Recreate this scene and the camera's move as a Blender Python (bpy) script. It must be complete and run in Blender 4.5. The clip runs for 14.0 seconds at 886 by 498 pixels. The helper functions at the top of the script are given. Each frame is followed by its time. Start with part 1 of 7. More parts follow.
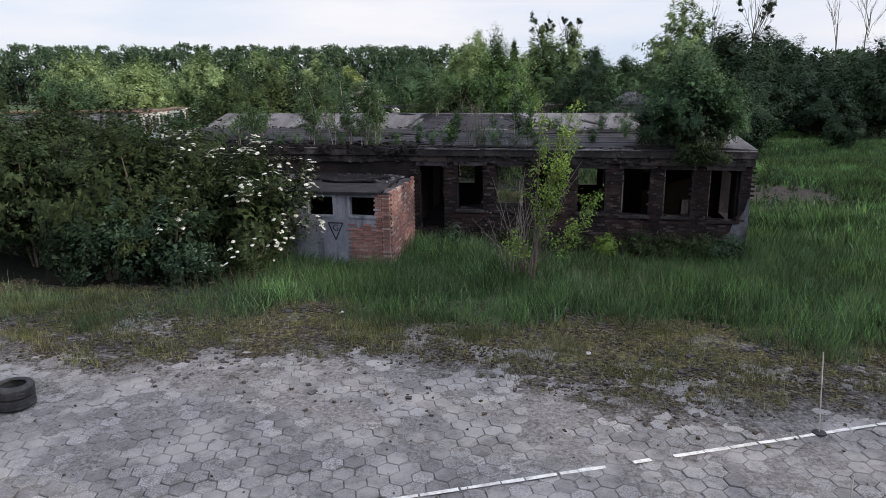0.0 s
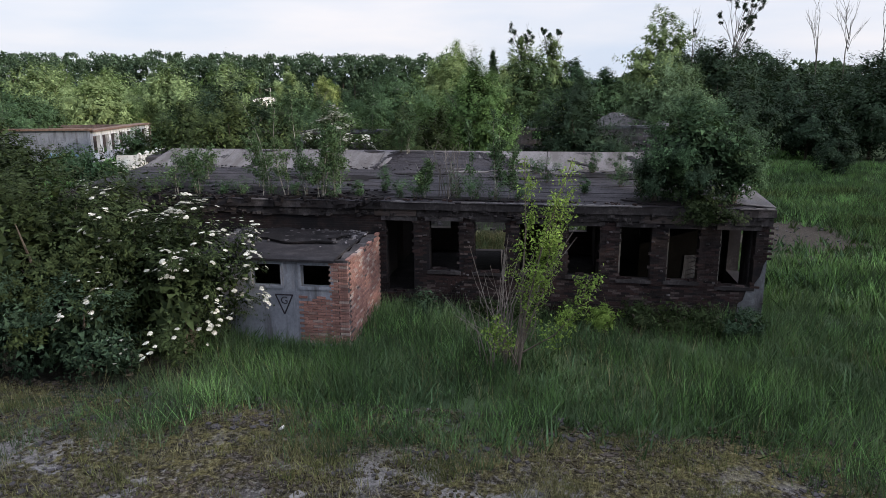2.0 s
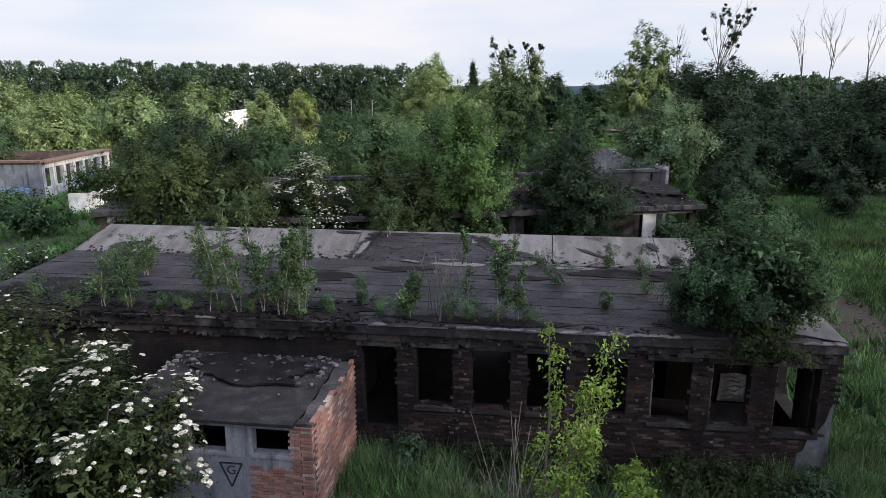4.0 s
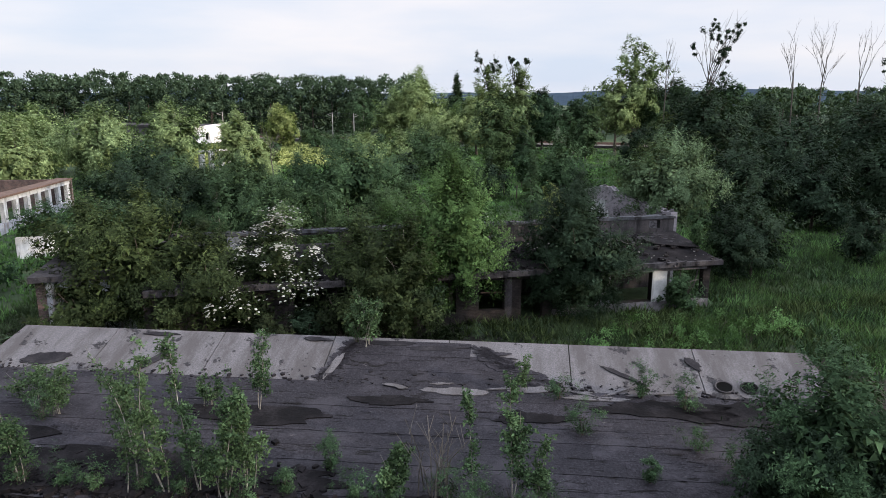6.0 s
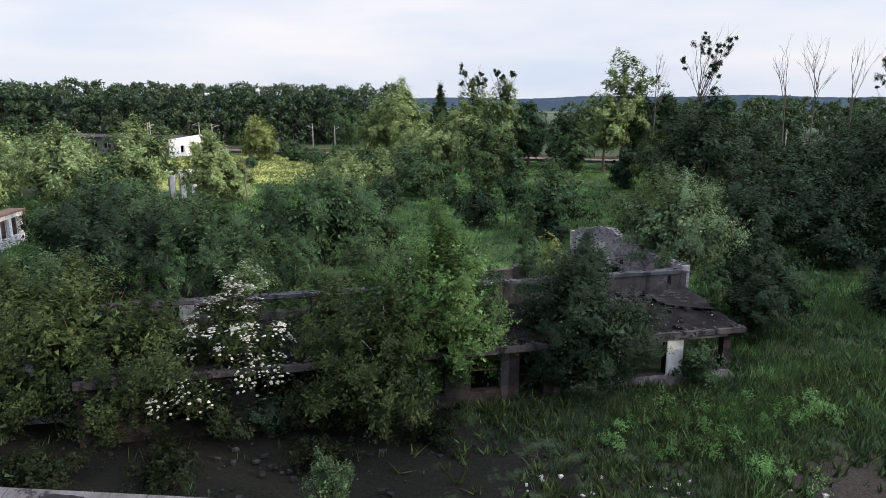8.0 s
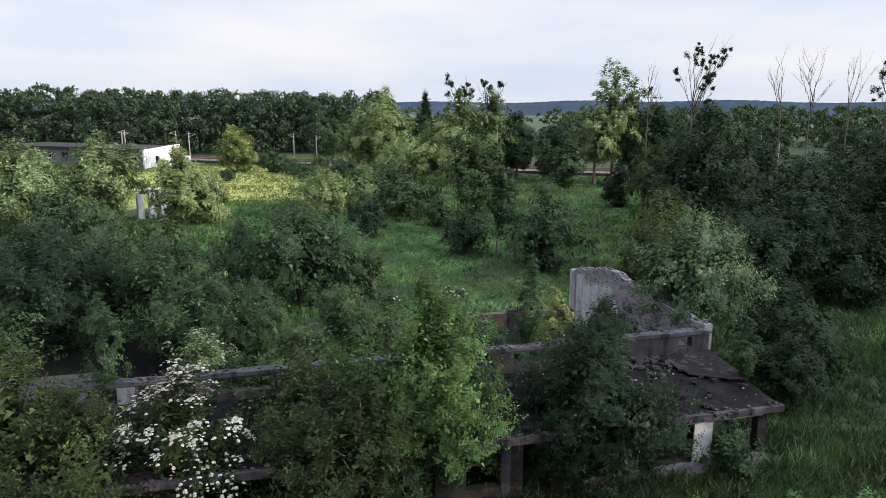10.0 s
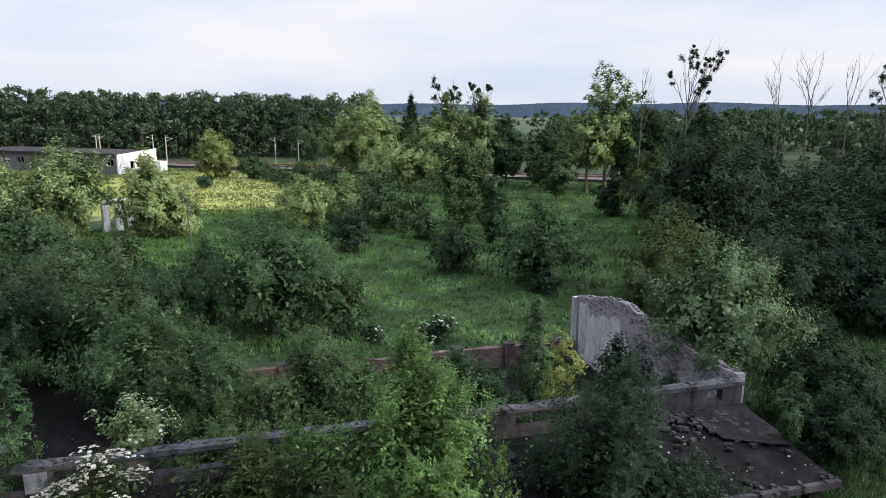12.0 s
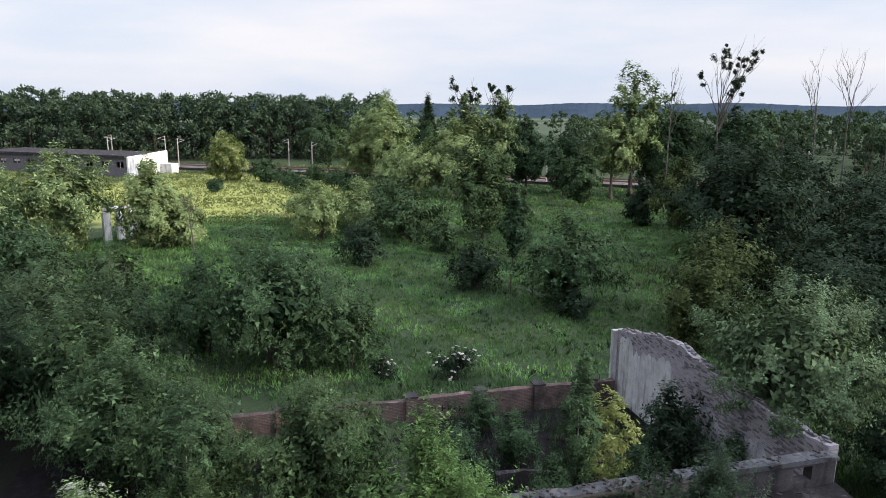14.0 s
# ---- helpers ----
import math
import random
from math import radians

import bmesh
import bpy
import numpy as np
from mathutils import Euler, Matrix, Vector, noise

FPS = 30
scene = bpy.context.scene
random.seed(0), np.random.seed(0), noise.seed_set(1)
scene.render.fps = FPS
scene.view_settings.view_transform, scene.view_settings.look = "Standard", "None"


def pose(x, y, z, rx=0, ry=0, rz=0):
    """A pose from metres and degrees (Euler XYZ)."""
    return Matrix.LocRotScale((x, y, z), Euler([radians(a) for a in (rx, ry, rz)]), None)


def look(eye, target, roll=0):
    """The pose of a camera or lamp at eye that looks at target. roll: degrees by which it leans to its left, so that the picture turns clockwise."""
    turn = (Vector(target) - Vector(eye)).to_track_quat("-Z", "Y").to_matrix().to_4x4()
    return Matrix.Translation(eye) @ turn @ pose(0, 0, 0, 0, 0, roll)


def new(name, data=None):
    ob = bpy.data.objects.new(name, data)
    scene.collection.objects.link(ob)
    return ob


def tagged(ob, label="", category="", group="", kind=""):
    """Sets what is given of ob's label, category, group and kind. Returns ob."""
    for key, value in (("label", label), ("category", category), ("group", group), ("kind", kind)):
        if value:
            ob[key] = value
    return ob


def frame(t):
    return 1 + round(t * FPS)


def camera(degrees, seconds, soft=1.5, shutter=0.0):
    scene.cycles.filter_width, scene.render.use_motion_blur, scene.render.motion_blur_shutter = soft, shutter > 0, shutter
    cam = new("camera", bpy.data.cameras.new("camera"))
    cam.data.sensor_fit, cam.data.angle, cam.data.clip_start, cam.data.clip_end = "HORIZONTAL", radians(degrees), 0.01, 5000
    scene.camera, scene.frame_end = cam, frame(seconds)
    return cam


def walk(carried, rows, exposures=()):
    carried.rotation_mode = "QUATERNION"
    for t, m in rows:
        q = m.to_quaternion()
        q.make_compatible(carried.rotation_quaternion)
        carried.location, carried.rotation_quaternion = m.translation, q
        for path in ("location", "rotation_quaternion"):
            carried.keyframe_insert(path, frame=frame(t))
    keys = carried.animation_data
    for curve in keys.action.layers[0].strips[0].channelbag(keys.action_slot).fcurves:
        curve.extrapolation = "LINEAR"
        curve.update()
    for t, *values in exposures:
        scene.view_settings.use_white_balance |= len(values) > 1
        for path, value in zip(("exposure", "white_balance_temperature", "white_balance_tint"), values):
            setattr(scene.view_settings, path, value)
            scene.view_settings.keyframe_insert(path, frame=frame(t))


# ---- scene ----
cam = camera(66.5, 14.0, soft=0.7)
ROWS = [
    (0, 0.833, 1.202, 5.818, 11.40, -13.88, -0.60),
    (0.5, 0.782, 2.163, 5.871, 10.98, -13.77, -0.50),
    (1, 0.703, 3.069, 6.143, 10.52, -13.62, -0.43),
    (1.5, 0.593, 3.944, 6.522, 10.07, -13.53, -0.40),
    (2, 0.431, 4.881, 6.904, 9.62, -13.41, -0.38),
    (2.5, 0.226, 5.915, 7.408, 9.20, -13.33, -0.30),
    (3, -0.032, 7.020, 7.974, 8.68, -13.21, -0.22),
    (3.5, -0.300, 8.174, 8.549, 8.23, -13.15, -0.18),
    (4, -0.597, 9.396, 9.134, 7.76, -13.09, -0.12),
    (4.6, -0.902, 10.808, 9.779, 7.26, -12.99, -0.09),
    (5.25, -1.173, 12.324, 10.395, 6.80, -12.83, -0.10),
    (5.9, -1.405, 13.855, 10.976, 6.38, -12.67, -0.12),
    (6.5, -1.607, 15.307, 11.527, 5.97, -12.57, -0.10),
    (7, -1.797, 16.564, 12.007, 5.61, -12.47, -0.08),
    (7.5, -1.945, 17.771, 12.481, 5.26, -12.44, -0.03),
    (8, -2.101, 19.022, 12.952, 4.87, -12.35, 0.03),
    (8.5, -2.300, 20.244, 13.432, 4.55, -12.27, 0.08),
    (9, -2.451, 21.559, 13.857, 4.19, -12.23, 0.15),
    (9.6, -2.624, 23.096, 14.270, 3.79, -12.16, 0.20),
    (10.25, -2.751, 24.768, 14.497, 3.37, -12.08, 0.22),
    (10.9, -2.850, 26.409, 14.610, 2.97, -12.03, 0.23),
    (11.5, -2.949, 27.861, 14.717, 2.64, -12.01, 0.25),
    (12, -3.058, 29.040, 14.836, 2.37, -11.97, 0.30),
    (12.5, -3.136, 30.211, 14.951, 2.11, -12.01, 0.30),
    (13, -3.225, 31.475, 15.040, 1.85, -11.98, 0.32),
    (13.5, -3.340, 32.738, 15.125, 1.58, -11.98, 0.38),
    (13.8, -3.486, 33.474, 15.138, 1.44, -11.98, 0.38),
    (13.9, -3.535, 33.719, 15.143, 1.72, -11.98, 0.38),
    (14, -3.584, 33.964, 15.147, 3.72, -11.98, 0.40),
]


def heading(x, y, z, yaw, pitch, roll):
    a, b = radians(yaw), radians(pitch)
    way = Vector((-math.sin(a) * math.cos(b), math.cos(a) * math.cos(b), math.sin(b)))
    return look((x, y, z), Vector((x, y, z)) + way, roll)


walk(cam, [(t, heading(*r)) for t, *r in ROWS], exposures=[(0, 0.0, 6330, 13), (14, 0.0, 6330, 13)])

# ---- world, sun ----
SUN_AZ, SUN_EL = -15.0, 16.0        # degrees from +x towards +y; above the horizon
world = bpy.data.worlds.new("world")
scene.world = world
world.use_nodes = True
wt = world.node_tree
wt.nodes.clear()
w_out = wt.nodes.new("ShaderNodeOutputWorld")
w_bg = wt.nodes.new("ShaderNodeBackground")
w_sky = wt.nodes.new("ShaderNodeTexSky")
w_sky.sky_type = "NISHITA"
w_sky.sun_disc = False
w_sky.sun_elevation = radians(SUN_EL)
w_sky.sun_rotation = radians(90 - SUN_AZ)
w_sky.air_density, w_sky.dust_density = 1.0, 1.5
w_co = wt.nodes.new("ShaderNodeTexCoord")
w_map = wt.nodes.new("ShaderNodeMapping")
w_map.inputs["Scale"].default_value = (1.2, 1.2, 6.0)
w_noise = wt.nodes.new("ShaderNodeTexNoise")
w_noise.inputs["Scale"].default_value = 1.7
w_noise.inputs["Detail"].default_value = 7.0
w_noise.inputs["Roughness"].default_value = 0.5
w_ramp = wt.nodes.new("ShaderNodeValToRGB")
w_ramp.color_ramp.elements[0].position, w_ramp.color_ramp.elements[0].color = 0.36, (7.2, 8.1, 9.4, 1)
w_ramp.color_ramp.elements[1].position, w_ramp.color_ramp.elements[1].color = 0.66, (10.0, 9.75, 9.85, 1)
w_mix = wt.nodes.new("ShaderNodeMix")
w_mix.data_type = "RGBA"
w_mix.inputs[0].default_value = 0.86
wt.links.new(w_co.outputs["Generated"], w_map.inputs["Vector"])
wt.links.new(w_map.outputs["Vector"], w_noise.inputs["Vector"])
wt.links.new(w_noise.outputs["Fac"], w_ramp.inputs["Fac"])
wt.links.new(w_sky.outputs["Color"], w_mix.inputs[6])
wt.links.new(w_ramp.outputs["Color"], w_mix.inputs[7])
# an overcast sky: brighter overhead, and brightest where the sun stands behind the thin cloud
w_sep = wt.nodes.new("ShaderNodeSeparateXYZ")
wt.links.new(w_co.outputs["Generated"], w_sep.inputs[0])
w_rise = wt.nodes.new("ShaderNodeMapRange")
w_rise.interpolation_type = "SMOOTHSTEP"
for k, v in (("From Min", 0.2), ("From Max", 0.9), ("To Min", 1.0), ("To Max", 2.3)):
    w_rise.inputs[k].default_value = v
wt.links.new(w_sep.outputs["Z"], w_rise.inputs["Value"])
w_mul = wt.nodes.new("ShaderNodeVectorMath")
w_mul.operation = "SCALE"
wt.links.new(w_mix.outputs[2], w_mul.inputs[0])
w_dot = wt.nodes.new("ShaderNodeVectorMath")
w_dot.operation = "DOT_PRODUCT"
w_dot.inputs[1].default_value = Vector((math.cos(radians(SUN_AZ)), math.sin(radians(SUN_AZ)), math.tan(radians(44)))).normalized()
wt.links.new(w_co.outputs["Generated"], w_dot.inputs[0])
w_glow = None
for op, k in (("MAXIMUM", 0.0), ("POWER", 4.0), ("MULTIPLY", 4.8)):
    w_step = wt.nodes.new("ShaderNodeMath")
    w_step.operation = op
    w_step.inputs[1].default_value = k
    wt.links.new(w_glow.outputs[0] if w_glow else w_dot.outputs["Value"], w_step.inputs[0])
    w_glow = w_step
w_sum = wt.nodes.new("ShaderNodeMath")
w_sum.operation = "ADD"
wt.links.new(w_rise.outputs["Result"], w_sum.inputs[0])
wt.links.new(w_glow.outputs[0], w_sum.inputs[1])
wt.links.new(w_sum.outputs[0], w_mul.inputs["Scale"])
wt.links.new(w_mul.outputs["Vector"], w_bg.inputs["Color"])
w_bg.inputs["Strength"].default_value = 0.105
wt.links.new(w_bg.outputs["Background"], w_out.inputs["Surface"])

sun_data = bpy.data.lights.new("sun", "SUN")
sun_data.energy, sun_data.angle, sun_data.color = 5.0, radians(0.6), (1.0, 0.84, 0.62)
sun = new("sun", sun_data)
_a, _e = radians(SUN_AZ), radians(SUN_EL)
sun.matrix_world = look((60, 60, 60), Vector((60, 60, 60)) - Vector((math.cos(_a) * math.cos(_e), math.sin(_a) * math.cos(_e), math.sin(_e))))


# ---- materials ----
def material(name, rough=0.8):
    m = bpy.data.materials.new(name)
    m.use_nodes = True
    nt = m.node_tree
    bsdf = nt.nodes["Principled BSDF"]
    bsdf.inputs["Roughness"].default_value = rough
    bsdf.inputs["Specular IOR Level"].default_value = 0.06
    return m, nt, bsdf


def node(nt, kind, **inputs):
    n = nt.nodes.new(kind)
    for k, v in inputs.items():
        n.inputs[k.replace("_", " ")].default_value = v
    return n


def coords(nt, scale=(1, 1, 1), space="Object"):
    tc = nt.nodes.new("ShaderNodeTexCoord")
    mp = nt.nodes.new("ShaderNodeMapping")
    mp.inputs["Scale"].default_value = scale
    nt.links.new(tc.outputs[space], mp.inputs["Vector"])
    return mp.outputs["Vector"]


def place(nt, scale=(1, 1, 1)):
    """World place of the shaded point."""
    ge = nt.nodes.new("ShaderNodeNewGeometry")
    mp = nt.nodes.new("ShaderNodeMapping")
    mp.inputs["Scale"].default_value = scale
    nt.links.new(ge.outputs["Position"], mp.inputs["Vector"])
    return mp.outputs["Vector"]


def grain(nt, vec, scale, detail=4.0, rough=0.6):
    n = node(nt, "ShaderNodeTexNoise", Scale=scale, Detail=detail, Roughness=rough)
    nt.links.new(vec, n.inputs["Vector"])
    return n.outputs["Fac"]


def ramp(nt, fac, stops):
    r = nt.nodes.new("ShaderNodeValToRGB")
    el = r.color_ramp.elements
    while len(el) < len(stops):
        el.new(0.5)
    for e, (p, c) in zip(el, stops):
        e.position, e.color = p, (*c, 1) if len(c) == 3 else c
    nt.links.new(fac, r.inputs["Fac"])
    return r.outputs["Color"]


def blend(nt, fac, a, b, mode="MIX"):
    m = nt.nodes.new("ShaderNodeMix")
    m.data_type, m.blend_type = "RGBA", mode
    for sock, v in ((m.inputs[0], fac), (m.inputs[6], a), (m.inputs[7], b)):
        if isinstance(v, bpy.types.NodeSocket):
            nt.links.new(v, sock)
        elif isinstance(v, (int, float)):
            sock.default_value = v
        else:
            sock.default_value = (*v, 1)
    return m.outputs[2]


def calc(nt, op, a, b=0.0):
    m = nt.nodes.new("ShaderNodeMath")
    m.operation = op
    for sock, v in zip(m.inputs, (a, b)):
        if isinstance(v, bpy.types.NodeSocket):
            nt.links.new(v, sock)
        else:
            sock.default_value = v
    return m.outputs[0]


def bump(nt, bsdf, height, strength=0.4, distance=0.02):
    b = nt.nodes.new("ShaderNodeBump")
    b.inputs["Strength"].default_value, b.inputs["Distance"].default_value = strength, distance
    nt.links.new(height, b.inputs["Height"])
    nt.links.new(b.outputs["Normal"], bsdf.inputs["Normal"])


def island(nt):
    return nt.nodes.new("ShaderNodeNewGeometry").outputs["Random Per Island"]


def per_object(nt):
    return nt.nodes.new("ShaderNodeObjectInfo").outputs["Random"]


def mottled(name, dark, mid, light, scale=1.2, fine=14.0, rough=0.9, relief=0.4, depth=0.02, stains=None, space="Object"):
    """A weathered surface: broad stains over fine grain."""
    m, nt, bsdf = material(name, rough)
    vec = coords(nt, space=space)
    broad, small = grain(nt, vec, scale, 6.0, 0.65), grain(nt, vec, fine, 5.0, 0.7)
    both = calc(nt, "ADD", calc(nt, "MULTIPLY", broad, 0.65), calc(nt, "MULTIPLY", small, 0.35))
    col = ramp(nt, both, [(0.34, dark), (0.5, mid), (0.66, light)])
    if stains:
        streak = grain(nt, coords(nt, (1.6, 1.6, 0.25), space), 1.5, 6.0, 0.7)
        col = blend(nt, ramp(nt, streak, [(0.5, (0, 0, 0)), (0.64, (1, 1, 1))]), col, stains)
    col = blend(nt, calc(nt, "MULTIPLY", per_object(nt), 0.25), col, dark)
    nt.links.new(col, bsdf.inputs["Base Color"])
    bump(nt, bsdf, both, relief, depth)
    return m


def leaf_stuff(name, dark, light, back=0.14, rough=0.7, odd=0.25, deep=0.5, patch=1.3, spread=0.36):
    """Leaves: each leaf and each branch has its own tint, each plant its own shift; light comes through them.
    patch is the size of the branches' tint, per metre."""
    m, nt, bsdf = material(name, rough)
    dark, light = tuple(c * deep * 0.5 for c in dark), tuple(c * deep * 1.12 for c in light)
    own = calc(nt, "MULTIPLY", island(nt), 1 - spread)
    bough = ramp(nt, grain(nt, place(nt), patch, 3.0, 0.6), [(0.34, (0, 0, 0)), (0.66, (1, 1, 1))])
    tint = ramp(nt, calc(nt, "ADD", own, calc(nt, "MULTIPLY", bough, spread)), [(0.0, dark), (0.55, tuple(0.62 * a + 0.38 * b for a, b in zip(dark, light))), (1.0, tuple(1.45 * c for c in light))])
    shift = calc(nt, "MULTIPLY", per_object(nt), odd)
    tint = blend(nt, shift, tint, tuple(c * k for c, k in zip(light, (1.12, 1.0, 0.85))))
    nt.links.new(tint, bsdf.inputs["Base Color"])
    bsdf.inputs["Specular IOR Level"].default_value = 0.03
    tr = nt.nodes.new("ShaderNodeBsdfTranslucent")
    nt.links.new(blend(nt, 0.5, tint, tuple(c * deep for c in (0.16, 0.28, 0.06))), tr.inputs["Color"])
    mx = nt.nodes.new("ShaderNodeMixShader")
    mx.inputs[0].default_value = back
    nt.links.new(bsdf.outputs[0], mx.inputs[1])
    nt.links.new(tr.outputs[0], mx.inputs[2])
    nt.links.new(mx.outputs[0], nt.nodes["Material Output"].inputs["Surface"])
    return m


def brick_face(name, axis, red, dark, mortar, soot=0.5, soot_col=(0.035, 0.03, 0.03)):
    """Old brickwork in courses of 75 mm; axis is the way the wall runs ('x' or 'y')."""
    m, nt, bsdf = material(name, 0.92)
    tc = nt.nodes.new("ShaderNodeTexCoord")
    sp = nt.nodes.new("ShaderNodeSeparateXYZ")
    nt.links.new(tc.outputs["Object"], sp.inputs[0])
    cb = nt.nodes.new("ShaderNodeCombineXYZ")
    nt.links.new(sp.outputs["X" if axis == "x" else "Y"], cb.inputs[0])
    nt.links.new(sp.outputs["Z"], cb.inputs[1])
    br = node(nt, "ShaderNodeTexBrick", Scale=1.0)
    br.inputs["Brick Width"].default_value, br.inputs["Row Height"].default_value = 0.26, 0.076
    br.inputs["Mortar Size"].default_value, br.inputs["Mortar Smooth"].default_value = 0.006, 0.3
    br.inputs["Color1"].default_value, br.inputs["Color2"].default_value = (*red, 1), (*dark, 1)
    br.inputs["Mortar"].default_value = (*mortar, 1)
    nt.links.new(cb.outputs[0], br.inputs["Vector"])
    vec = coords(nt)
    broad = grain(nt, vec, 0.9, 6.0, 0.7)
    fine = grain(nt, vec, 22.0, 4.0, 0.7)
    col = blend(nt, calc(nt, "MULTIPLY", fine, 0.6), br.outputs["Color"], dark)
    mask = ramp(nt, broad, [(0.62 - 0.3 * soot, (0, 0, 0)), (0.80 - 0.3 * soot, (1, 1, 1))])
    col = blend(nt, mask, col, soot_col)
    nt.links.new(col, bsdf.inputs["Base Color"])
    bump(nt, bsdf, calc(nt, "SUBTRACT", calc(nt, "MULTIPLY", fine, 0.4), br.outputs["Fac"]), 0.7, 0.02)
    return m


def roof_concrete(name):
    """Bare roof concrete: streaks down the slope, grime, and tatters of bitumen that still cling to it."""
    m, nt, bsdf = material(name, 0.92)
    vec = coords(nt)
    fine, mid = grain(nt, vec, 26.0, 6.0, 0.75), grain(nt, vec, 2.2, 8.0, 0.7)
    streak = grain(nt, coords(nt, (1.3, 0.3, 0.3)), 1.3, 8.0, 0.66)
    col = ramp(nt, fine, [(0.3, (0.056, 0.054, 0.058)), (0.52, (0.1, 0.096, 0.102)), (0.72, (0.15, 0.145, 0.152))])
    col = blend(nt, ramp(nt, streak, [(0.42, (0, 0, 0)), (0.6, (0.85, 0.85, 0.85))]), col, (0.056, 0.052, 0.053))
    tar = calc(nt, "ADD", calc(nt, "MULTIPLY", mid, 0.75), calc(nt, "MULTIPLY", grain(nt, coords(nt, (1.0, 0.6, 0.6)), 0.7, 4.0, 0.6), 0.35))
    mask = ramp(nt, tar, [(0.622, (0, 0, 0)), (0.634, (1, 1, 1))])
    col = blend(nt, mask, col, ramp(nt, fine, [(0.35, (0.014, 0.014, 0.016)), (0.7, (0.05, 0.048, 0.052))]))
    nt.links.new(col, bsdf.inputs["Base Color"])
    bump(nt, bsdf, calc(nt, "ADD", fine, mask), 0.8, 0.02)
    return m


def old_felt(name):
    """Weathered bitumen felt: dusty and worn in places, cracked along the laps."""
    m, nt, bsdf = material(name, 0.85)
    vec = coords(nt)
    fine, mid = grain(nt, vec, 18.0, 6.0, 0.75), grain(nt, vec, 1.1, 8.0, 0.7)
    col = ramp(nt, fine, [(0.32, (0.009, 0.0085, 0.0105)), (0.52, (0.0235, 0.0222, 0.0265)), (0.72, (0.05, 0.0475, 0.055))])
    col = blend(nt, ramp(nt, mid, [(0.5, (0, 0, 0)), (0.64, (0.7, 0.7, 0.7))]), col, (0.046, 0.0435, 0.051))
    crack = ramp(nt, grain(nt, coords(nt, (0.5, 2.6, 1.0)), 2.3, 8.0, 0.75), [(0.585, (0, 0, 0)), (0.61, (1, 1, 1))])
    col = blend(nt, crack, col, (0.011, 0.01, 0.01))
    pale = ramp(nt, grain(nt, coords(nt, (0.8, 2.2, 1.0)), 3.1, 8.0, 0.75), [(0.66, (0, 0, 0)), (0.68, (0.9, 0.9, 0.9))])
    col = blend(nt, pale, col, (0.12, 0.113, 0.11))
    col = blend(nt, calc(nt, "MULTIPLY", per_object(nt), 0.35), col, (0.012, 0.012, 0.014))
    nt.links.new(col, bsdf.inputs["Base Color"])
    bump(nt, bsdf, calc(nt, "SUBTRACT", fine, crack), 0.8, 0.02)
    return m


def worn_paver(name, joined):
    """Concrete pavers: each has its own tone, pitted and blotched."""
    m, nt, bsdf = material(name, 0.93)
    own = island(nt) if joined else per_object(nt)
    vec = place(nt)
    fine, mid = grain(nt, vec, 34.0, 6.0, 0.8), grain(nt, vec, 5.0, 7.0, 0.75)
    col = ramp(nt, own, [(0.0, (0.085, 0.083, 0.087)), (0.45, (0.122, 0.119, 0.124)), (0.8, (0.147, 0.144, 0.149)), (1.0, (0.19, 0.187, 0.194))])
    col = blend(nt, ramp(nt, fine, [(0.42, (0.9, 0.9, 0.9)), (0.56, (0, 0, 0))]), col, (0.06, 0.057, 0.058))
    col = blend(nt, ramp(nt, mid, [(0.52, (0, 0, 0)), (0.58, (0.8, 0.8, 0.8))]), col, (0.055, 0.052, 0.051))
    col = blend(nt, ramp(nt, grain(nt, vec, 0.8, 6.0, 0.65), [(0.46, (0, 0, 0)), (0.62, (0.7, 0.7, 0.7))]), col, (0.175, 0.166, 0.166))
    nt.links.new(col, bsdf.inputs["Base Color"])
    bump(nt, bsdf, calc(nt, "ADD", fine, mid), 0.8, 0.012)
    return m


# brick of the long front: its shade is in the colour, besides soot
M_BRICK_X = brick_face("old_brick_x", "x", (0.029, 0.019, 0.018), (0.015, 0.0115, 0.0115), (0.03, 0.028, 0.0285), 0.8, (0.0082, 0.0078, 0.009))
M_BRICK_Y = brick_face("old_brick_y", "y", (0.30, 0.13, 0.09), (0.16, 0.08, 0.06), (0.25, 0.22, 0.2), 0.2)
# the shade of the rooms is darkened into this brick's colour
M_BRICK_DIMMED = brick_face("dimmed_inner_brick", "x", (0.045, 0.033, 0.03), (0.03, 0.024, 0.022), (0.045, 0.042, 0.04), 0.85)
M_BRICK_RUIN = brick_face("ruin_brick", "x", (0.12, 0.078, 0.07), (0.07, 0.052, 0.05), (0.18, 0.165, 0.155), 0.55)
M_HALL = brick_face("hall_brick", "x", (0.04, 0.032, 0.03), (0.025, 0.021, 0.02), (0.055, 0.052, 0.05), 0.7, (0.012, 0.0115, 0.012))
M_GABLE = brick_face("gable_brick", "y", (0.27, 0.25, 0.275), (0.15, 0.14, 0.155), (0.33, 0.33, 0.36), 0.25, (0.085, 0.08, 0.085))
M_DARK_CONCRETE = mottled("dark_concrete", (0.008, 0.0073, 0.008), (0.019, 0.0175, 0.0188), (0.056, 0.0515, 0.0535), 1.3, 14, stains=(0.0122, 0.011, 0.0119))
M_CONCRETE = mottled("weathered_concrete", (0.0194, 0.018, 0.0195), (0.0423, 0.0394, 0.0423), (0.0759, 0.0709, 0.0746), 1.0, 16, stains=(0.0176, 0.0166, 0.0179))
M_ROOF_LIGHT = roof_concrete("bare_roof_concrete")
M_FELT = old_felt("bitumen_felt")
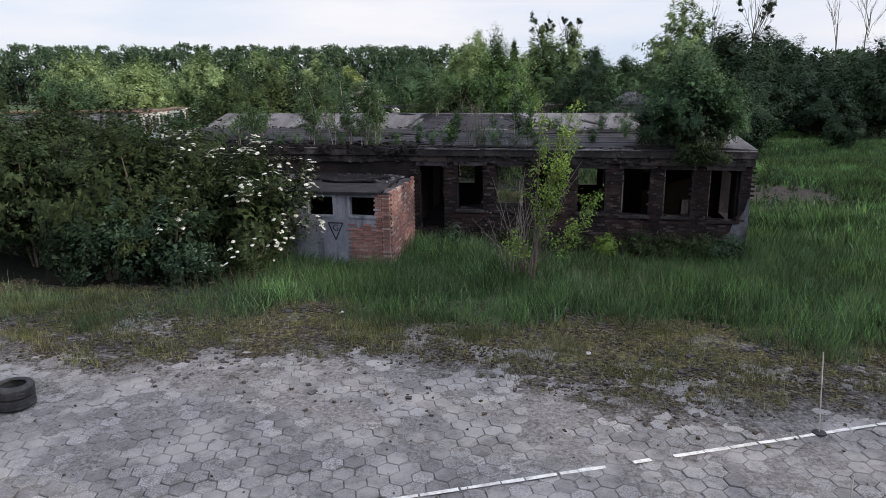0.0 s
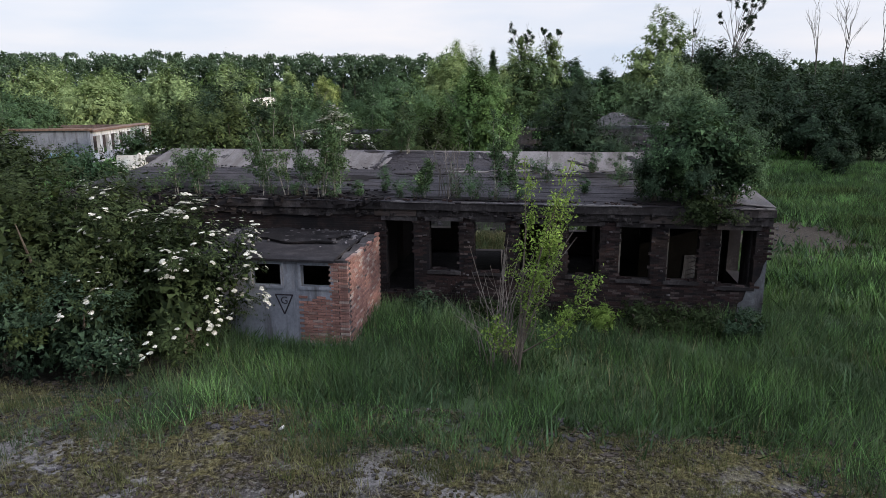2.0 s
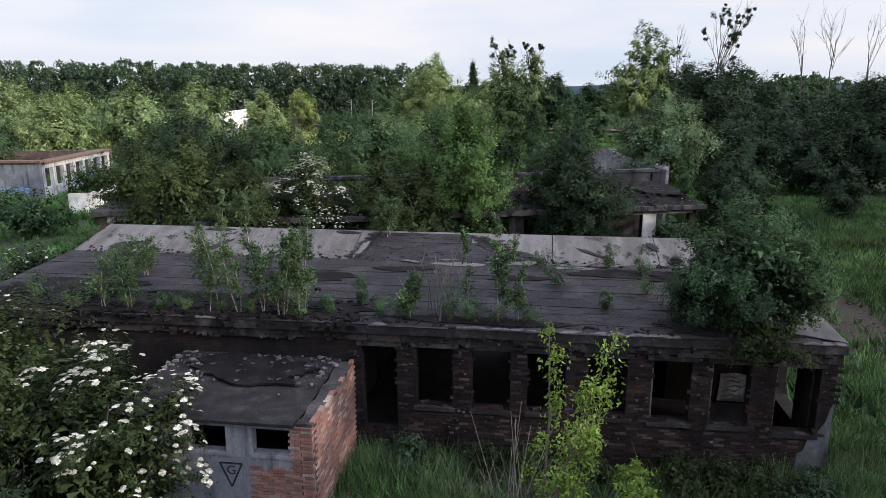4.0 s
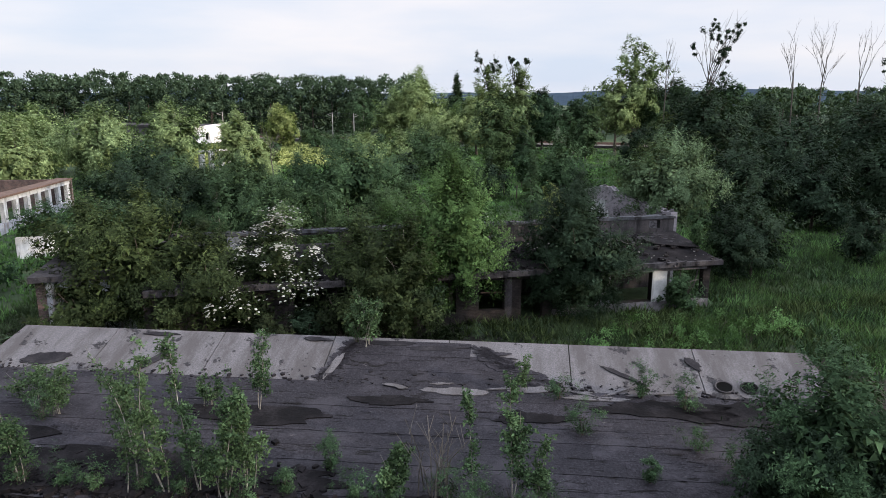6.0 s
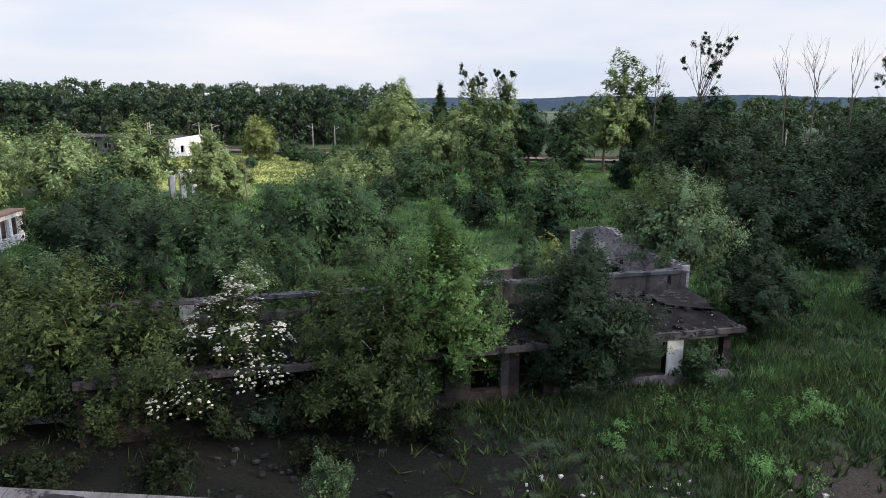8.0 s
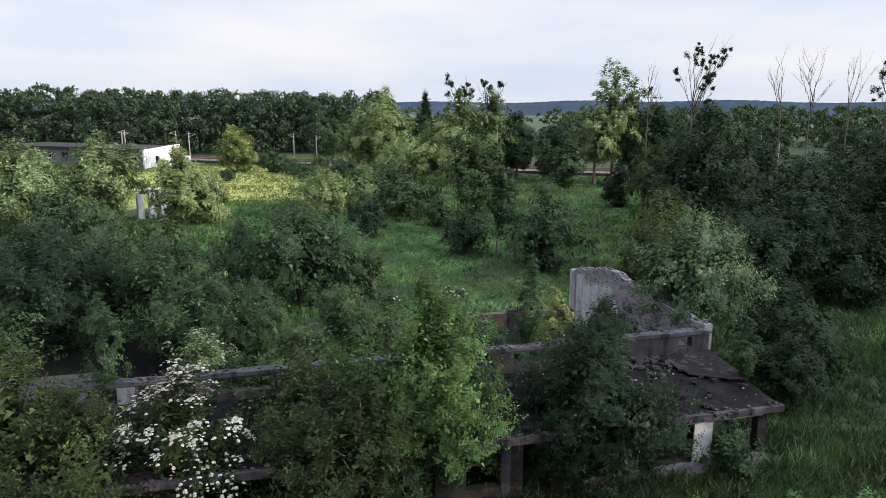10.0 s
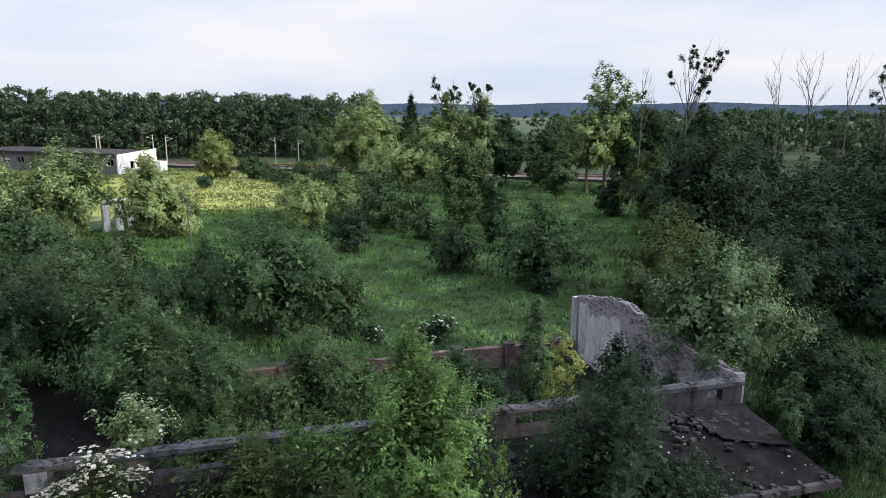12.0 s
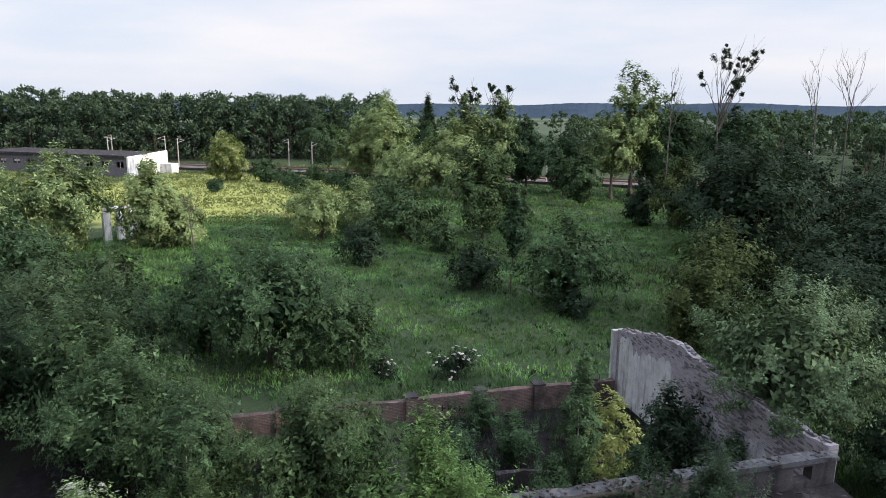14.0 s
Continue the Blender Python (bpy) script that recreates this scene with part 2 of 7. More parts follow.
M_PATCH = mottled("torn_felt", (0.00714, 0.00714, 0.00858), (0.0167, 0.0157, 0.0181), (0.0381, 0.0357, 0.0381), 2.0, 20, rough=0.85, relief=0.8)
M_PLASTER = mottled("old_plaster", (0.13, 0.13, 0.15), (0.28, 0.29, 0.32), (0.42, 0.43, 0.45), 1.1, 15, stains=(0.15, 0.13, 0.12))
M_PALE_PLASTER = mottled("bluish_white_plaster", (0.22, 0.225, 0.23), (0.36, 0.37, 0.38), (0.5, 0.51, 0.52), 0.9, 12, stains=(0.17, 0.165, 0.165))
M_BLUE_PLASTER = mottled("blue_grey_plaster", (0.075, 0.08, 0.098), (0.12, 0.13, 0.155), (0.17, 0.18, 0.21), 0.8, 12, stains=(0.06, 0.06, 0.068))
M_GREY_PLASTER = mottled("stained_grey_plaster", (0.03, 0.031, 0.036), (0.056, 0.059, 0.066), (0.1, 0.104, 0.114), 1.6, 14, stains=(0.022, 0.021, 0.022))
M_WHITE = mottled("white_plaster", (0.35, 0.35, 0.34), (0.58, 0.57, 0.55), (0.75, 0.74, 0.71), 0.8, 12, stains=(0.3, 0.28, 0.26))
M_TAR_DIRT = mottled("dirt_on_roof", (0.00306, 0.003, 0.00352), (0.00765, 0.007, 0.00792), (0.0224, 0.02, 0.022), 1.5, 14, relief=0.9, depth=0.04)
M_GREY_RUBBLE = mottled("grey_rubble", (0.0459, 0.044, 0.0488), (0.107, 0.102, 0.11), (0.184, 0.175, 0.189), 3, 24)
M_BARK = mottled("bark", (0.03, 0.026, 0.022), (0.07, 0.06, 0.05), (0.13, 0.115, 0.10), 3, 20)
M_BIRCH = mottled("birch_bark", (0.05, 0.045, 0.04), (0.17, 0.165, 0.15), (0.36, 0.35, 0.32), 6, 22)
M_DEADWOOD = mottled("dead_wood", (0.035, 0.0325, 0.03), (0.07, 0.065, 0.06), (0.11, 0.105, 0.1), 3, 18)
M_TWIG = mottled("dry_twigs", (0.04, 0.036, 0.032), (0.085, 0.077, 0.07), (0.15, 0.14, 0.13), 3, 18)
M_RUBBER = mottled("tyre_rubber", (0.012, 0.012, 0.013), (0.022, 0.022, 0.024), (0.045, 0.045, 0.048), 5, 40, rough=0.7)
M_RUST = mottled("rusty_steel", (0.05, 0.033, 0.027), (0.1, 0.066, 0.053), (0.16, 0.12, 0.1), 4, 30, rough=0.7)
M_STEEL = mottled("grey_steel_post", (0.16, 0.15, 0.14), (0.28, 0.26, 0.25), (0.38, 0.36, 0.34), 5, 30, rough=0.5)
M_PAINT = mottled("white_road_paint", (0.15, 0.146, 0.142), (0.34, 0.335, 0.325), (0.46, 0.455, 0.445), 7, 34, relief=0.3)
M_GRAFFITI = mottled("dark_spray_paint", (0.012, 0.01, 0.014), (0.02, 0.018, 0.024), (0.04, 0.035, 0.045), 5, 30)
M_SPRAY_BLUE = mottled("blue_spray_paint", (0.10, 0.16, 0.28), (0.16, 0.25, 0.42), (0.22, 0.33, 0.5), 5, 30)
M_SOIL_CLOD = mottled("dark_clods", (0.018, 0.015, 0.013), (0.035, 0.03, 0.026), (0.06, 0.05, 0.045), 5, 30)
M_STONE = mottled("pale_rubble", (0.12, 0.11, 0.10), (0.27, 0.26, 0.25), (0.48, 0.46, 0.44), 3, 24)
M_PAVER = worn_paver("concrete_paver", False)
M_PAVER_REST = worn_paver("concrete_paver_field", True)
M_MOSS = mottled("brown_moss", (0.01, 0.0085, 0.006), (0.028, 0.0235, 0.014), (0.062, 0.054, 0.032), 3, 30)
M_BALLAST = mottled("railway_ballast", (0.06, 0.055, 0.05), (0.13, 0.12, 0.11), (0.2, 0.19, 0.18), 0.6, 5)
# near-black that stands in for the unlit depth of rooms and vents
M_SHADE_BLACK = mottled("shade_black", (0.001, 0.001, 0.001), (0.002, 0.002, 0.002), (0.004, 0.004, 0.004), 2, 10)


def brick_piece(name, a, b, dirt, pale):
    """Single bricks: every one has its own tint."""
    m, nt, bsdf = material(name, 0.93)
    rnd = calc(nt, "FRACT", calc(nt, "ADD", per_object(nt), island(nt)))
    vec = coords(nt)
    fine = grain(nt, vec, 26.0, 5.0, 0.75)
    col = ramp(nt, rnd, [(0.0, a), (0.75, b), (1.0, pale)])
    col = blend(nt, ramp(nt, fine, [(0.45, (0, 0, 0)), (0.7, (0.8, 0.8, 0.8))]), col, dirt)
    col = blend(nt, ramp(nt, grain(nt, vec, 1.1, 6.0, 0.7), [(0.52, (0, 0, 0)), (0.66, (0.75, 0.75, 0.75))]), col, tuple(0.4 * c for c in dirt))
    nt.links.new(col, bsdf.inputs["Base Color"])
    bump(nt, bsdf, fine, 0.7, 0.015)
    return m


M_BRICK_RED = brick_piece("red_brick", (0.2, 0.108, 0.092), (0.11, 0.058, 0.05), (0.075, 0.06, 0.059), (0.24, 0.2, 0.185))
# front bricks: soot, with the facade's shade added to the tint
M_BRICK_SOOT_SHADE = brick_piece("sooty_shaded_brick", (0.026, 0.0165, 0.0162), (0.0088, 0.0077, 0.0085), (0.0057, 0.0054, 0.0062), (0.056, 0.044, 0.044))

L_DARK = leaf_stuff("leaves_dark", (0.015, 0.031, 0.02), (0.046, 0.08, 0.049), back=0.06)
L_MID = leaf_stuff("leaves_mid", (0.028, 0.064, 0.034), (0.09, 0.16, 0.08), back=0.1)
L_WILLOW = leaf_stuff("leaves_willow", (0.021, 0.045, 0.025), (0.094, 0.155, 0.082), back=0.1)
L_BRIGHT = leaf_stuff("leaves_bright", (0.06, 0.115, 0.022), (0.16, 0.24, 0.06), back=0.3, deep=0.8)
L_YELLOW = leaf_stuff("leaves_yellowish", (0.08, 0.11, 0.036), (0.22, 0.26, 0.10), back=0.3, deep=0.9)
L_POPLAR = leaf_stuff("leaves_poplar", (0.038, 0.094, 0.03), (0.155, 0.272, 0.097), back=0.15)
L_SALLOW = leaf_stuff("leaves_sallow", (0.022, 0.05, 0.024), (0.11, 0.184, 0.088), back=0.1)
L_GREY = leaf_stuff("leaves_grey_green", (0.042, 0.08, 0.044), (0.16, 0.245, 0.138), back=0.12, deep=0.6)
# leaves coloured almost black to stand in for deep shade
L_SHADE_LEAF = leaf_stuff("leaves_shade_black", (0.009, 0.016, 0.009), (0.028, 0.04, 0.02), back=0.06)
# pale leaves; on the far trees part of the sunlight is in this colour
L_PALE = leaf_stuff("leaves_pale", (0.068, 0.105, 0.045), (0.185, 0.25, 0.115), back=0.22, deep=0.92)
L_MEADOW = leaf_stuff("meadow_blades", (0.07, 0.14, 0.045), (0.115, 0.22, 0.075), odd=0.0, deep=0.9, patch=0.22, spread=0.75)
L_OLIVE = leaf_stuff("leaves_olive", (0.03, 0.052, 0.022), (0.105, 0.145, 0.055), back=0.1)
L_FIELD = leaf_stuff("field_blades", (0.15, 0.18, 0.055), (0.24, 0.27, 0.1), odd=0.0, deep=0.85, patch=0.12, spread=0.75)
L_FOREST = leaf_stuff("leaves_forest", (0.03, 0.055, 0.034), (0.085, 0.13, 0.078), odd=0.0, deep=0.62)
L_GRASS = leaf_stuff("grass_blades", (0.038, 0.068, 0.035), (0.105, 0.155, 0.08), odd=0.0, deep=0.58, patch=0.4, spread=0.6)
L_DRYGRASS = leaf_stuff("dry_grass", (0.13, 0.13, 0.06), (0.30, 0.28, 0.155), odd=0.0, deep=0.5)
L_TUFT = leaf_stuff("olive_tufts", (0.085, 0.095, 0.036), (0.2, 0.205, 0.09), odd=0.0, deep=0.6)
L_THICKET = leaf_stuff("leaves_thicket", (0.012, 0.022, 0.011), (0.052, 0.077, 0.033), back=0.08)
L_BLOSSOM = leaf_stuff("elder_blossom", (0.72, 0.73, 0.62), (0.88, 0.88, 0.80), back=0.08, odd=0.0, deep=0.36)


# ---- mesh helpers ----
class Geo:
    """Collects vertices and faces of one mesh."""

    def __init__(self):
        self.v, self.f = [], []

    def box(self, x0, x1, y0, y1, z0, z1):
        n = len(self.v)
        self.v += [(x0, y0, z0), (x1, y0, z0), (x1, y1, z0), (x0, y1, z0), (x0, y0, z1), (x1, y0, z1), (x1, y1, z1), (x0, y1, z1)]
        self.f += [tuple(n + i for i in q) for q in ((3, 2, 1, 0), (4, 5, 6, 7), (0, 1, 5, 4), (1, 2, 6, 5), (2, 3, 7, 6), (3, 0, 4, 7))]

    def prism(self, outline, lift):
        """A slab over an outline of 3D points (anticlockwise from above), thickened by the vector lift."""
        n, k = len(self.v), len(outline)
        self.v += [tuple(p) for p in outline] + [tuple(a + b for a, b in zip(p, lift)) for p in outline]
        self.f += [tuple(n + i for i in reversed(range(k))), tuple(n + k + i for i in range(k))]
        self.f += [(n + i, n + (i + 1) % k, n + k + (i + 1) % k, n + k + i) for i in range(k)]

    def tube(self, pts, radii, sides=6):
        n0 = len(self.v)
        pts = [Vector(p) for p in pts]
        for i, p in enumerate(pts):
            d = (pts[min(i + 1, len(pts) - 1)] - pts[max(i - 1, 0)]).normalized()
            a = d.cross(Vector((0.31, 0.95, 0.1))).normalized()
            b = d.cross(a)
            for k in range(sides):
                w = 2 * math.pi * k / sides
                self.v.append(tuple(p + (a * math.cos(w) + b * math.sin(w)) * radii[i]))
        for i in range(len(pts) - 1):
            for k in range(sides):
                k2 = (k + 1) % sides
                self.f.append((n0 + i * sides + k, n0 + i * sides + k2, n0 + (i + 1) * sides + k2, n0 + (i + 1) * sides + k))
        self.f.append(tuple(n0 + k for k in reversed(range(sides))))
        self.f.append(tuple(n0 + (len(pts) - 1) * sides + k for k in range(sides)))

    def mesh(self, name):
        me = bpy.data.meshes.new(name)
        me.from_pydata(self.v, [], self.f)
        me.update()
        return me


def thing(name, x=0, y=0, z=0, turn=0, label="", category="", group="", kind=""):
    ob = new(name)
    ob.matrix_world = pose(x, y, z, 0, 0, turn)
    return tagged(ob, label, category, group, kind)


def part(name, geo, mat, parent=None, label="", kind=""):
    me = geo.mesh(name) if isinstance(geo, Geo) else geo
    if not me.materials:
        me.materials.append(mat)
    ob = new(name, me)
    ob.parent = parent
    if label:
        ob["label"] = label
    if kind:
        ob["kind"] = kind
    return ob


def wall_run(geo, run, a0, a1, b0, b1, z0, z1, holes=(), top=None, step=0.0):
    """A wall in one piece along run ('x' or 'y') from a0 to a1, b0 to b1 thick, with holes (a, a, z, z) right through it.
    top(a) gives a ragged upper edge, cut every step metres."""
    cuts = {round(v, 4) for v in (a0, a1, *[h[0] for h in holes], *[h[1] for h in holes])}
    if step:
        cuts |= {round(a0 + step * i, 4) for i in range(1, int((a1 - a0) / step))}
    cuts = sorted(cuts)
    zs = sorted({round(v, 4) for v in (z0, z1, *[h[2] for h in holes], *[h[3] for h in holes])})
    solid = {}
    for i in range(len(cuts) - 1):
        for k in range(len(zs) - 1):
            m, n = (cuts[i] + cuts[i + 1]) / 2, (zs[k] + zs[k + 1]) / 2
            solid[i, k] = not any(h[0] < m < h[1] and h[2] < n < h[3] for h in holes)
    seen = {}

    def vert(i, k, b):
        key = (i, k, b)
        if key not in seen:
            a, z = cuts[i], zs[k]
            if top and k == len(zs) - 1:
                z = top(a)
            seen[key] = len(geo.v)
            geo.v.append((a, b, z) if run == "x" else (b, a, z))
        return seen[key]

    flip = run != "x"

    def face(*q):
        geo.f.append(tuple(reversed(q)) if flip else q)

    for (i, k), full in solid.items():
        if not full:
            continue
        face(vert(i, k, b0), vert(i + 1, k, b0), vert(i + 1, k + 1, b0), vert(i, k + 1, b0))
        face(vert(i + 1, k, b1), vert(i, k, b1), vert(i, k + 1, b1), vert(i + 1, k + 1, b1))
        if not solid.get((i, k + 1)):
            face(vert(i, k + 1, b0), vert(i + 1, k + 1, b0), vert(i + 1, k + 1, b1), vert(i, k + 1, b1))
        if not solid.get((i, k - 1)):
            face(vert(i + 1, k, b0), vert(i, k, b0), vert(i, k, b1), vert(i + 1, k, b1))
        if not solid.get((i + 1, k)):
            face(vert(i + 1, k, b0), vert(i + 1, k, b1), vert(i + 1, k + 1, b1), vert(i + 1, k + 1, b0))
        if not solid.get((i - 1, k)):
            face(vert(i, k, b1), vert(i, k, b0), vert(i, k + 1, b0), vert(i, k + 1, b1))


def ragged(seed, level, drop, fine=0.06):
    """An uneven broken edge about the height level."""
    rng = random.Random(seed)
    a, b = rng.uniform(0, 6), rng.uniform(0, 6)
    return lambda x: level - drop * max(0.0, math.sin(x * 0.9 + a) * math.sin(x * 0.37 + b)) - rng.uniform(0, fine)


def blob(rng, cx, cy, rx, ry, turn=0.0, n=18, rough=0.28):
    """An uneven outline round a place in the plan."""
    pts = []
    c, s = math.cos(turn), math.sin(turn)
    knots = [rng.uniform(-1, 1) for _ in range(n)]
    knots = [0.45 * knots[i] + 0.9 * knots[i - i % 4] for i in range(n)]
    for i in range(n):
        w = 2 * math.pi * i / n
        k = 1 + knots[i] * rough
        x, y = math.cos(w) * rx * k, math.sin(w) * ry * k
        pts.append((cx + x * c - y * s, cy + x * s + y * c))
    return pts


def quads_mesh(name, verts, per=4):
    """A mesh of loose faces with `per` corners each, from an array of corners."""
    n = len(verts) // per
    me = bpy.data.meshes.new(name)
    me.vertices.add(len(verts))
    me.vertices.foreach_set("co", np.ascontiguousarray(verts, dtype=np.float32).ravel())
    me.loops.add(n * per)
    me.loops.foreach_set("vertex_index", np.arange(n * per, dtype=np.int32))
    me.polygons.add(n)
    me.polygons.foreach_set("loop_start", np.arange(0, n * per, per, dtype=np.int32))
    me.update(calc_edges=True)
    return me


def unit(a):
    return a / np.maximum(np.linalg.norm(a, axis=1, keepdims=True), 1e-6)


def leaf_corners(rng, c, out, length, wide=0.5, up=0.3):
    """Leaves at the places c, their blades turned outwards and to the sky: three corners each."""
    n = len(c)
    face = unit(out + rng.normal(size=(n, 3)) * 0.26)
    ax = unit(np.cross(face, rng.normal(size=(n, 3))) + out * 0.25 + np.array([0, 0, up * 0.8]))
    nr = unit(np.cross(face, ax))
    ln = (length * rng.uniform(0.55, 1.25, n))[:, None]
    side = nr * ln * wide * 0.5
    return np.stack([c - side, c + side, c + ax * ln], 1).reshape(-1, 3)


def profile(style, s):
    if style == "round":
        return np.minimum(1, 0.52 + 1.3 * s) * np.sqrt(np.clip(1 - np.clip((s - 0.38) / 0.63, 0, 1) ** 2, 0.02, 1))
    if style == "cone":
        return np.clip((1 - s) ** 0.8 * np.minimum(1, 0.5 + s * 4) + 0.03, 0.03, 1)
    if style == "vase":
        return np.minimum(1, 0.34 + 1.15 * s) * np.sqrt(np.clip(1 - np.clip((s - 0.55) / 0.47, 0, 1) ** 2, 0.03, 1))
    if style == "plume":
        return np.clip(np.minimum(1, 0.55 + 1.6 * s) * (1 - np.clip((s - 0.35) / 0.65, 0, 1) ** 2.5) + 0.05, 0.05, 1)
    return np.sqrt(np.clip(1 - (2 * s - 1) ** 2, 0.02, 1))


def crown_clumps(rng, k, wide, tall, low, style, lobes):
    """Middles of the leaf clumps on an uneven, lobed outline."""
    height = tall - low
    s = (rng.permutation(k) + rng.uniform(0, 1, k)) / k
    an = rng.uniform(0, 2 * math.pi, k)
    ph = rng.uniform(0, 6.28, 6)
    lob = 1 + lobes * (np.sin(an * 2 + ph[4] + s * 3) * 0.35 + np.sin(an * 3 + ph[0] + s * 6) * 0.4 + np.sin(an * 5 + ph[1] - s * 9) * 0.35 + np.sin(s * 14 + ph[2] + an) * 0.4)
    shell = profile(style, s) * wide * 0.56 * lob
    z = low + s * height * (0.99 + 0.2 * lobes * np.sin(an * 2 + ph[3]) + 0.1 * lobes * np.sin(an * 5 + ph[5]))
    rad = shell * (0.68 + 0.40 * rng.uniform(0, 1, k) ** 0.7)
    return np.stack([np.cos(an) * rad, np.sin(an) * rad, z], 1), np.stack([np.cos(an) * shell, np.sin(an) * shell, z], 1)


def puffs(rng, wide, tall, low, style, clump, lobes, core):
    """Middles and sizes of the puffs of foliage that make a crown."""
    height = tall - low
    rp = clump * min(1.35, 0.19 * wide ** 0.8) * (0.85 if core else 1.0)
    m = int(np.clip(1.25 * wide * height / (rp * rp), 12, 170))
    c, shell = crown_clumps(rng, m, wide, tall - rp * 0.5, low + rp * 0.35, style, lobes)
    flat = np.hypot(shell[:, 0], shell[:, 1])
    pull = np.clip(1 - 0.85 * rp / np.maximum(flat, 0.01), 0.1, 1) * rng.uniform(0.7, 1.06, m)
    c = shell * np.stack([pull, pull, np.ones(m)], 1)
    size = rp * rng.uniform(0.6, 1.3, m)
    hub = np.array([0, 0, low + height * 0.42])
    away = unit(c - hub)
    return rp, m, c, size, away, hub


def blades(rng, p, ax, nrm, length, wide):
    """Leaves of three corners at the places p, along ax, their faces turned to nrm."""
    nrm = unit(nrm)
    ax = unit(ax - nrm * np.sum(ax * nrm, 1, keepdims=True))
    ln = (length * rng.uniform(0.6, 1.25, len(p)))[:, None]
    side = np.cross(nrm, ax) * ln * wide * 0.5
    return np.stack([p - side, p + side, p + ax * ln], 1).reshape(-1, 3)


def crown_mesh(name, seed, wide, tall, low, leaf, style="round", cover=1.3, clump=1.0, up=0.3, slim=0.5, sprigs=0.12, lobes=0.3, core=True):
    """A crown of leafy shoots: every puff of foliage is a spray of shoots with leaves along them, dark gaps between, over a close inside."""
    rng = np.random.default_rng(seed)
    height = tall - low
    skin = 2.5 * wide * height
    rp, m, c, size, away, hub = puffs(rng, wide, tall, low, style, clump, lobes, core)
    q = 13
    n = 0.42 * cover * skin / (0.5 * leaf * leaf * slim)
    per = int(np.clip(n / (m * q), 4, 40))
    d = unit(np.repeat(away * 0.95 + np.array([0, 0, 0.25 + 0.75 * up]), q, 0) + rng.normal(size=(m * q, 3)) * 0.58)
    ln = np.repeat(size, q) * rng.uniform(0.7, 1.25, m * q)
    b = np.repeat(c, q, 0) + rng.normal(size=(m * q, 3)) * np.repeat(size, q)[:, None] * 0.16
    # some shoots stand out of the outline
    far = rng.random(m * q) < sprigs * 0.16
    ln = np.where(far, ln * rng.uniform(1.25, 1.75, m * q), ln)
    d = np.where(far[:, None], unit(d + np.array([0, 0, 0.5])), d)
    i = np.repeat(np.arange(m * q), per)
    t = rng.uniform(0.12, 1.0, len(i)) ** 0.75
    ring = unit(np.cross(d[i], rng.normal(size=(len(i), 3))))
    p = b[i] + d[i] * (ln[i] * t)[:, None] + ring * (leaf * (1.15 - 0.75 * t) * rng.uniform(0.2, 1.0, len(i)))[:, None]
    if up < 0.1:
        p[:, 2] -= 0.45 * ln[i] * t * t
    nrm = np.array([0, 0, 0.5]) + d[i] * 0.35 + np.repeat(away, q, 0)[i] * 0.9 + rng.normal(size=(len(i), 3)) * 0.32
    keep = p[:, 2] > max(0.05, low * 0.35)
    allv = [blades(rng, p[keep], (d[i] * 0.6 + ring * 0.8)[keep], nrm[keep], leaf, slim)]
    if core:
        # the close inside, which the outer shoots shade: under the sprays, and deep in the crown
        for big, share, near, deep, turn in ((leaf * 1.7, 0.6, 0.15, 0.8, 0.3), (max(leaf * 1.8, rp * 0.42), 1.4, 1.15, 2.3, 1.6)):
            k = int(share * skin / (0.31 * big * big))
            j = rng.integers(0, m, k)
            p = c[j] - away[j] * (size[j] * rng.uniform(near, deep, k))[:, None] + rng.normal(size=(k, 3)) * size[j][:, None] * 0.36
            p[:, 2] = np.maximum(p[:, 2], 0.08)
            allv.append(blades(rng, p, rng.normal(size=(k, 3)), away[j] * turn + np.array([0, 0, 0.5]) + rng.normal(size=(k, 3)) * 0.5, big, 0.62))
    return quads_mesh(name, np.concatenate(allv), 3)


def limbs(seed, tall, low, wide, thick, style="round", count=9, sides=6, lean=0.04):
    """A tapered trunk with limbs that reach into the crown."""
    rng = random.Random(seed)
    g = Geo()
    pts, rad = [], []
    top = tall * (0.93 if style != "oval" else 0.84)
    bx, by = rng.uniform(-lean, lean) * tall, rng.uniform(-lean, lean) * tall
    for i in range(7):
        f = i / 6
        pts.append((bx * f + rng.uniform(-0.01, 0.01) * tall, by * f + rng.uniform(-0.01, 0.01) * tall, -0.15 + f * (top + 0.15)))
        rad.append(thick * (1 - f) ** 0.8 * (1.25 if i == 0 else 1) + 0.008)
    g.tube(pts, rad, sides)
    arms = []
    for i in range(count):
        f = 0.16 + 0.72 * (i + rng.random()) / count
        f = max(f, low / tall * 0.9)
        a = rng.uniform(0, 6.283)
        s = min(0.98, max(0.02, (f * tall - low) / max(0.1, tall - low) + 0.15))
        r = float(profile(style, np.array([s]))[0]) * wide * 0.5 * rng.uniform(0.6, 0.9)
        j = f * 6
        i0 = min(5, int(j))
        base = Vector(pts[i0]).lerp(Vector(pts[i0 + 1]), j - i0)
        rise = r * rng.uniform(0.5, 1.1)
        tip = base + Vector((math.cos(a) * r, math.sin(a) * r, rise))
        mid = base.lerp(tip, 0.5) + Vector((0, 0, -rise * 0.12)) + Vector((rng.uniform(-1, 1), rng.uniform(-1, 1), 0)) * r * 0.08
        t0 = max(0.012, thick * (1 - f) * 0.5)
        arm = Geo()
        arm.tube([base, mid, tip], [t0, t0 * 0.6, t0 * 0.15 + 0.004], 5)
        arms.append(arm)
    return g, arms


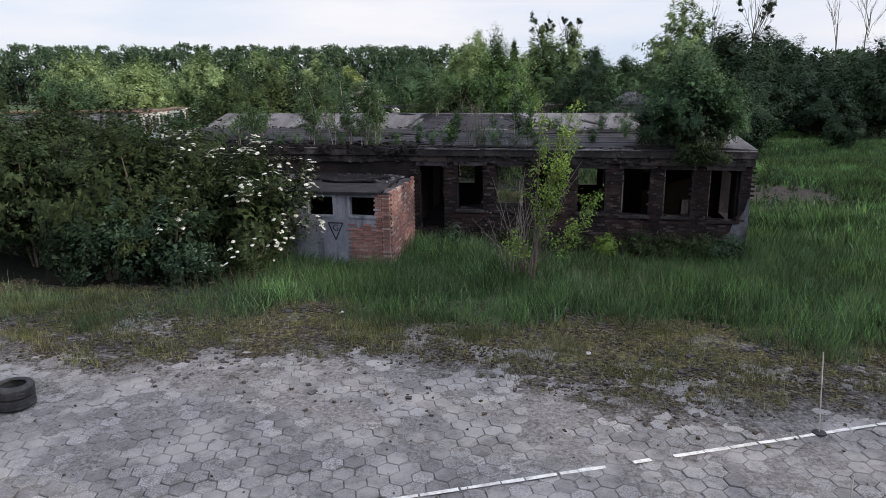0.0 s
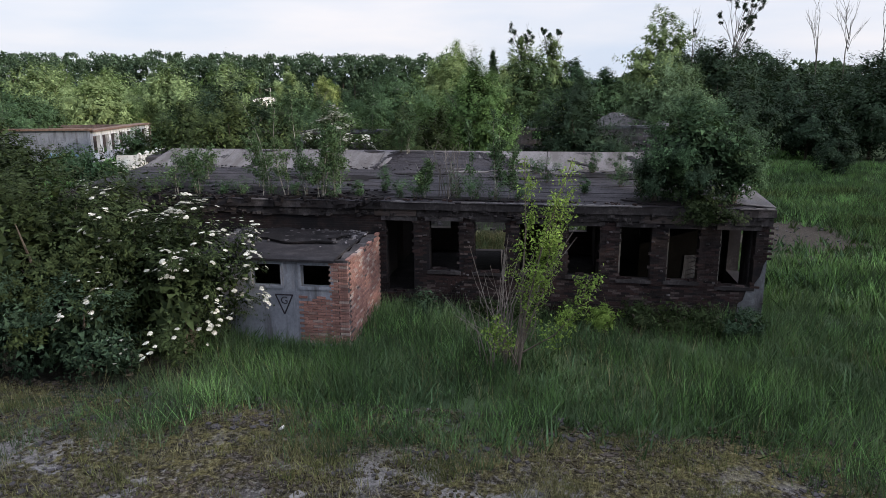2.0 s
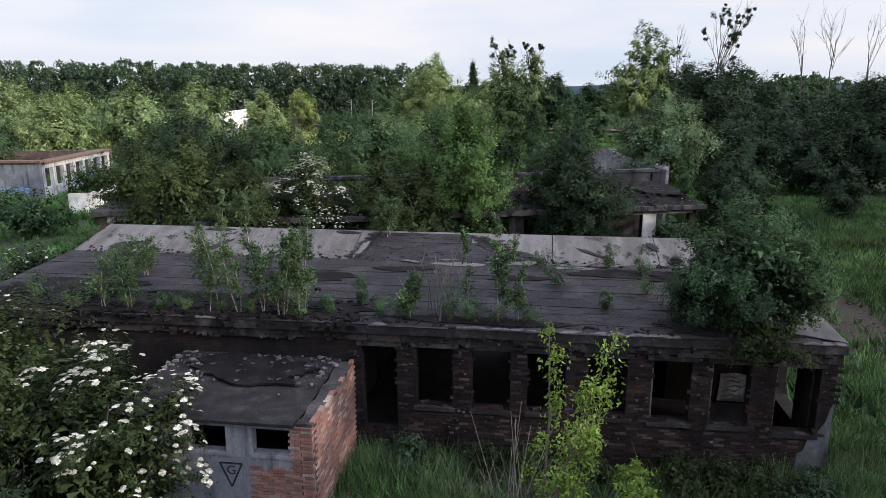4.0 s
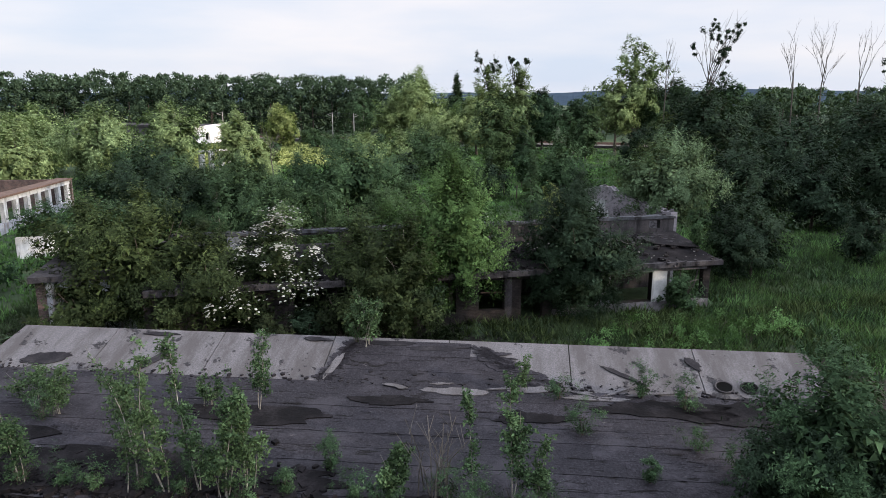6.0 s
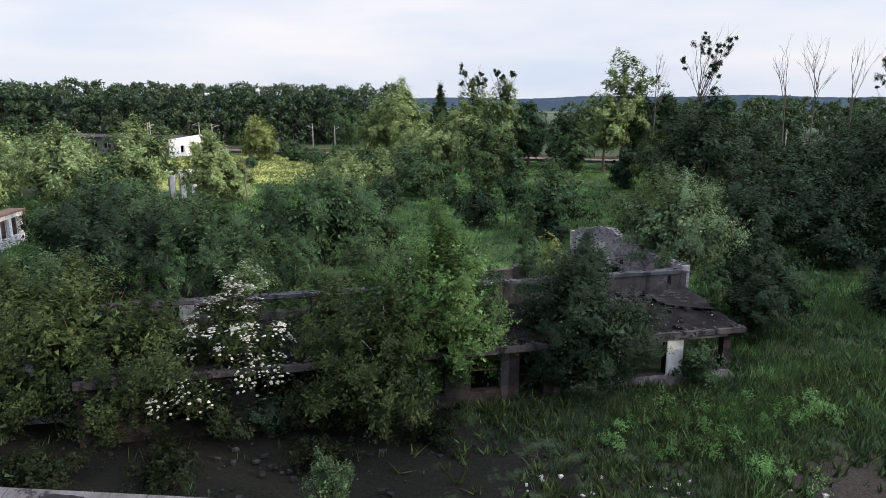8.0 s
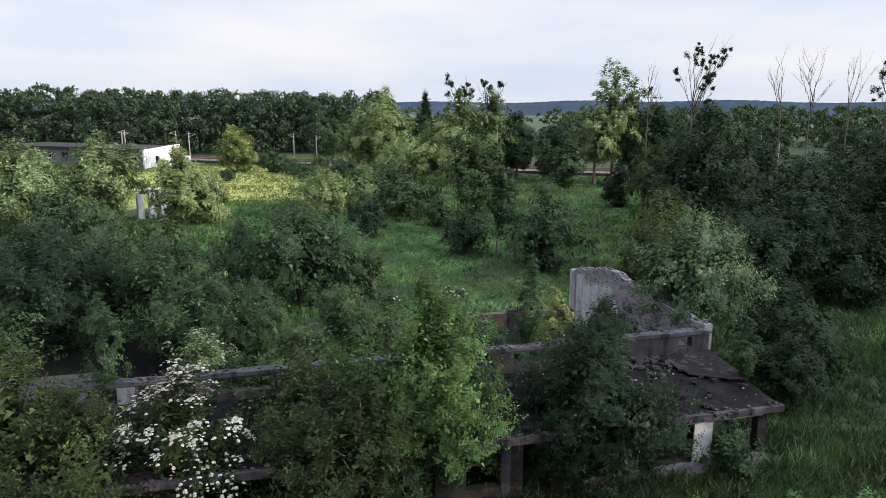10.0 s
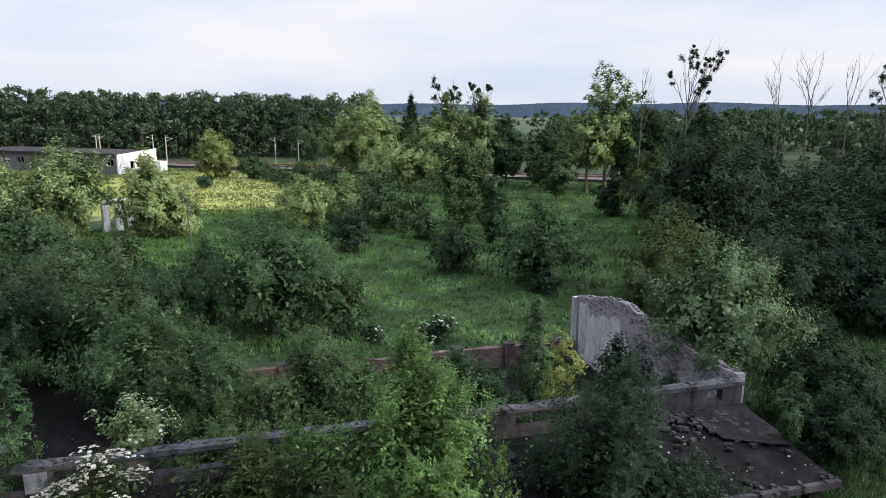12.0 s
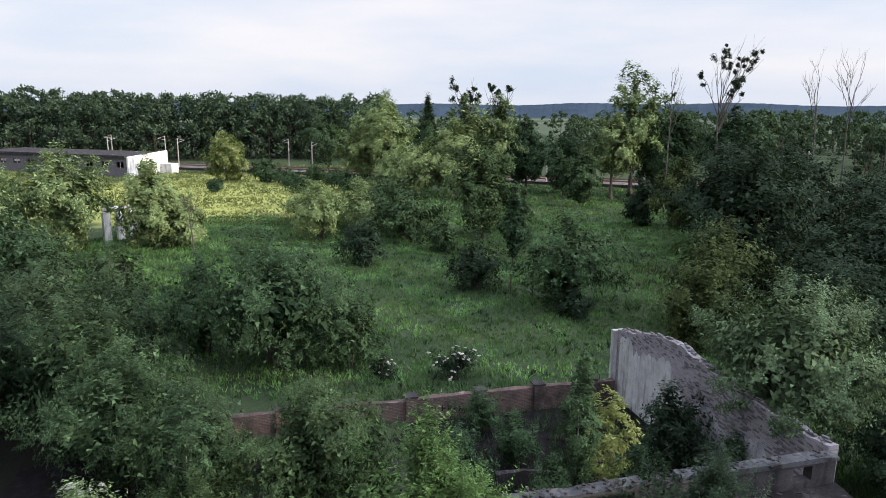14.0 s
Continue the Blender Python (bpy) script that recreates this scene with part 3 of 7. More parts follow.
def stems(seed, tall, wide, thick, count=9, sides=5):
    """Many stems that rise fanwise from one stool."""
    rng = random.Random(seed)
    g = Geo()
    for i in range(count):
        a, r = rng.uniform(0, 6.283), wide * 0.3 * rng.uniform(0.2, 1)
        h = tall * rng.uniform(0.5, 0.78)
        b = Vector((math.cos(a), math.sin(a), 0)) * wide * 0.05 * rng.random()
        tip = Vector((math.cos(a) * r, math.sin(a) * r, h))
        mid = b.lerp(tip, 0.5) + Vector((-math.cos(a) * r * 0.15, -math.sin(a) * r * 0.15, h * 0.08))
        g.tube([b - Vector((0, 0, 0.1)), mid, tip], [thick, thick * 0.7, thick * 0.2], sides)
    return g


def plant(kind, x, y, tall, wide, leaf, z=0.0, seed=None, label="", name="", group="", mat=None, **extra):
    """A tree or bush of its own at x, y on the height z: trunk or stems, and a crown."""
    seed = seed if seed is not None else int(abs(x * 37 + y * 101) * 10) % 9973
    spec = dict(KINDS[kind], **extra)
    ob = thing(name or spec["name"], x, y, z, seed * 47 % 360, label or spec["label"], spec["category"], group)
    low = tall * spec["low"]
    leaf *= 0.8 if y < 35 else 0.88 if y < 80 else 1.06
    if spec["trunk"] == "stems":
        g = stems(seed, tall, wide, spec["thick"], spec.get("count", 9))
        part("stool", g, spec["bark"], ob)
    else:
        g, arms = limbs(seed, tall, low, wide, max(0.014, tall * spec["thick"]), spec["style"], spec.get("count", 9))
        stem = part("trunk", g, spec["bark"], ob)
        for arm in arms:
            part("limb", arm, spec["bark"], stem)
    me = crown_mesh("crown", seed, wide, tall, low, leaf, spec["style"], spec["cover"], spec["clump"], spec["up"], spec["slim"], spec["sprigs"], spec["lobes"], spec.get("core", True))
    part("crown", me, mat or spec["leaves"], ob)
    return ob


KINDS = {
    "bush": dict(name="bush", label="dense round green bush in the meadow", category="bush", trunk="stems", thick=0.07, low=0.03, bark=M_BARK, leaves=L_DARK, style="round", cover=1.4, clump=1.25, up=0.25, slim=0.5, sprigs=0.22, lobes=0.48),
    "willow": dict(name="willow_bush", label="grey-green willow bush with upright shoots", category="bush", trunk="stems", thick=0.05, low=0.03, bark=M_BARK, leaves=L_WILLOW, style="vase", cover=1.25, clump=1.0, up=0.9, slim=0.32, sprigs=0.6, lobes=0.5),
    "tree": dict(name="tree", label="broad-leaved green tree with an uneven crown", category="tree", trunk="trunk", thick=0.02, low=0.15, bark=M_BARK, leaves=L_MID, style="round", cover=1.2, clump=1.0, up=0.2, slim=0.55, sprigs=0.2, lobes=0.4),
    "poplar": dict(name="poplar", label="slender young poplar with bright green leaves", category="tree", trunk="trunk", thick=0.016, low=0.08, bark=M_BARK, leaves=L_MID, style="oval", cover=1.3, clump=1.0, up=0.6, slim=0.55, sprigs=0.4, lobes=0.35),
    "birch": dict(name="birch", label="thin white-stemmed birch with sparse leaves", category="tree", trunk="trunk", thick=0.006, low=0.14, bark=M_BIRCH, leaves=L_MID, style="oval", cover=0.42, clump=0.9, up=0.0, slim=0.55, sprigs=0.5, lobes=0.65, core=False),
    "spruce": dict(name="conifer", label="dark bushy evergreen tree, broad at its foot", category="tree", trunk="trunk", thick=0.018, low=0.04, bark=M_BARK, leaves=L_DARK, style="oval", cover=1.35, clump=1.0, up=0.45, slim=0.4, sprigs=0.6, lobes=0.45),
}

# ---- ground ----
def graded(lo, hi, step, far):
    inner = list(np.arange(lo, hi + step, step))
    outer, d, st = [], step, step
    while d < far:
        st *= 1.22
        d += st
        outer.append(d)
    return np.array([lo - d for d in reversed(outer)] + inner + [inner[-1] + d for d in outer])


def ground_height(x, y):
    """Gentle unevenness of the meadow; level where it is paved."""
    z = 0.10 * np.sin(x * 0.21 + 1.3) * np.sin(y * 0.17) + 0.05 * np.sin(x * 0.63 + y * 0.4) + 0.03 * np.sin(x * 1.3 - y * 1.1)
    return z * np.clip((y - 15.5) / 4, 0, 1) - 0.06 + 0.04 * np.clip((y - 15.5) / 2, 0, 1)


gx, gy = graded(-45, 45, 1.0, 4200), graded(-10, 110, 1.0, 4200)
GX, GY = np.meshgrid(gx, gy)
GZ = ground_height(GX, GY)
GZ = np.where((np.abs(GX) > 300) | (np.abs(GY) > 330), -0.03, GZ)
nx, ny = len(gx), len(gy)
g = Geo()
g.v = [tuple(p) for p in np.stack([GX.ravel(), GY.ravel(), GZ.ravel()], 1).tolist()]
g.f = [(j * nx + i, j * nx + i + 1, (j + 1) * nx + i + 1, (j + 1) * nx + i) for j in range(ny - 1) for i in range(nx - 1)]

M_GROUND, nt, bsdf = material("meadow_soil", 0.95)
pos = place(nt)
sp = nt.nodes.new("ShaderNodeSeparateXYZ")
nt.links.new(pos, sp.inputs[0])
n_broad, n_mid, n_fine = grain(nt, pos, 0.06, 6.0, 0.6), grain(nt, pos, 0.8, 6.0, 0.7), grain(nt, pos, 9.0, 6.0, 0.75)
turf = ramp(nt, n_mid, [(0.3, (0.016, 0.028, 0.015)), (0.55, (0.03, 0.05, 0.026)), (0.75, (0.046, 0.066, 0.036))])
turf = blend(nt, ramp(nt, n_broad, [(0.45, (0, 0, 0)), (0.7, (1, 1, 1))]), turf, (0.055, 0.072, 0.034))
turf = blend(nt, ramp(nt, n_fine, [(0.35, (0.7, 0.7, 0.7)), (0.6, (0, 0, 0))]), turf, (0.018, 0.025, 0.012))
# ripening crops and fields far away
fields = ramp(nt, grain(nt, place(nt, (0.35, 1.6, 1)), 0.0035, 2.0, 0.4), [(0.4, (0.026, 0.042, 0.03)), (0.5, (0.05, 0.068, 0.042)), (0.58, (0.075, 0.085, 0.055))])
# the pale dry field by the railway, sunlight partly put into its colour
fx = calc(nt, "POWER", calc(nt, "DIVIDE", calc(nt, "ADD", sp.outputs["X"], 52.0), 30.0), 2.0)
fy = calc(nt, "POWER", calc(nt, "DIVIDE", calc(nt, "SUBTRACT", sp.outputs["Y"], 150.0), 38.0), 2.0)
sunny_field = calc(nt, "ADD", calc(nt, "ADD", fx, fy), calc(nt, "MULTIPLY", calc(nt, "SUBTRACT", grain(nt, pos, 0.2, 5.0, 0.6), 0.5), 1.6))
turf = blend(nt, ramp(nt, sunny_field, [(0.6, (1, 1, 1)), (0.98, (0, 0, 0))]), turf, ramp(nt, n_mid, [(0.3, (0.15, 0.18, 0.055)), (0.7, (0.26, 0.27, 0.09))]))
turf = blend(nt, ramp(nt, calc(nt, "DIVIDE", sp.outputs["Y"], 1000.0), [(0.3, (0, 0, 0)), (0.45, (1, 1, 1))]), turf, fields)
# a strip of bare ground beside the buildings, deep shade painted in as black
dx = calc(nt, "POWER", calc(nt, "DIVIDE", calc(nt, "SUBTRACT", sp.outputs["X"], 11.0), 4.2), 2.0)
dy = calc(nt, "POWER", calc(nt, "DIVIDE", calc(nt, "SUBTRACT", sp.outputs["Y"], 38.5), 6.0), 2.0)
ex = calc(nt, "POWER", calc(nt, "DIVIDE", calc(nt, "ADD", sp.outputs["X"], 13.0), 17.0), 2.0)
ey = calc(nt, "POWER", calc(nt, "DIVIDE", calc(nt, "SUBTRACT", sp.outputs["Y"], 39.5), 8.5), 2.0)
# shade under the thicket and the willows, painted onto the ground
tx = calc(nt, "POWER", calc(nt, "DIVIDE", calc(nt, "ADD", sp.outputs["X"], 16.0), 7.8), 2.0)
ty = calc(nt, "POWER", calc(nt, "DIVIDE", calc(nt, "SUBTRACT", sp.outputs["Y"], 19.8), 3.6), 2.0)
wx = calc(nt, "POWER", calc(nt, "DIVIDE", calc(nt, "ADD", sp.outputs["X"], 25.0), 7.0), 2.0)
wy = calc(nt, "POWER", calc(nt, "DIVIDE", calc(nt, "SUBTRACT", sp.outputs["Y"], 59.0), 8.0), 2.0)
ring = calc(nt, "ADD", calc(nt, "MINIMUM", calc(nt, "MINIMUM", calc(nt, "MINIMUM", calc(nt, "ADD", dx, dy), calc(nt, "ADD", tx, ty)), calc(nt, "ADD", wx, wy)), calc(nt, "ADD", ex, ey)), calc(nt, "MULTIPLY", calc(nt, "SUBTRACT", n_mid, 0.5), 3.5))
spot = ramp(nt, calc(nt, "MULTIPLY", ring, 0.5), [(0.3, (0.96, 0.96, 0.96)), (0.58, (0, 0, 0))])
shaded_soil = ramp(nt, n_fine, [(0.35, (0.0025, 0.0024, 0.0022)), (0.65, (0.011, 0.0098, 0.009))])
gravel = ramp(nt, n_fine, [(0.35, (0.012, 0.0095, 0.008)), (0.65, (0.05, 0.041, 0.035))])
col = blend(nt, spot, turf, blend(nt, ramp(nt, calc(nt, "DIVIDE", sp.outputs["X"], 10.0), [(0.1, (0, 0, 0)), (0.6, (1, 1, 1))]), shaded_soil, gravel))
nt.links.new(col, bsdf.inputs["Base Color"])
bsdf.inputs["Specular IOR Level"].default_value = 0.08
bump(nt, bsdf, calc(nt, "ADD", n_fine, n_mid), 0.8, 0.06)
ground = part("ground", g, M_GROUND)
tagged(ground, "rough grassy ground with bare gravelly and shade-darkened patches", "ground", kind="structure")


# silt and mossy rubble that has crept over the paving
def silt_edge(x):
    """Where along y the silt begins, in a long wave."""
    return 13.6 + 0.8 * math.cos((x + 3.3) * 0.5)


def silt_height(x, y):
    v = Vector((x * 0.8, y * 1.05, 0))
    f = noise.fractal(v, 1.0, 2.0, 6)
    creep = y - silt_edge(x) + 0.4
    creep *= 0.02 if creep > 0 else 0.0045
    return max(-0.05, min(0.10, -0.004 + f * 0.034 + creep)) + 0.016 * noise.noise(Vector((x * 3.7, y * 3.7, 3)))


SX, SY, SC = (-26.0, 25.0), (-9.0, 18.6), 0.16
ni, nj = int((SX[1] - SX[0]) / SC), int((SY[1] - SY[0]) / SC)
g = Geo()
for j in range(nj + 1):
    for i in range(ni + 1):
        x, y = SX[0] + i * SC, SY[0] + j * SC
        g.v.append((x, y, silt_height(x, y) if y < 17.6 else silt_height(x, y) - (y - 17.6) * 0.25))
g.f = [(j * (ni + 1) + i, j * (ni + 1) + i + 1, (j + 1) * (ni + 1) + i + 1, (j + 1) * (ni + 1) + i) for j in range(nj) for i in range(ni)]
M_SILT, nt, bsdf = material("silt_and_moss", 0.95)
pos = place(nt)
sp = nt.nodes.new("ShaderNodeSeparateXYZ")
nt.links.new(pos, sp.inputs[0])
s_mid, s_fine, s_spot = grain(nt, pos, 0.9, 7.0, 0.7), grain(nt, pos, 12.0, 6.0, 0.8), grain(nt, pos, 3.2, 6.0, 0.75)
dust = ramp(nt, s_fine, [(0.34, (0.045, 0.043, 0.044)), (0.5, (0.118, 0.113, 0.115)), (0.66, (0.19, 0.184, 0.189))])
mud = ramp(nt, s_fine, [(0.4, (0.004, 0.0035, 0.003)), (0.5, (0.02, 0.0165, 0.014)), (0.62, (0.10, 0.094, 0.092))])
mosses = ramp(nt, s_fine, [(0.38, (0.013, 0.0105, 0.006)), (0.5, (0.055, 0.049, 0.021)), (0.64, (0.13, 0.118, 0.058))])
s_bare = grain(nt, pos, 0.62, 6.0, 0.72)
creep = calc(nt, "ADD", sp.outputs["Y"], calc(nt, "MULTIPLY", calc(nt, "SUBTRACT", s_mid, 0.5), 7.0))
wave = calc(nt, "COSINE", calc(nt, "MULTIPLY", calc(nt, "ADD", sp.outputs["X"], 3.3), 0.5))
creep = calc(nt, "SUBTRACT", creep, calc(nt, "MULTIPLY", wave, 0.8))
c1 = blend(nt, ramp(nt, calc(nt, "DIVIDE", creep, 20.0), [(12.4 / 20, (0, 0, 0)), (14.3 / 20, (1, 1, 1))]), dust, mud)
c2 = blend(nt, calc(nt, "MULTIPLY", ramp(nt, s_spot, [(0.42, (0, 0, 0)), (0.56, (1, 1, 1))]), ramp(nt, calc(nt, "DIVIDE", creep, 20.0), [(13.6 / 20, (0, 0, 0)), (15.4 / 20, (1, 1, 1))])), c1, mosses)
c3 = blend(nt, calc(nt, "MULTIPLY", ramp(nt, s_bare, [(0.53, (0, 0, 0)), (0.57, (1, 1, 1))]), ramp(nt, calc(nt, "DIVIDE", sp.outputs["Y"], 20.0), [(15.0 / 20, (1, 1, 1)), (17.2 / 20, (0, 0, 0))])), c2, dust)
nt.links.new(c3, bsdf.inputs["Base Color"])
bump(nt, bsdf, calc(nt, "ADD", s_fine, s_spot), 1.0, 0.07)
tagged(part("soil", g, M_SILT), "grey silt and brown moss over old paving", "soil", kind="structure")

# far wooded ridge; the haze of distance is painted into its blue
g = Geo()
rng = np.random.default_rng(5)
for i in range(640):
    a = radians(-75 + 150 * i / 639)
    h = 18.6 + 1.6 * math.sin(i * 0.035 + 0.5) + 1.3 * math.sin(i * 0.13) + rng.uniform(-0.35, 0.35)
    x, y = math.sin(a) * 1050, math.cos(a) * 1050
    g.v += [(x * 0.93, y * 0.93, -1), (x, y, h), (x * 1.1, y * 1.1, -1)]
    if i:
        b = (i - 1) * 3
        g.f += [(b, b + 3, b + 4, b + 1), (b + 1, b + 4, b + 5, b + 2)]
M_HAZY_HILL = mottled("far_woods", (0.014, 0.024, 0.038), (0.025, 0.04, 0.06), (0.038, 0.055, 0.078), 0.02, 0.2, relief=0.0)
tagged(part("backdrop", g, M_HAZY_HILL), "low wooded ridge along the horizon", "hills", kind="structure")

# ---- front building ----
AX0, AX1, AY0, AYK, AY1 = -16.2, 6.5, 25.1, 30.0, 31.8
ZE, ZK, ZT = 3.5, 3.85, 4.45          # top of the eave, of the fold in the roof, of the rear edge
front = thing("abandoned_building", 0, 0, 0, 0, "long derelict single-storey brick building with a felt roof", "building")
HOLES = [(-4.83, -3.93, 0.55, 2.9), (-3.43, -2.50, 1.3, 2.92), (-2.02, -1.06, 1.3, 2.92), (-0.63, 0.30, 1.3, 2.9), (0.84, 1.77, 1.3, 2.88),
         (2.34, 3.26, 1.25, 2.88), (3.72, 4.62, 1.25, 2.87), (5.18, 6.16, 1.15, 2.87)]
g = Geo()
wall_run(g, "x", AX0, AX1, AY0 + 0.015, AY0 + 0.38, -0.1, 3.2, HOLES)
part("front_wall", g, M_BRICK_X, front, "sooty brick wall darkened for shade, with empty window openings")
# walls round the rooms: indoor dimness is put into their colours
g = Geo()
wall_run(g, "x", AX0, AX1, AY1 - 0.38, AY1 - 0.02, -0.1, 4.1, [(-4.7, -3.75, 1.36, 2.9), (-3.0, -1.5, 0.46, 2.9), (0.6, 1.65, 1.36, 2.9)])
part("rear_wall", g, M_BRICK_DIMMED, front)
g = Geo()
wall_run(g, "y", AY0 + 0.38, AY1 - 0.38, AX1 - 0.38, AX1 - 0.01, -0.1, 3.15, [(26.4, 28.0, 0.9, 2.6)])
part("end_wall", g, M_DARK_CONCRETE, front)
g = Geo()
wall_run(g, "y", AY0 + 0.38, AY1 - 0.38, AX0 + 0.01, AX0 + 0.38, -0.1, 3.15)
part("end_wall", g, M_BRICK_DIMMED, front)
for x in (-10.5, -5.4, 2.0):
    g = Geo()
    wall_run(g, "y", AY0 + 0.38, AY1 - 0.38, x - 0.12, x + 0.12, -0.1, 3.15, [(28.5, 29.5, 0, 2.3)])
    part("partition", g, M_BRICK_DIMMED, front)
# inner wall coloured near-black so that the windows look dark
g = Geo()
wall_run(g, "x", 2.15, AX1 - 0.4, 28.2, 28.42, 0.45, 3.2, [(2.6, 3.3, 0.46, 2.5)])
part("partition", g, M_SHADE_BLACK, front, "inner wall blackened to imitate the room's shade")
# floor coloured near-black for the dim rooms
g = Geo()
g.box(AX0 + 0.4, AX1 - 0.4, AY0 + 0.4, AY1 - 0.4, 0.0, 0.45)
part("floor_slab", g, M_TAR_DIRT, front)
g = Geo()
g.prism([(AX0 - 0.1, AY0 - 0.14, ZE - 0.24), (AX1 + 0.1, AY0 - 0.14, ZE - 0.24), (AX1 + 0.1, AYK, ZK - 0.24), (AX0 - 0.1, AYK, ZK - 0.24)], (0, 0, 0.22))
part("roof_slab", g, M_DARK_CONCRETE, front, "grey concrete roof slab with a worn edge")
# cornice below the eave, broken in places, its shade put into the dark colour
rng = random.Random(4)
x = AX0
while x < AX1 - 0.1:
    w = min(rng.uniform(0.9, 2.4), AX1 + 0.06 - x)
    g = Geo()
    d = rng.uniform(0.03, 0.08)
    zb = 3.0 + rng.choice((0, 0, 0.04, 0.1))
    n = max(2, int(w / 0.3))
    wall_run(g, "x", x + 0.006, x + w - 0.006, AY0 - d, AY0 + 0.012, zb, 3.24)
    part("cornice_block", g, M_DARK_CONCRETE if rng.random() < 0.6 else M_BRICK_DIMMED, front)
    x += w
# pale flashing left along the eave
for x0, x1 in ((-15.9, -13.2), (-9.4, -8.3), (-4.6, -2.6), (-2.4, -0.4), (0.1, 2.9), (5.6, 6.55)):
    g = Geo()
    wall_run(g, "x", x0, x1, AY0 - 0.17, AY0 - 0.02, ZE - 0.016, ZE + 0.03, (), ragged(int(x0 * 10) + 400, ZE + 0.035, 0.02, 0.03), 0.2)
    part("eave_strip", g, M_ROOF_LIGHT, front, "pale crumbling mortar strip along the eave")
# lintels
for i, h in enumerate(HOLES):
    g = Geo()
    g.box(h[0] - 0.12, h[1] + 0.12, AY0 - 0.03 - 0.004 * (i % 3), AY0 + 0.2, h[3] - 0.01, h[3] + 0.13)
    part("lintel", g, M_CONCRETE if i < 2 else M_DARK_CONCRETE, front, "flaking pale concrete lintel" if i < 2 else "")
for i, h in enumerate(HOLES[1:]):
    g = Geo()
    g.box(h[0] - 0.06, h[1] + 0.06, AY0 - 0.05, AY0 + 0.2, h[2] - 0.09, h[2] + 0.006)
    part("window_sill", g, M_DARK_CONCRETE, front)
for i in (5, 6, 7):
    h = HOLES[i]
    g = Geo()
    g.box(h[0] + 0.002, h[0] + 0.05, AY0 + 0.1, AY0 + 0.16, h[2] + 0.01, h[3] - 0.012)
    part("window_frame", g, M_DEADWOOD, front, "peeling wooden window jamb")
g = Geo()
g.prism(list(reversed([(x, AY0 + 0.004, z) for x, z in ((5.72, 0.0), (6.5, 0.0), (6.5, 2.0), (6.43, 1.85), (6.36, 1.5), (6.24, 1.3), (6.2, 1.1), (6.02, 1.04), (5.95, 0.75), (5.83, 0.66), (5.8, 0.3))])), (0, -0.02, 0))
part("plaster_patch", g, M_GREY_PLASTER, front, "remains of pale plaster at the corner")
g = Geo()
g.prism(list(reversed([(x, 28.198, z) for x, z in ((4.75, 0.5), (5.6, 0.5), (5.62, 1.0), (5.56, 1.3), (5.2, 1.36), (4.8, 1.32), (4.78, 0.9))])), (0, -0.02, 0))
part("plaster_patch", g, M_GREY_PLASTER, front, "pale plaster on an inner wall with dark scrawls")
for k in range(5):
    g = Geo()
    x, z = 4.85 + 0.08 * (k % 3), 1.2 - 0.14 * k
    g.tube([(x, 28.17, z), (x + 0.2, 28.17, z + 0.09), (x + 0.36, 28.17, z + 0.02), (x + 0.5, 28.17, z + 0.12)], [0.008, 0.011, 0.011, 0.005], 5)
    part("scrawl", g, M_GRAFFITI, front)


# felt sheets in courses up the front of the roof
def roof_z(y):
    return ZE + (ZK - ZE) * (y - (AY0 - 0.1)) / (AYK - AY0 + 0.1) if y < AYK else ZK + (ZT - ZK) * (y - AYK) / (AY1 - AYK)


def sheet(x0, x1, y0, y1, lift, rng):
    """One strip of roofing felt: a thin slab with a wavy lower edge, its lower edge lapped over the one below."""
    g = Geo()
    n = max(3, int((x1 - x0) / 0.45))
    low = [(x0 + (x1 - x0) * i / n, y0 + rng.uniform(-0.018, 0.018)) for i in range(n + 1)]
    top = [(x, y1) for x, _ in reversed(low)]
    bot = [(x, y, roof_z(y) + (0.013 if i <= n else 0.002) + lift + rng.uniform(0, 0.006)) for i, (x, y) in enumerate(low + top)]
    k = len(bot)
    g.v = [(x, y, z - 0.012) for x, y, z in bot] + bot
    for i in range(n):
        a, b, c, d = i, i + 1, k - 2 - i, k - 1 - i
        g.f += [(k + a, k + b, k + c, k + d), (d, c, b, a)]
    g.f += [(i, (i + 1) % k, k + (i + 1) % k, k + i) for i in range(k)]
    return g


rng = random.Random(21)
rows = np.linspace(AY0 - 0.1, AYK + 0.06, 10)
for r in range(9):
    x = AX0 - 0.05
    while x < AX1 - 0.15:
        w = rng.uniform(2.6, 5.5)
        end = min(x + w, AX1 - 0.12 - 0.25 * rng.random())
        if end - x > 0.5:
            part("felt_sheet", sheet(x, end, rows[r] - 0.07, rows[r + 1], 0.004 * (r % 2), rng), M_FELT, front)
        x = end + 0.008
        if AX1 - 0.5 < x:
            break
# bare concrete panels of the steep rear strip
xs = np.linspace(AX0 - 0.05, AX1 + 0.06, 8)
for i in range(7):
    g = Geo()
    x0, x1 = xs[i] + 0.012, xs[i + 1] - 0.012
    t = 0.35 if i == 6 else 0.0
    u = 0.3 if i == 0 else 0.0
    g.prism([(x0, AYK + 0.01, ZK - 0.2), (x1, AYK + 0.01, ZK - 0.2), (x1 - t, AY1 + 0.05, ZT - 0.2), (x0 + u, AY1 + 0.05, ZT - 0.2)], (0, 0, 0.2))
    part("roof_panel", g, M_ROOF_LIGHT, front, "bare pale concrete roof panel with streaks")
g = Geo()
rv = random.Random(71)
edge = [(5.62 + rv.uniform(-0.12, 0.12), y, roof_z(y) + 0.034) for y in np.linspace(AYK - 0.02, AY0 + 0.3, 16)]
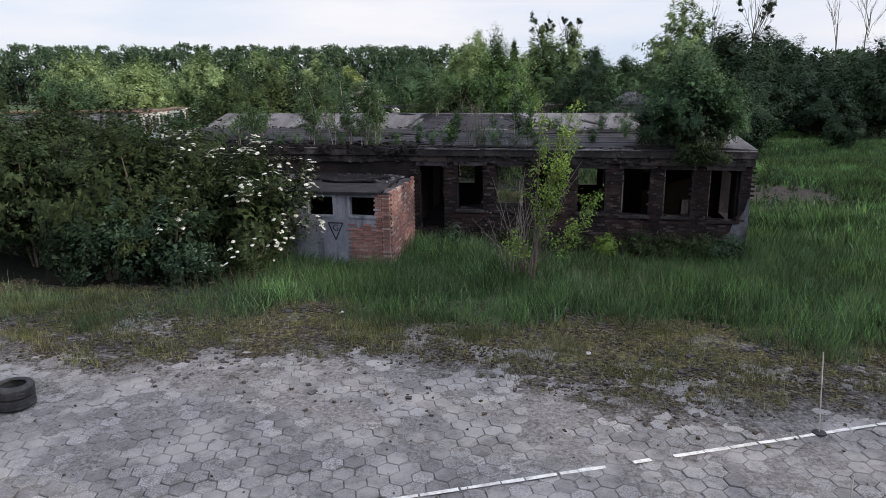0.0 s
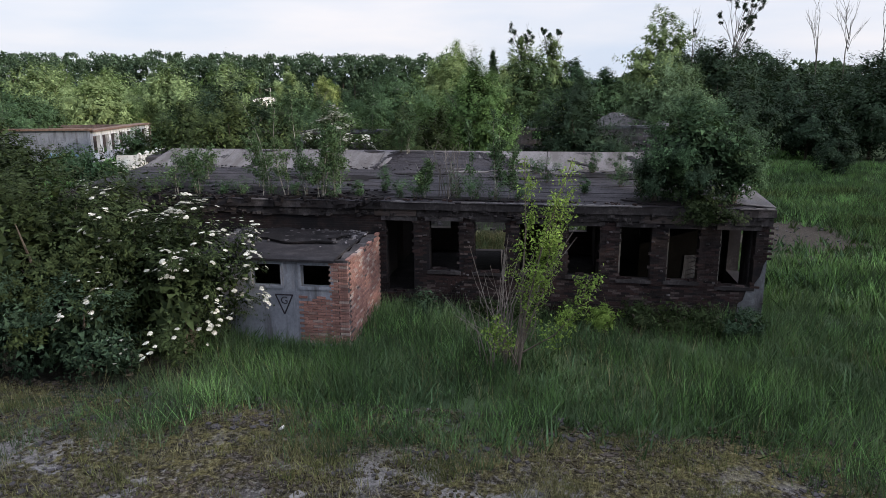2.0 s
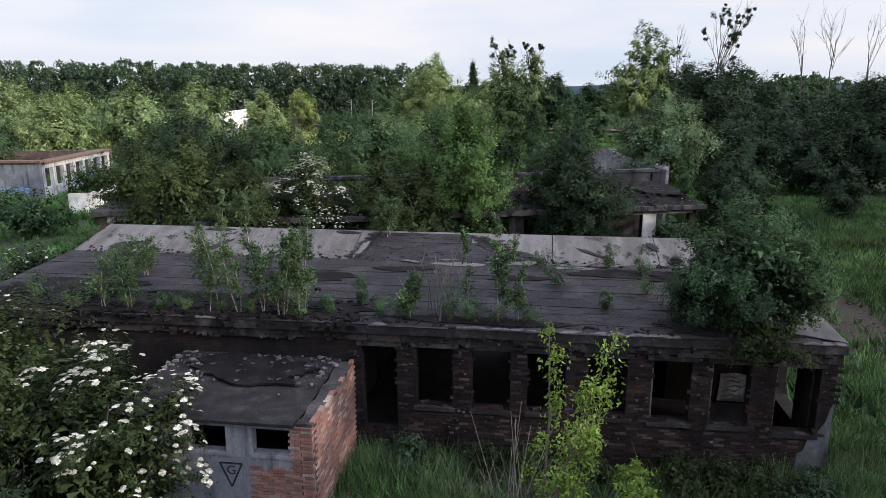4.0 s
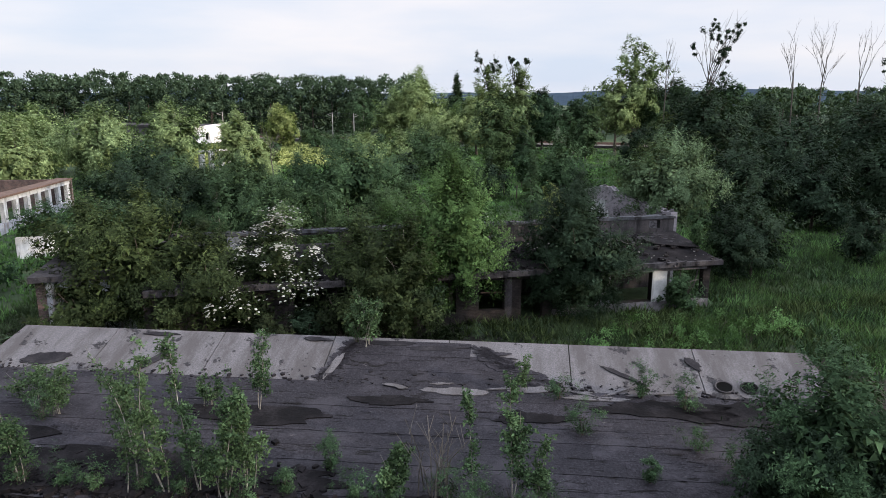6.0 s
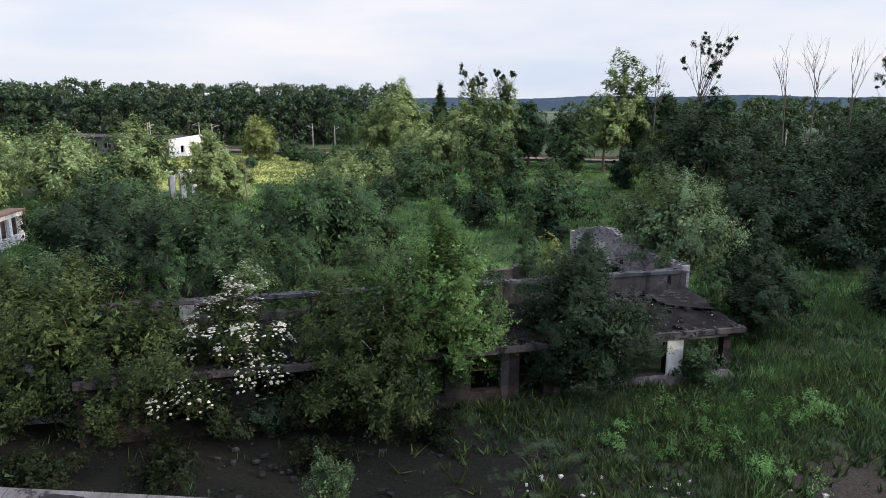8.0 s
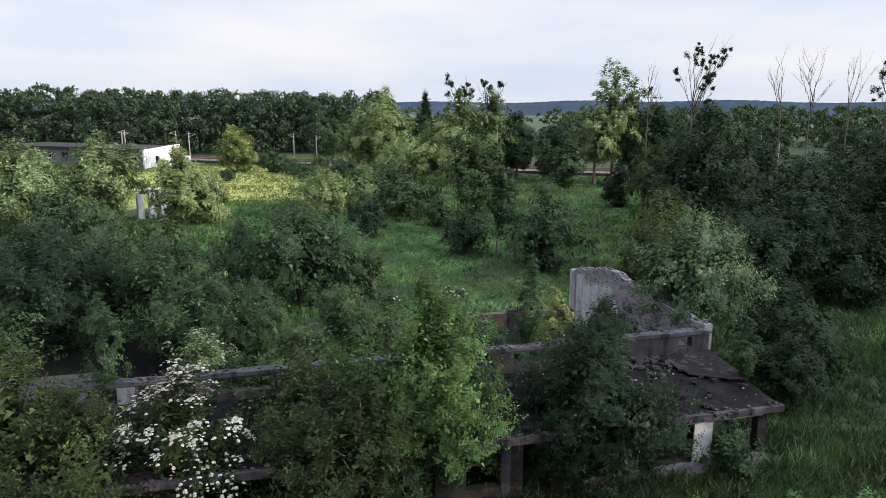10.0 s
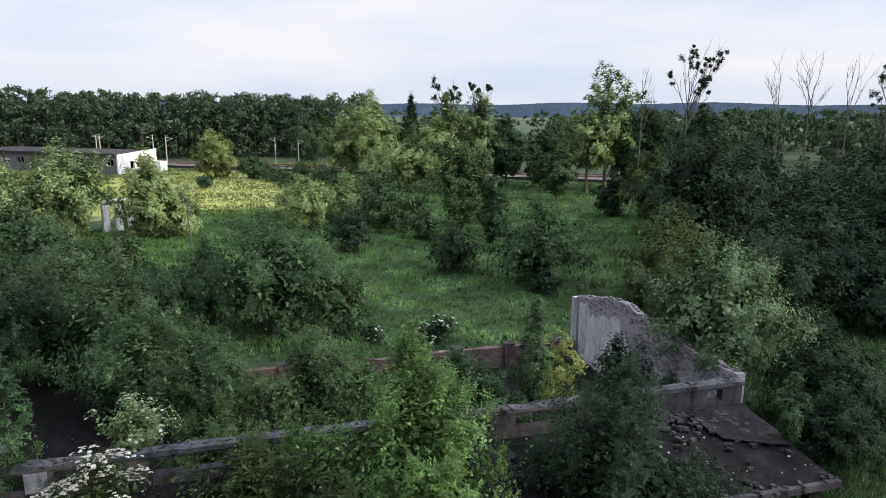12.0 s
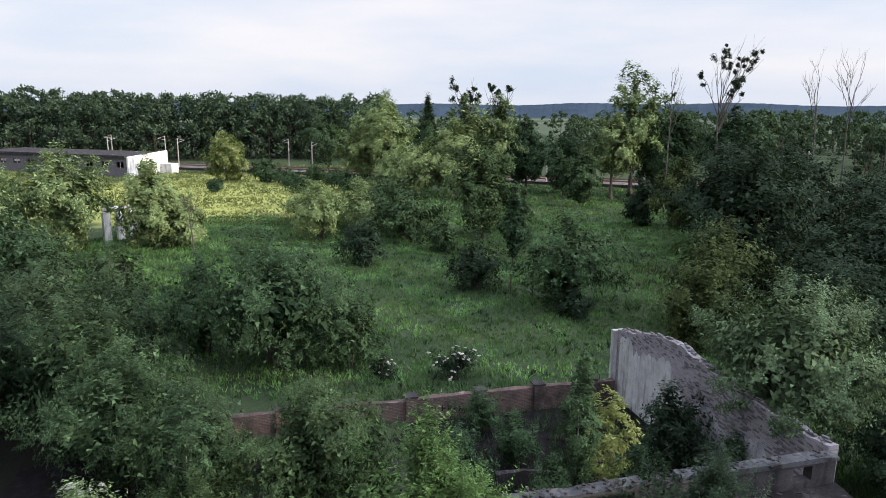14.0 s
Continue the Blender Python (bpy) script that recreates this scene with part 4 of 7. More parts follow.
g.prism(edge + [(AX1 + 0.08, AY0 - 0.1, roof_z(AY0 - 0.1) + 0.034), (AX1 + 0.08, AYK - 0.02, roof_z(AYK) + 0.034)], (0, 0, 0.02))
part("roof_panel", g, M_ROOF_LIGHT, front, "bare pale concrete verge of the roof")
# felt that still clings to the rear strip
for r in range(3):
    y0 = AYK - 0.05 + r * 0.58
    part("felt_sheet", sheet(-6.25 + r * 0.1, (-0.75, -1.5, -2.6)[r], y0, min(y0 + 0.66, AY1 - 0.1), 0.006, rng), M_FELT, front)


def roof_patch(cx, cy, rx, ry, turn, mat, name="felt_scrap", lift=0.012, rough=0.3):
    g = Geo()
    pts = [(x, min(y, AY1 + 0.02), roof_z(min(y, AY1 + 0.02)) + lift) for x, y in blob(rng, cx, cy, rx, ry, turn, 40, rough * 0.8)]
    g.prism(pts, (0, 0, 0.014))
    return part(name, g, mat, front)


for cx, cy, rx, ry, turn in ((-14.4, 30.45, 0.6, 0.22, 0.2), (-11.5, 30.3, 0.95, 0.13, 0.85), (-11.6, 31.62, 0.5, 0.07, 0), (-7.0, 31.65, 0.42, 0.08, 0), (-4.9, 31.6, 0.7, 0.1, 0),
                             (-0.9, 30.35, 0.7, 0.14, -0.2), (-3.6, 31.45, 0.8, 0.1, 0.05), (3.2, 31.25, 0.12, 0.28, 0.5), (1.35, 30.7, 0.6, 0.08, -0.5)):
    roof_patch(cx, cy, rx, ry, turn, M_PATCH)
for cx, cy, rx, ry, turn in ((-2.9, 29.8, 0.7, 0.18, 0), (-1.0, 30.0, 0.5, 0.13, 0.1), (-6.2, 30.6, 0.1, 0.5, -0.3), (0.6, 29.75, 0.8, 0.1, 0), (-12.5, 26.4, 0.8, 0.1, 0.1), (-14.5, 25.9, 0.5, 0.08, 0)):
    roof_patch(cx, cy, rx, ry, turn, M_ROOF_LIGHT, "bare_spot", 0.028)
for cx, cy, rx, ry in ((2.2, 29.3, 1.6, 0.4), (4.2, 29.3, 1.3, 0.5), (-4.5, 29.2, 0.9, 0.2), (-1.0, 28.7, 0.9, 0.3), (-7.5, 28.3, 1.6, 0.4), (-2.0, 25.4, 2.2, 0.25), (-9.2, 25.9, 3.6, 0.75), (-13.6, 26.4, 2.3, 1.0), (4.0, 25.6, 1.8, 0.5), (-12.0, 25.0, 2.2, 0.25)):
    roof_patch(cx, max(cy, 25.25), rx, ry, 0, M_TAR_DIRT, "soil_patch", 0.03, 0.35)
for k in range(26):
    f = rng.random()
    roof_patch(-6.35 + 0.5 * f + rng.gauss(0, 0.1), 30.05 + 1.55 * f, rng.uniform(0.12, 0.3), rng.uniform(0.06, 0.16), rng.uniform(-0.6, 1.2), M_FELT, "felt_scrap", 0.02, 0.5)
    f = rng.random()
    roof_patch(-0.7 - 1.8 * f + rng.gauss(0, 0.18), 30.05 + 1.55 * f, rng.uniform(0.15, 0.42), rng.uniform(0.05, 0.14), rng.uniform(-0.7, 0.2), M_FELT, "felt_scrap", 0.02, 0.5)
for k in range(14):
    roof_patch(rng.uniform(-5.8, 4.5), 30.0 + rng.gauss(0, 0.1), rng.uniform(0.1, 0.35), rng.uniform(0.03, 0.07), rng.gauss(0, 0.2), M_ROOF_LIGHT, "bare_spot", 0.05, 0.5)
# flat discs: the shaded depth of the vents is only painted black
for cx in (3.79, 4.4):
    g = Geo()
    pts = [(cx + math.cos(a) * 0.19, 30.42 + math.sin(a) * 0.17, roof_z(30.42 + math.sin(a) * 0.17) + 0.03) for a in np.linspace(0, 2 * math.pi, 15)[:-1]]
    g.prism(pts, (0, 0, 0.006))
    part("vent_hole", g, M_SHADE_BLACK, front, "round black vent hole in the roof")
    g = Geo()
    ring = [(cx + math.cos(a) * 0.21, 30.42 + math.sin(a) * 0.19, roof_z(30.42 + math.sin(a) * 0.19) + 0.03) for a in np.linspace(0, 2 * math.pi, 17)]
    g.tube(ring, [0.022] * 17, 6)
    part("vent_rim", g, M_CONCRETE, front)


# ---- small lean-to ----
NX0, NX1, NY0, NZ = -9.6, -5.03, 21.74, 2.36
annex = thing("lean_to", 0, 0, 0, 0, "small brick lean-to with two dark window openings", "outbuilding")
g = Geo()
wall_run(g, "x", NX0, NX1 - 0.37, NY0 + 0.02, NY0 + 0.3, -0.1, 2.36, [(-6.40, -5.49, 1.62, 2.29), (-7.83, -6.92, 1.6, 2.26)])
part("front_wall", g, M_BLUE_PLASTER, annex, "flaking blue-grey plaster wall")
g = Geo()
wall_run(g, "y", NY0 + 0.012, AY0 - 0.001, NX1 - 0.365, NX1 - 0.012, -0.1, 2.12, (), lambda y: 2.36 + (y - NY0) * 0.02 + 0.05 * math.sin(y * 7.0), 0.26)
part("side_wall", g, M_CONCRETE, annex)
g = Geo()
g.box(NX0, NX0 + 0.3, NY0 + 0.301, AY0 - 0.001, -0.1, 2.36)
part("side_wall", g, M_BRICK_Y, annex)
g = Geo()
g.prism([(NX0, NY0 - 0.12, NZ), (NX1 - 0.37, NY0 - 0.12, NZ), (NX1 - 0.37, AY0 - 0.07, 2.45), (NX0, AY0 - 0.07, 2.45)], (0, 0, 0.07))
part("roof", g, M_PATCH, annex, "sagging black felt roof strewn with rubble")
g = Geo()
rng = random.Random(8)
pts = [(x, y, NZ + 0.08 + (y - NY0) * 0.027) for x, y in blob(rng, -7.3, 24.0, 1.75, 0.95, 0, 26, 0.3)]
g.prism([(x, min(y, AY0 - 0.06), NZ + 0.105 + (min(y, AY0 - 0.06) - NY0) * 0.027) for x, y, z in pts], (0, 0, 0.05))
part("soil_patch", g, M_TAR_DIRT, annex)
for x0, x1 in ((-6.40, -5.49), (-7.83, -6.92)):
    g = Geo()
    wall_run(g, "x", x0 - 0.05, x1 + 0.05, NY0 - 0.012, NY0 + 0.06, 1.56, 2.33, [(x0 + 0.03, x1 - 0.03, 1.64, 2.25)])
    part("window_frame", g, M_BLUE_PLASTER, annex)
tri = [Vector((-7.14, 0, 1.38)), Vector((-6.64, 0, 1.38)), Vector((-6.90, 0, 0.82))]
for a, b in zip(tri, tri[1:] + tri[:1]):
    g = Geo()
    d = (b - a).normalized()
    nrm = Vector((-d.z, 0, d.x)) * 0.02
    g.prism([tuple(p + Vector((0, NY0 + 0.016, 0))) for p in (a - nrm, b - nrm, b + nrm, a + nrm)], (0, -0.006, 0))
    part("painted_line", g, M_GRAFFITI, annex, "dark spray-painted triangle side")
letter = bpy.data.curves.new("letter", "FONT")
letter.body, letter.size, letter.extrude = "G", 0.3, 0.003
letter.materials.append(M_GRAFFITI)
ob = new("letter", letter)
ob.parent = annex
ob.matrix_world = pose(-7.0, NY0 + 0.012, 1.12, 90, 0, 0)
ob["label"] = "dark painted letter"


def brick_mesh(seed, length=0.25, deep=0.12, high=0.066):
    """One worn brick: a box with chipped corners, its origin at the middle of its outer face."""
    rng = random.Random(seed)
    bm = bmesh.new()
    bmesh.ops.create_cube(bm, size=1.0)
    for v in bm.verts:
        v.co = Vector((v.co.x * length, v.co.y * deep, v.co.z * high)) + Vector([rng.uniform(-0.004, 0.004) for _ in range(3)])
    bmesh.ops.bevel(bm, geom=bm.edges[:], offset=0.005, segments=1, affect="EDGES")
    me = bpy.data.meshes.new("brick")
    bm.to_mesh(me)
    bm.free()
    return me


def joined_bricks(name, places, mat, parent, label, seed):
    """Bricks too many to part: one mesh. places: (middle, turn)."""
    rng = random.Random(seed)
    g = Geo()
    for (x, y, z), turn in places:
        l, d, h = 0.123, 0.05, 0.032
        n = len(g.v)
        c, s = math.cos(turn), math.sin(turn)
        out = rng.uniform(-0.006, 0.008)
        for sx, sy, sz in ((-1, -1, -1), (1, -1, -1), (1, 1, -1), (-1, 1, -1), (-1, -1, 1), (1, -1, 1), (1, 1, 1), (-1, 1, 1)):
            p, q, r = sx * l + rng.uniform(-0.004, 0.004), sy * d - out, sz * h + rng.uniform(-0.003, 0.003)
            g.v.append((x + p * c - q * s, y + p * s + q * c, z + r))
        g.f += [tuple(n + i for i in q) for q in ((3, 2, 1, 0), (4, 5, 6, 7), (0, 1, 5, 4), (1, 2, 6, 5), (2, 3, 7, 6), (3, 0, 4, 7))]
    return part(name, g, mat, parent, label, "stuff")


def course_bricks(a0, a1, z0, top, holes=(), gap=0.0, seed=0):
    """Places of bricks in running bond on one face: along the wall, and up."""
    rng = random.Random(seed)
    out, k = [], 0
    z = z0
    while z < 6:
        off = 0.13 if k % 2 else 0.0
        a = a0 + off - 0.13
        while a + 0.125 < a1 + 0.02:
            m = a + 0.125
            if m - 0.1 > a0 - 0.05 and z < top(m) and not any(h[0] - 0.11 < m < h[1] + 0.11 and h[2] - 0.02 < z < h[3] + 0.1 for h in holes) and rng.random() > gap:
                out.append((m, z))
            a += 0.26
        z += 0.076
        k += 1
    return out


# the brick face of the lean-to: the near part brick by brick
tops = ragged(3, 2.44, 0.1, 0.16)
side = course_bricks(NY0 + 0.13, AY0 - 0.02, 0.02, lambda y: tops(y) + (y - NY0) * 0.02, gap=0.01, seed=5)
side.sort(key=lambda p: -p[1])
meshes = [brick_mesh(i) for i in range(6)]
rng = random.Random(17)
for i, (y, z) in enumerate(side[:250]):
    ob = part("brick", meshes[i % 6], M_BRICK_RED, annex)
    ob.matrix_basis = pose(NX1 - 0.05 + rng.uniform(-0.006, 0.008), y, z, rng.uniform(-1, 1), 0, 90 + rng.uniform(-1.5, 1.5))
joined_bricks("brickwork", [((NX1 - 0.048, y, z), math.pi / 2) for y, z in side[250:]], M_BRICK_RED, annex, "lower courses of weathered red brick", 6)
for k in range(31):
    for off in (0.13, 0.39):
        ob = part("brick", meshes[(k + int(off * 5)) % 6], M_BRICK_RED, annex)
        ob.matrix_basis = pose(NX1 - off + (0.05 if k % 2 else -0.02) * (off > 0.2) + rng.uniform(-0.01, 0.008), NY0 + 0.04 + rng.uniform(-0.008, 0.01), 0.02 + k * 0.076, 0, 0, rng.uniform(-2, 2))

bare = course_bricks(-6.46, -5.5, 0.05, lambda x: 1.32 - 0.12 * math.sin(x * 9), seed=4)
joined_bricks("bare_brick", [((x, NY0 + 0.045, z), 0.0) for x, z in bare], M_BRICK_RED, annex, "brickwork laid bare below the window", 11)

# brickwork of the long front, between the openings, shade darkened into its colour
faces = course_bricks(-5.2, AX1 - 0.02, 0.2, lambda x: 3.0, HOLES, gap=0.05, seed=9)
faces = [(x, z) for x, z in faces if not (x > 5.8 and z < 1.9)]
joined_bricks("brickwork", [((x, AY0 + 0.055, z), 0.0) for x, z in faces], M_BRICK_SOOT_SHADE, front, "sooty brickwork darkened for shade between the openings", 10)
g = Geo()
rng = random.Random(31)


def rubble(name, label, spots, mat, parent=None, seed=0):
    """Broken lumps, joined as one heap of loose pieces."""
    rng = random.Random(seed)
    g = Geo()
    for x, y, z, s in spots:
        n = len(g.v)
        a = rng.uniform(0, 6.283)
        c, sn = math.cos(a), math.sin(a)
        for sx, sy, sz in ((-1, -1, -1), (1, -1, -1), (1, 1, -1), (-1, 1, -1), (-1, -1, 1), (1, -1, 1), (1, 1, 1), (-1, 1, 1)):
            p, q, r = sx * s * rng.uniform(0.5, 1.0), sy * s * rng.uniform(0.35, 0.7), sz * s * rng.uniform(0.2, 0.5)
            g.v.append((x + p * c - q * sn, y + p * sn + q * c, z + r))
        g.f += [tuple(n + i for i in q) for q in ((3, 2, 1, 0), (4, 5, 6, 7), (0, 1, 5, 4), (1, 2, 6, 5), (2, 3, 7, 6), (3, 0, 4, 7))]
    ob = part(name, g, mat, parent, "" if parent is None else label, "stuff")
    return ob if parent else tagged(ob, label, "rubble", kind="stuff")


rubble("rubble", "broken bricks and plaster on the lean-to roof", [(x, y, NZ + 0.13 + (y - NY0) * 0.027, s) for x, y, s in ((rng.gauss(-7.2, 1.0), rng.uniform(23.3, 24.95), rng.choice((0.015, 0.02, 0.03, 0.05, 0.08))) for _ in range(150)) if NX0 < x < NX1 - 0.5], M_CONCRETE, seed=1)
rubble("rubble", "broken brick ends and mortar under the eave", [(rng.uniform(AX0, AX1), AY0 - rng.uniform(-0.02, 0.1), rng.uniform(3.0, 3.46), rng.uniform(0.04, 0.11)) for _ in range(520)], M_DARK_CONCRETE, front, seed=12)
rubble("rubble", "crumbled bricks along the eave", [(rng.uniform(AX0, 5.5), AY0 + rng.uniform(-0.1, 0.35), ZE + 0.05, rng.uniform(0.02, 0.08)) for _ in range(160)], M_BRICK_SOOT_SHADE, seed=2)
rubble("earth", "dark earth and roots heaped on the roof's edge", [(x, y, max(2.95, roof_z(max(y, 25.0)) + 0.03 - max(0, 25.0 - y) * 2.0), s) for x, y, s in ((rng.uniform(AX0, -5.0), 24.92 + abs(rng.gauss(0, 0.6)), rng.choice((0.05, 0.08, 0.12, 0.16))) for _ in range(520))], M_TAR_DIRT, seed=73)
rubble("rubble", "scattered pale rubble behind the building", [(rng.uniform(-2, 9), rng.uniform(36, 41), 0.03, rng.uniform(0.03, 0.12)) for _ in range(120)], M_STONE, seed=3)

# ---- ruined hall behind ----
hall = thing("ruined_hall", 7.8, 54.6, 0, 18, "roofless ruined hall with a low front range", "ruin")
FW = [(-13.05, -11.75, 0.65, 2.2), (-10.85, -9.7, 0.1, 2.2), (-9.2, -6.9, 0.6, 2.2), (-6.0, -3.72, 0.6, 2.2), (-2.85, -0.75, 0.6, 2.2), (-16, -14.2, 0.6, 2.2), (-19, -17.2, 0.6, 2.2), (-22, -20.2, 0.6, 2.2), (-26, -24.2, 0.6, 2.2)]
g = Geo()
wall_run(g, "x", -28.6, -0.35, -4.5, -4.15, -0.2, 2.4, FW)
part("front_wall", g, M_HALL, hall, "brick front with wide empty windows")
for x0, x1, mat, lab in ((-3.70, -2.87, M_PALE_PLASTER, "white plastered pillar"), (-6.9, -6.05, M_PLASTER, "pale plastered pillar"), (-11.7, -11.35, M_CONCRETE, "")):
    g = Geo()
    g.prism(list(reversed([(x0, -4.502, 0.5), (x0 + (x1 - x0) * 0.45, -4.502, 0.12), (x1, -4.502, 0.45), (x1, -4.502, 2.3), (x0, -4.502, 2.3)])), (0, -0.03, 0))
    part("pillar_face", g, mat, hall, lab)
g = Geo()
wall_run(g, "x", -9.2, -0.4, -4.56, -4.504, 0.0, 0.58, (), ragged(33, 0.6, 0.12, 0.08), 0.25)
part("window_sill", g, M_GREY_RUBBLE, hall, "crumbling pale sill")
g = Geo()
wall_run(g, "x", -6.9, -0.6, -4.55, -4.505, 2.2, 2.36)
part("lintel", g, M_GREY_RUBBLE, hall, "pale concrete lintel")
for x, z0, z1, tilt in ((-2.0, 0.6, 2.2, 0), (-1.3, 0.6, 2.2, 8)):
    g = Geo()
    g.tube([(x, -4.35, z0), (x + tilt * 0.04, -4.35, z1)], [0.035, 0.035], 4)
    part("window_post", g, M_DEADWOOD, hall, "broken wooden window post")
g = Geo()
g.tube([(-2.7, -4.36, 1.3), (-0.9, -4.34, 1.55)], [0.03, 0.03], 4)
part("window_bar", g, M_DEADWOOD, hall)
g = Geo()
g.tube([(-12.9, -4.3, 1.55), (-11.8, -4.3, 1.5)], [0.05, 0.05], 4)
part("window_bar", g, M_RUST, hall, "rusty red bar across a window")
g = Geo()
wall_run(g, "x", -28.6, 0.08, -4.8, -0.02, 2.4, 2.62)
for i, v in enumerate(g.v):
    if v[1] > -1:
        g.v[i] = (v[0], v[1], v[2] + 0.5)
part("front_roof", g, M_TAR_DIRT, hall, "dark earth-covered flat roof")
for i, x in enumerate(np.arange(-28.5, 0, 2.4)):
    g = Geo()
    g.box(x + 0.01, min(x + 2.38, 0.1), -4.9, -4.72, 2.42 + 0.02 * (i % 3), 2.72 - 0.02 * (i % 2))
    part("eave_block", g, M_CONCRETE, hall)
g = Geo()
rg = random.Random(23)
corners = [(-2.3, -1.9, 3.04), (-0.05, -2.9, 2.95), (0.02, -0.05, 3.28), (-2.6, -0.05, 3.26)]
edge = []
for a, b in zip(corners, corners[1:] + corners[:1]):
    for k in range(9):
        p = Vector(a).lerp(Vector(b), k / 9)
        w = 0.0 if k == 0 or abs(a[0] - b[0]) < 0.05 else 0.09
        edge.append((p.x + rg.uniform(-w, w), p.y + rg.uniform(-w, w), p.z))
g.prism(edge, (0, 0, 0.04))
part("roof_slab", g, M_DARK_CONCRETE, hall, "bare concrete corner of the roof")
LIGHTS = [(-27, -25.3, 3.45, 4.0), (-24.6, -22.6, 3.45, 4.0), (-21.8, -19.6, 3.45, 4.0), (-18.8, -16.6, 3.45, 4.0), (-15.6, -13.6, 3.45, 4.0), (-12.6, -10.6, 3.45, 4.0), (-9.6, -7.2, 3.45, 4.0), (-1.6, -0.9, 3.5, 4.0)]
g = Geo()
wall_run(g, "x", -28, -0.01, 0.0, 0.35, -0.2, 4.1, LIGHTS)
part("inner_wall", g, M_CONCRETE, hall, "low wall with clerestory openings")
g = Geo()
tp = ragged(5, 4.3, 0.08, 0.05)
wall_run(g, "x", -28, -6.9, -0.06, 0.4, 4.102, 4.3, (), tp, 0.4)
part("ring_beam", g, M_GREY_PLASTER, hall, "weathered concrete ring beam")
g = Geo()
wall_run(g, "x", -5.7, 0.06, -0.06, 0.4, 4.102, 4.3, (), tp, 0.4)
part("ring_beam", g, M_GREY_PLASTER, hall, "weathered concrete ring beam")
for x in (-25.3, -22.55, -19.5):
    g = Geo()
    g.box(x, x + 0.62, -0.06, 0.0 - 0.004, 3.4, 4.05)
    part("pier", g, M_BRICK_RUIN if x > -23 else M_BLUE_PLASTER, hall)


def gable_top(v):
    base = 4.35 + 0.5 * max(0.0, 1 - abs(v - 9.5) / 4.5) - 0.12 * max(0, v - 9.5)
    return base + 0.05 * math.sin(v * 17.3) * math.sin(v * 3.1) + 0.05 * math.sin(v * 41.0)


g = Geo()
wall_run(g, "y", 0.36, 14.25, 0.0, 0.4, -0.2, 3.0, [(12.0, 13.3, 0.6, 1.62)], gable_top, 0.28)
part("gable_wall", g, M_GABLE, hall, "end wall of grey rubble brick")
g = Geo()
rg = random.Random(3)
vs = np.linspace(8.2, 13.95, 26)
low = [(-0.004, v, 0.1) for v in vs]
top = [(-0.004, v, min(gable_top(v) - 0.25, gable_top(v) - 1.05 + rg.uniform(-0.2, 0.2) + (0.7 if v > 12.6 else 0)) - max(0, 9.6 - v) * 0.9) for v in reversed(vs)]
g.prism(top + low, (-0.022, 0, 0))
part("plaster", g, M_PALE_PLASTER, hall, "remains of bluish white plaster")
g = Geo()
vs = np.linspace(0.6, 7.6, 24)
g.prism([(-0.004, v, 2.6 + 0.35 * math.sin(v * 2.1) + rg.uniform(-0.15, 0.15)) for v in reversed(vs)] + [(-0.004, v, 0.1) for v in vs], (-0.018, 0, 0))
part("plaster", g, M_PLASTER, hall, "stained grey plaster")
g = Geo()
g.box(-0.25, 0.42, 14.252, 14.5, -0.2, 3.72)
part("corner_pier", g, M_PALE_PLASTER, hall)
g = Geo()
wall_run(g, "x", -20, -0.26, 13.8, 14.15, -0.5, 1.2, (), ragged(9, 1.22, 0.08, 0.05), 0.5)
part("rear_wall", g, M_BRICK_RUIN, hall, "low broken brick rear wall")
for x in (-17.5, -14.4, -11.4, -7.9, -4.8, -1.9):
    g = Geo()
    g.box(x, x + 0.55, 13.62, 13.795, -0.5, 1.34)
    part("pier", g, M_BRICK_RUIN, hall)
    g = Geo()
    g.box(x - 0.04, x + 0.59, 13.6, 14.17, 1.342, 1.42)
    part("pier_cap", g, M_CONCRETE, hall)
for k, (x, z, h) in enumerate(((-10.25, 0.55, 0.3), (-9.95, 0.5, 0.2), (-9.6, 0.45, 0.3), (-9.3, 0.42, 0.34), (-9.02, 0.4, 0.22), (-8.72, 0.35, 0.34))):
    g = Geo()
    g.box(x, x + 0.07, 13.785 - 0.002, 13.797, z, z + h)
    g.box(x + 0.075, x + 0.2, 13.784, 13.797, z + 0.12, z + 0.17)
    part("painted_bar", g, M_GRAFFITI, hall)
g = Geo()
g.box(-13.4, -10.4, 6.0, 6.5, 0.9, 1.2)
part("beam", g, M_CONCRETE, hall, "fallen concrete beam across a pit")
g = Geo()
g.box(-13.3, -10.5, 6.55, 9.0, 0.85, 1.0)
part("slab", g, M_CONCRETE, hall)
for x, y in ((-13.3, 6.05), (-10.9, 6.05), (-13.3, 8.6), (-10.9, 8.6)):
    g = Geo()
    g.box(x, x + 0.3, y, y + 0.3, -0.3, 0.89 if y < 7 else 0.848)
    part("support", g, M_CONCRETE, hall)
g = Geo()
wall_run(g, "x", -9, -0.02, 7.2, 7.42, -0.2, 0.7, (), ragged(14, 0.75, 0.3, 0.1), 0.4)
part("inner_wall", g, M_CONCRETE, hall, "stump of an inner wall")
g = Geo()
g.box(-28, -0.02, 0.36, 13.6, -0.25, 0.06)
part("floor_slab", g, M_TAR_DIRT, hall, "earth-covered floor")
# wing at the hall's other end
wing = thing("side_wing", -23.7, 42.2, 0, 18, "low brick wing with a flat concrete roof", "outbuilding")
g = Geo()
wall_run(g, "x", 0.42, 7, 0.02, 0.35, -0.1, 2.7, [(0.75, 1.95, 1.75, 2.35)])
part("front_wall", g, M_PLASTER, wing)
g = Geo()
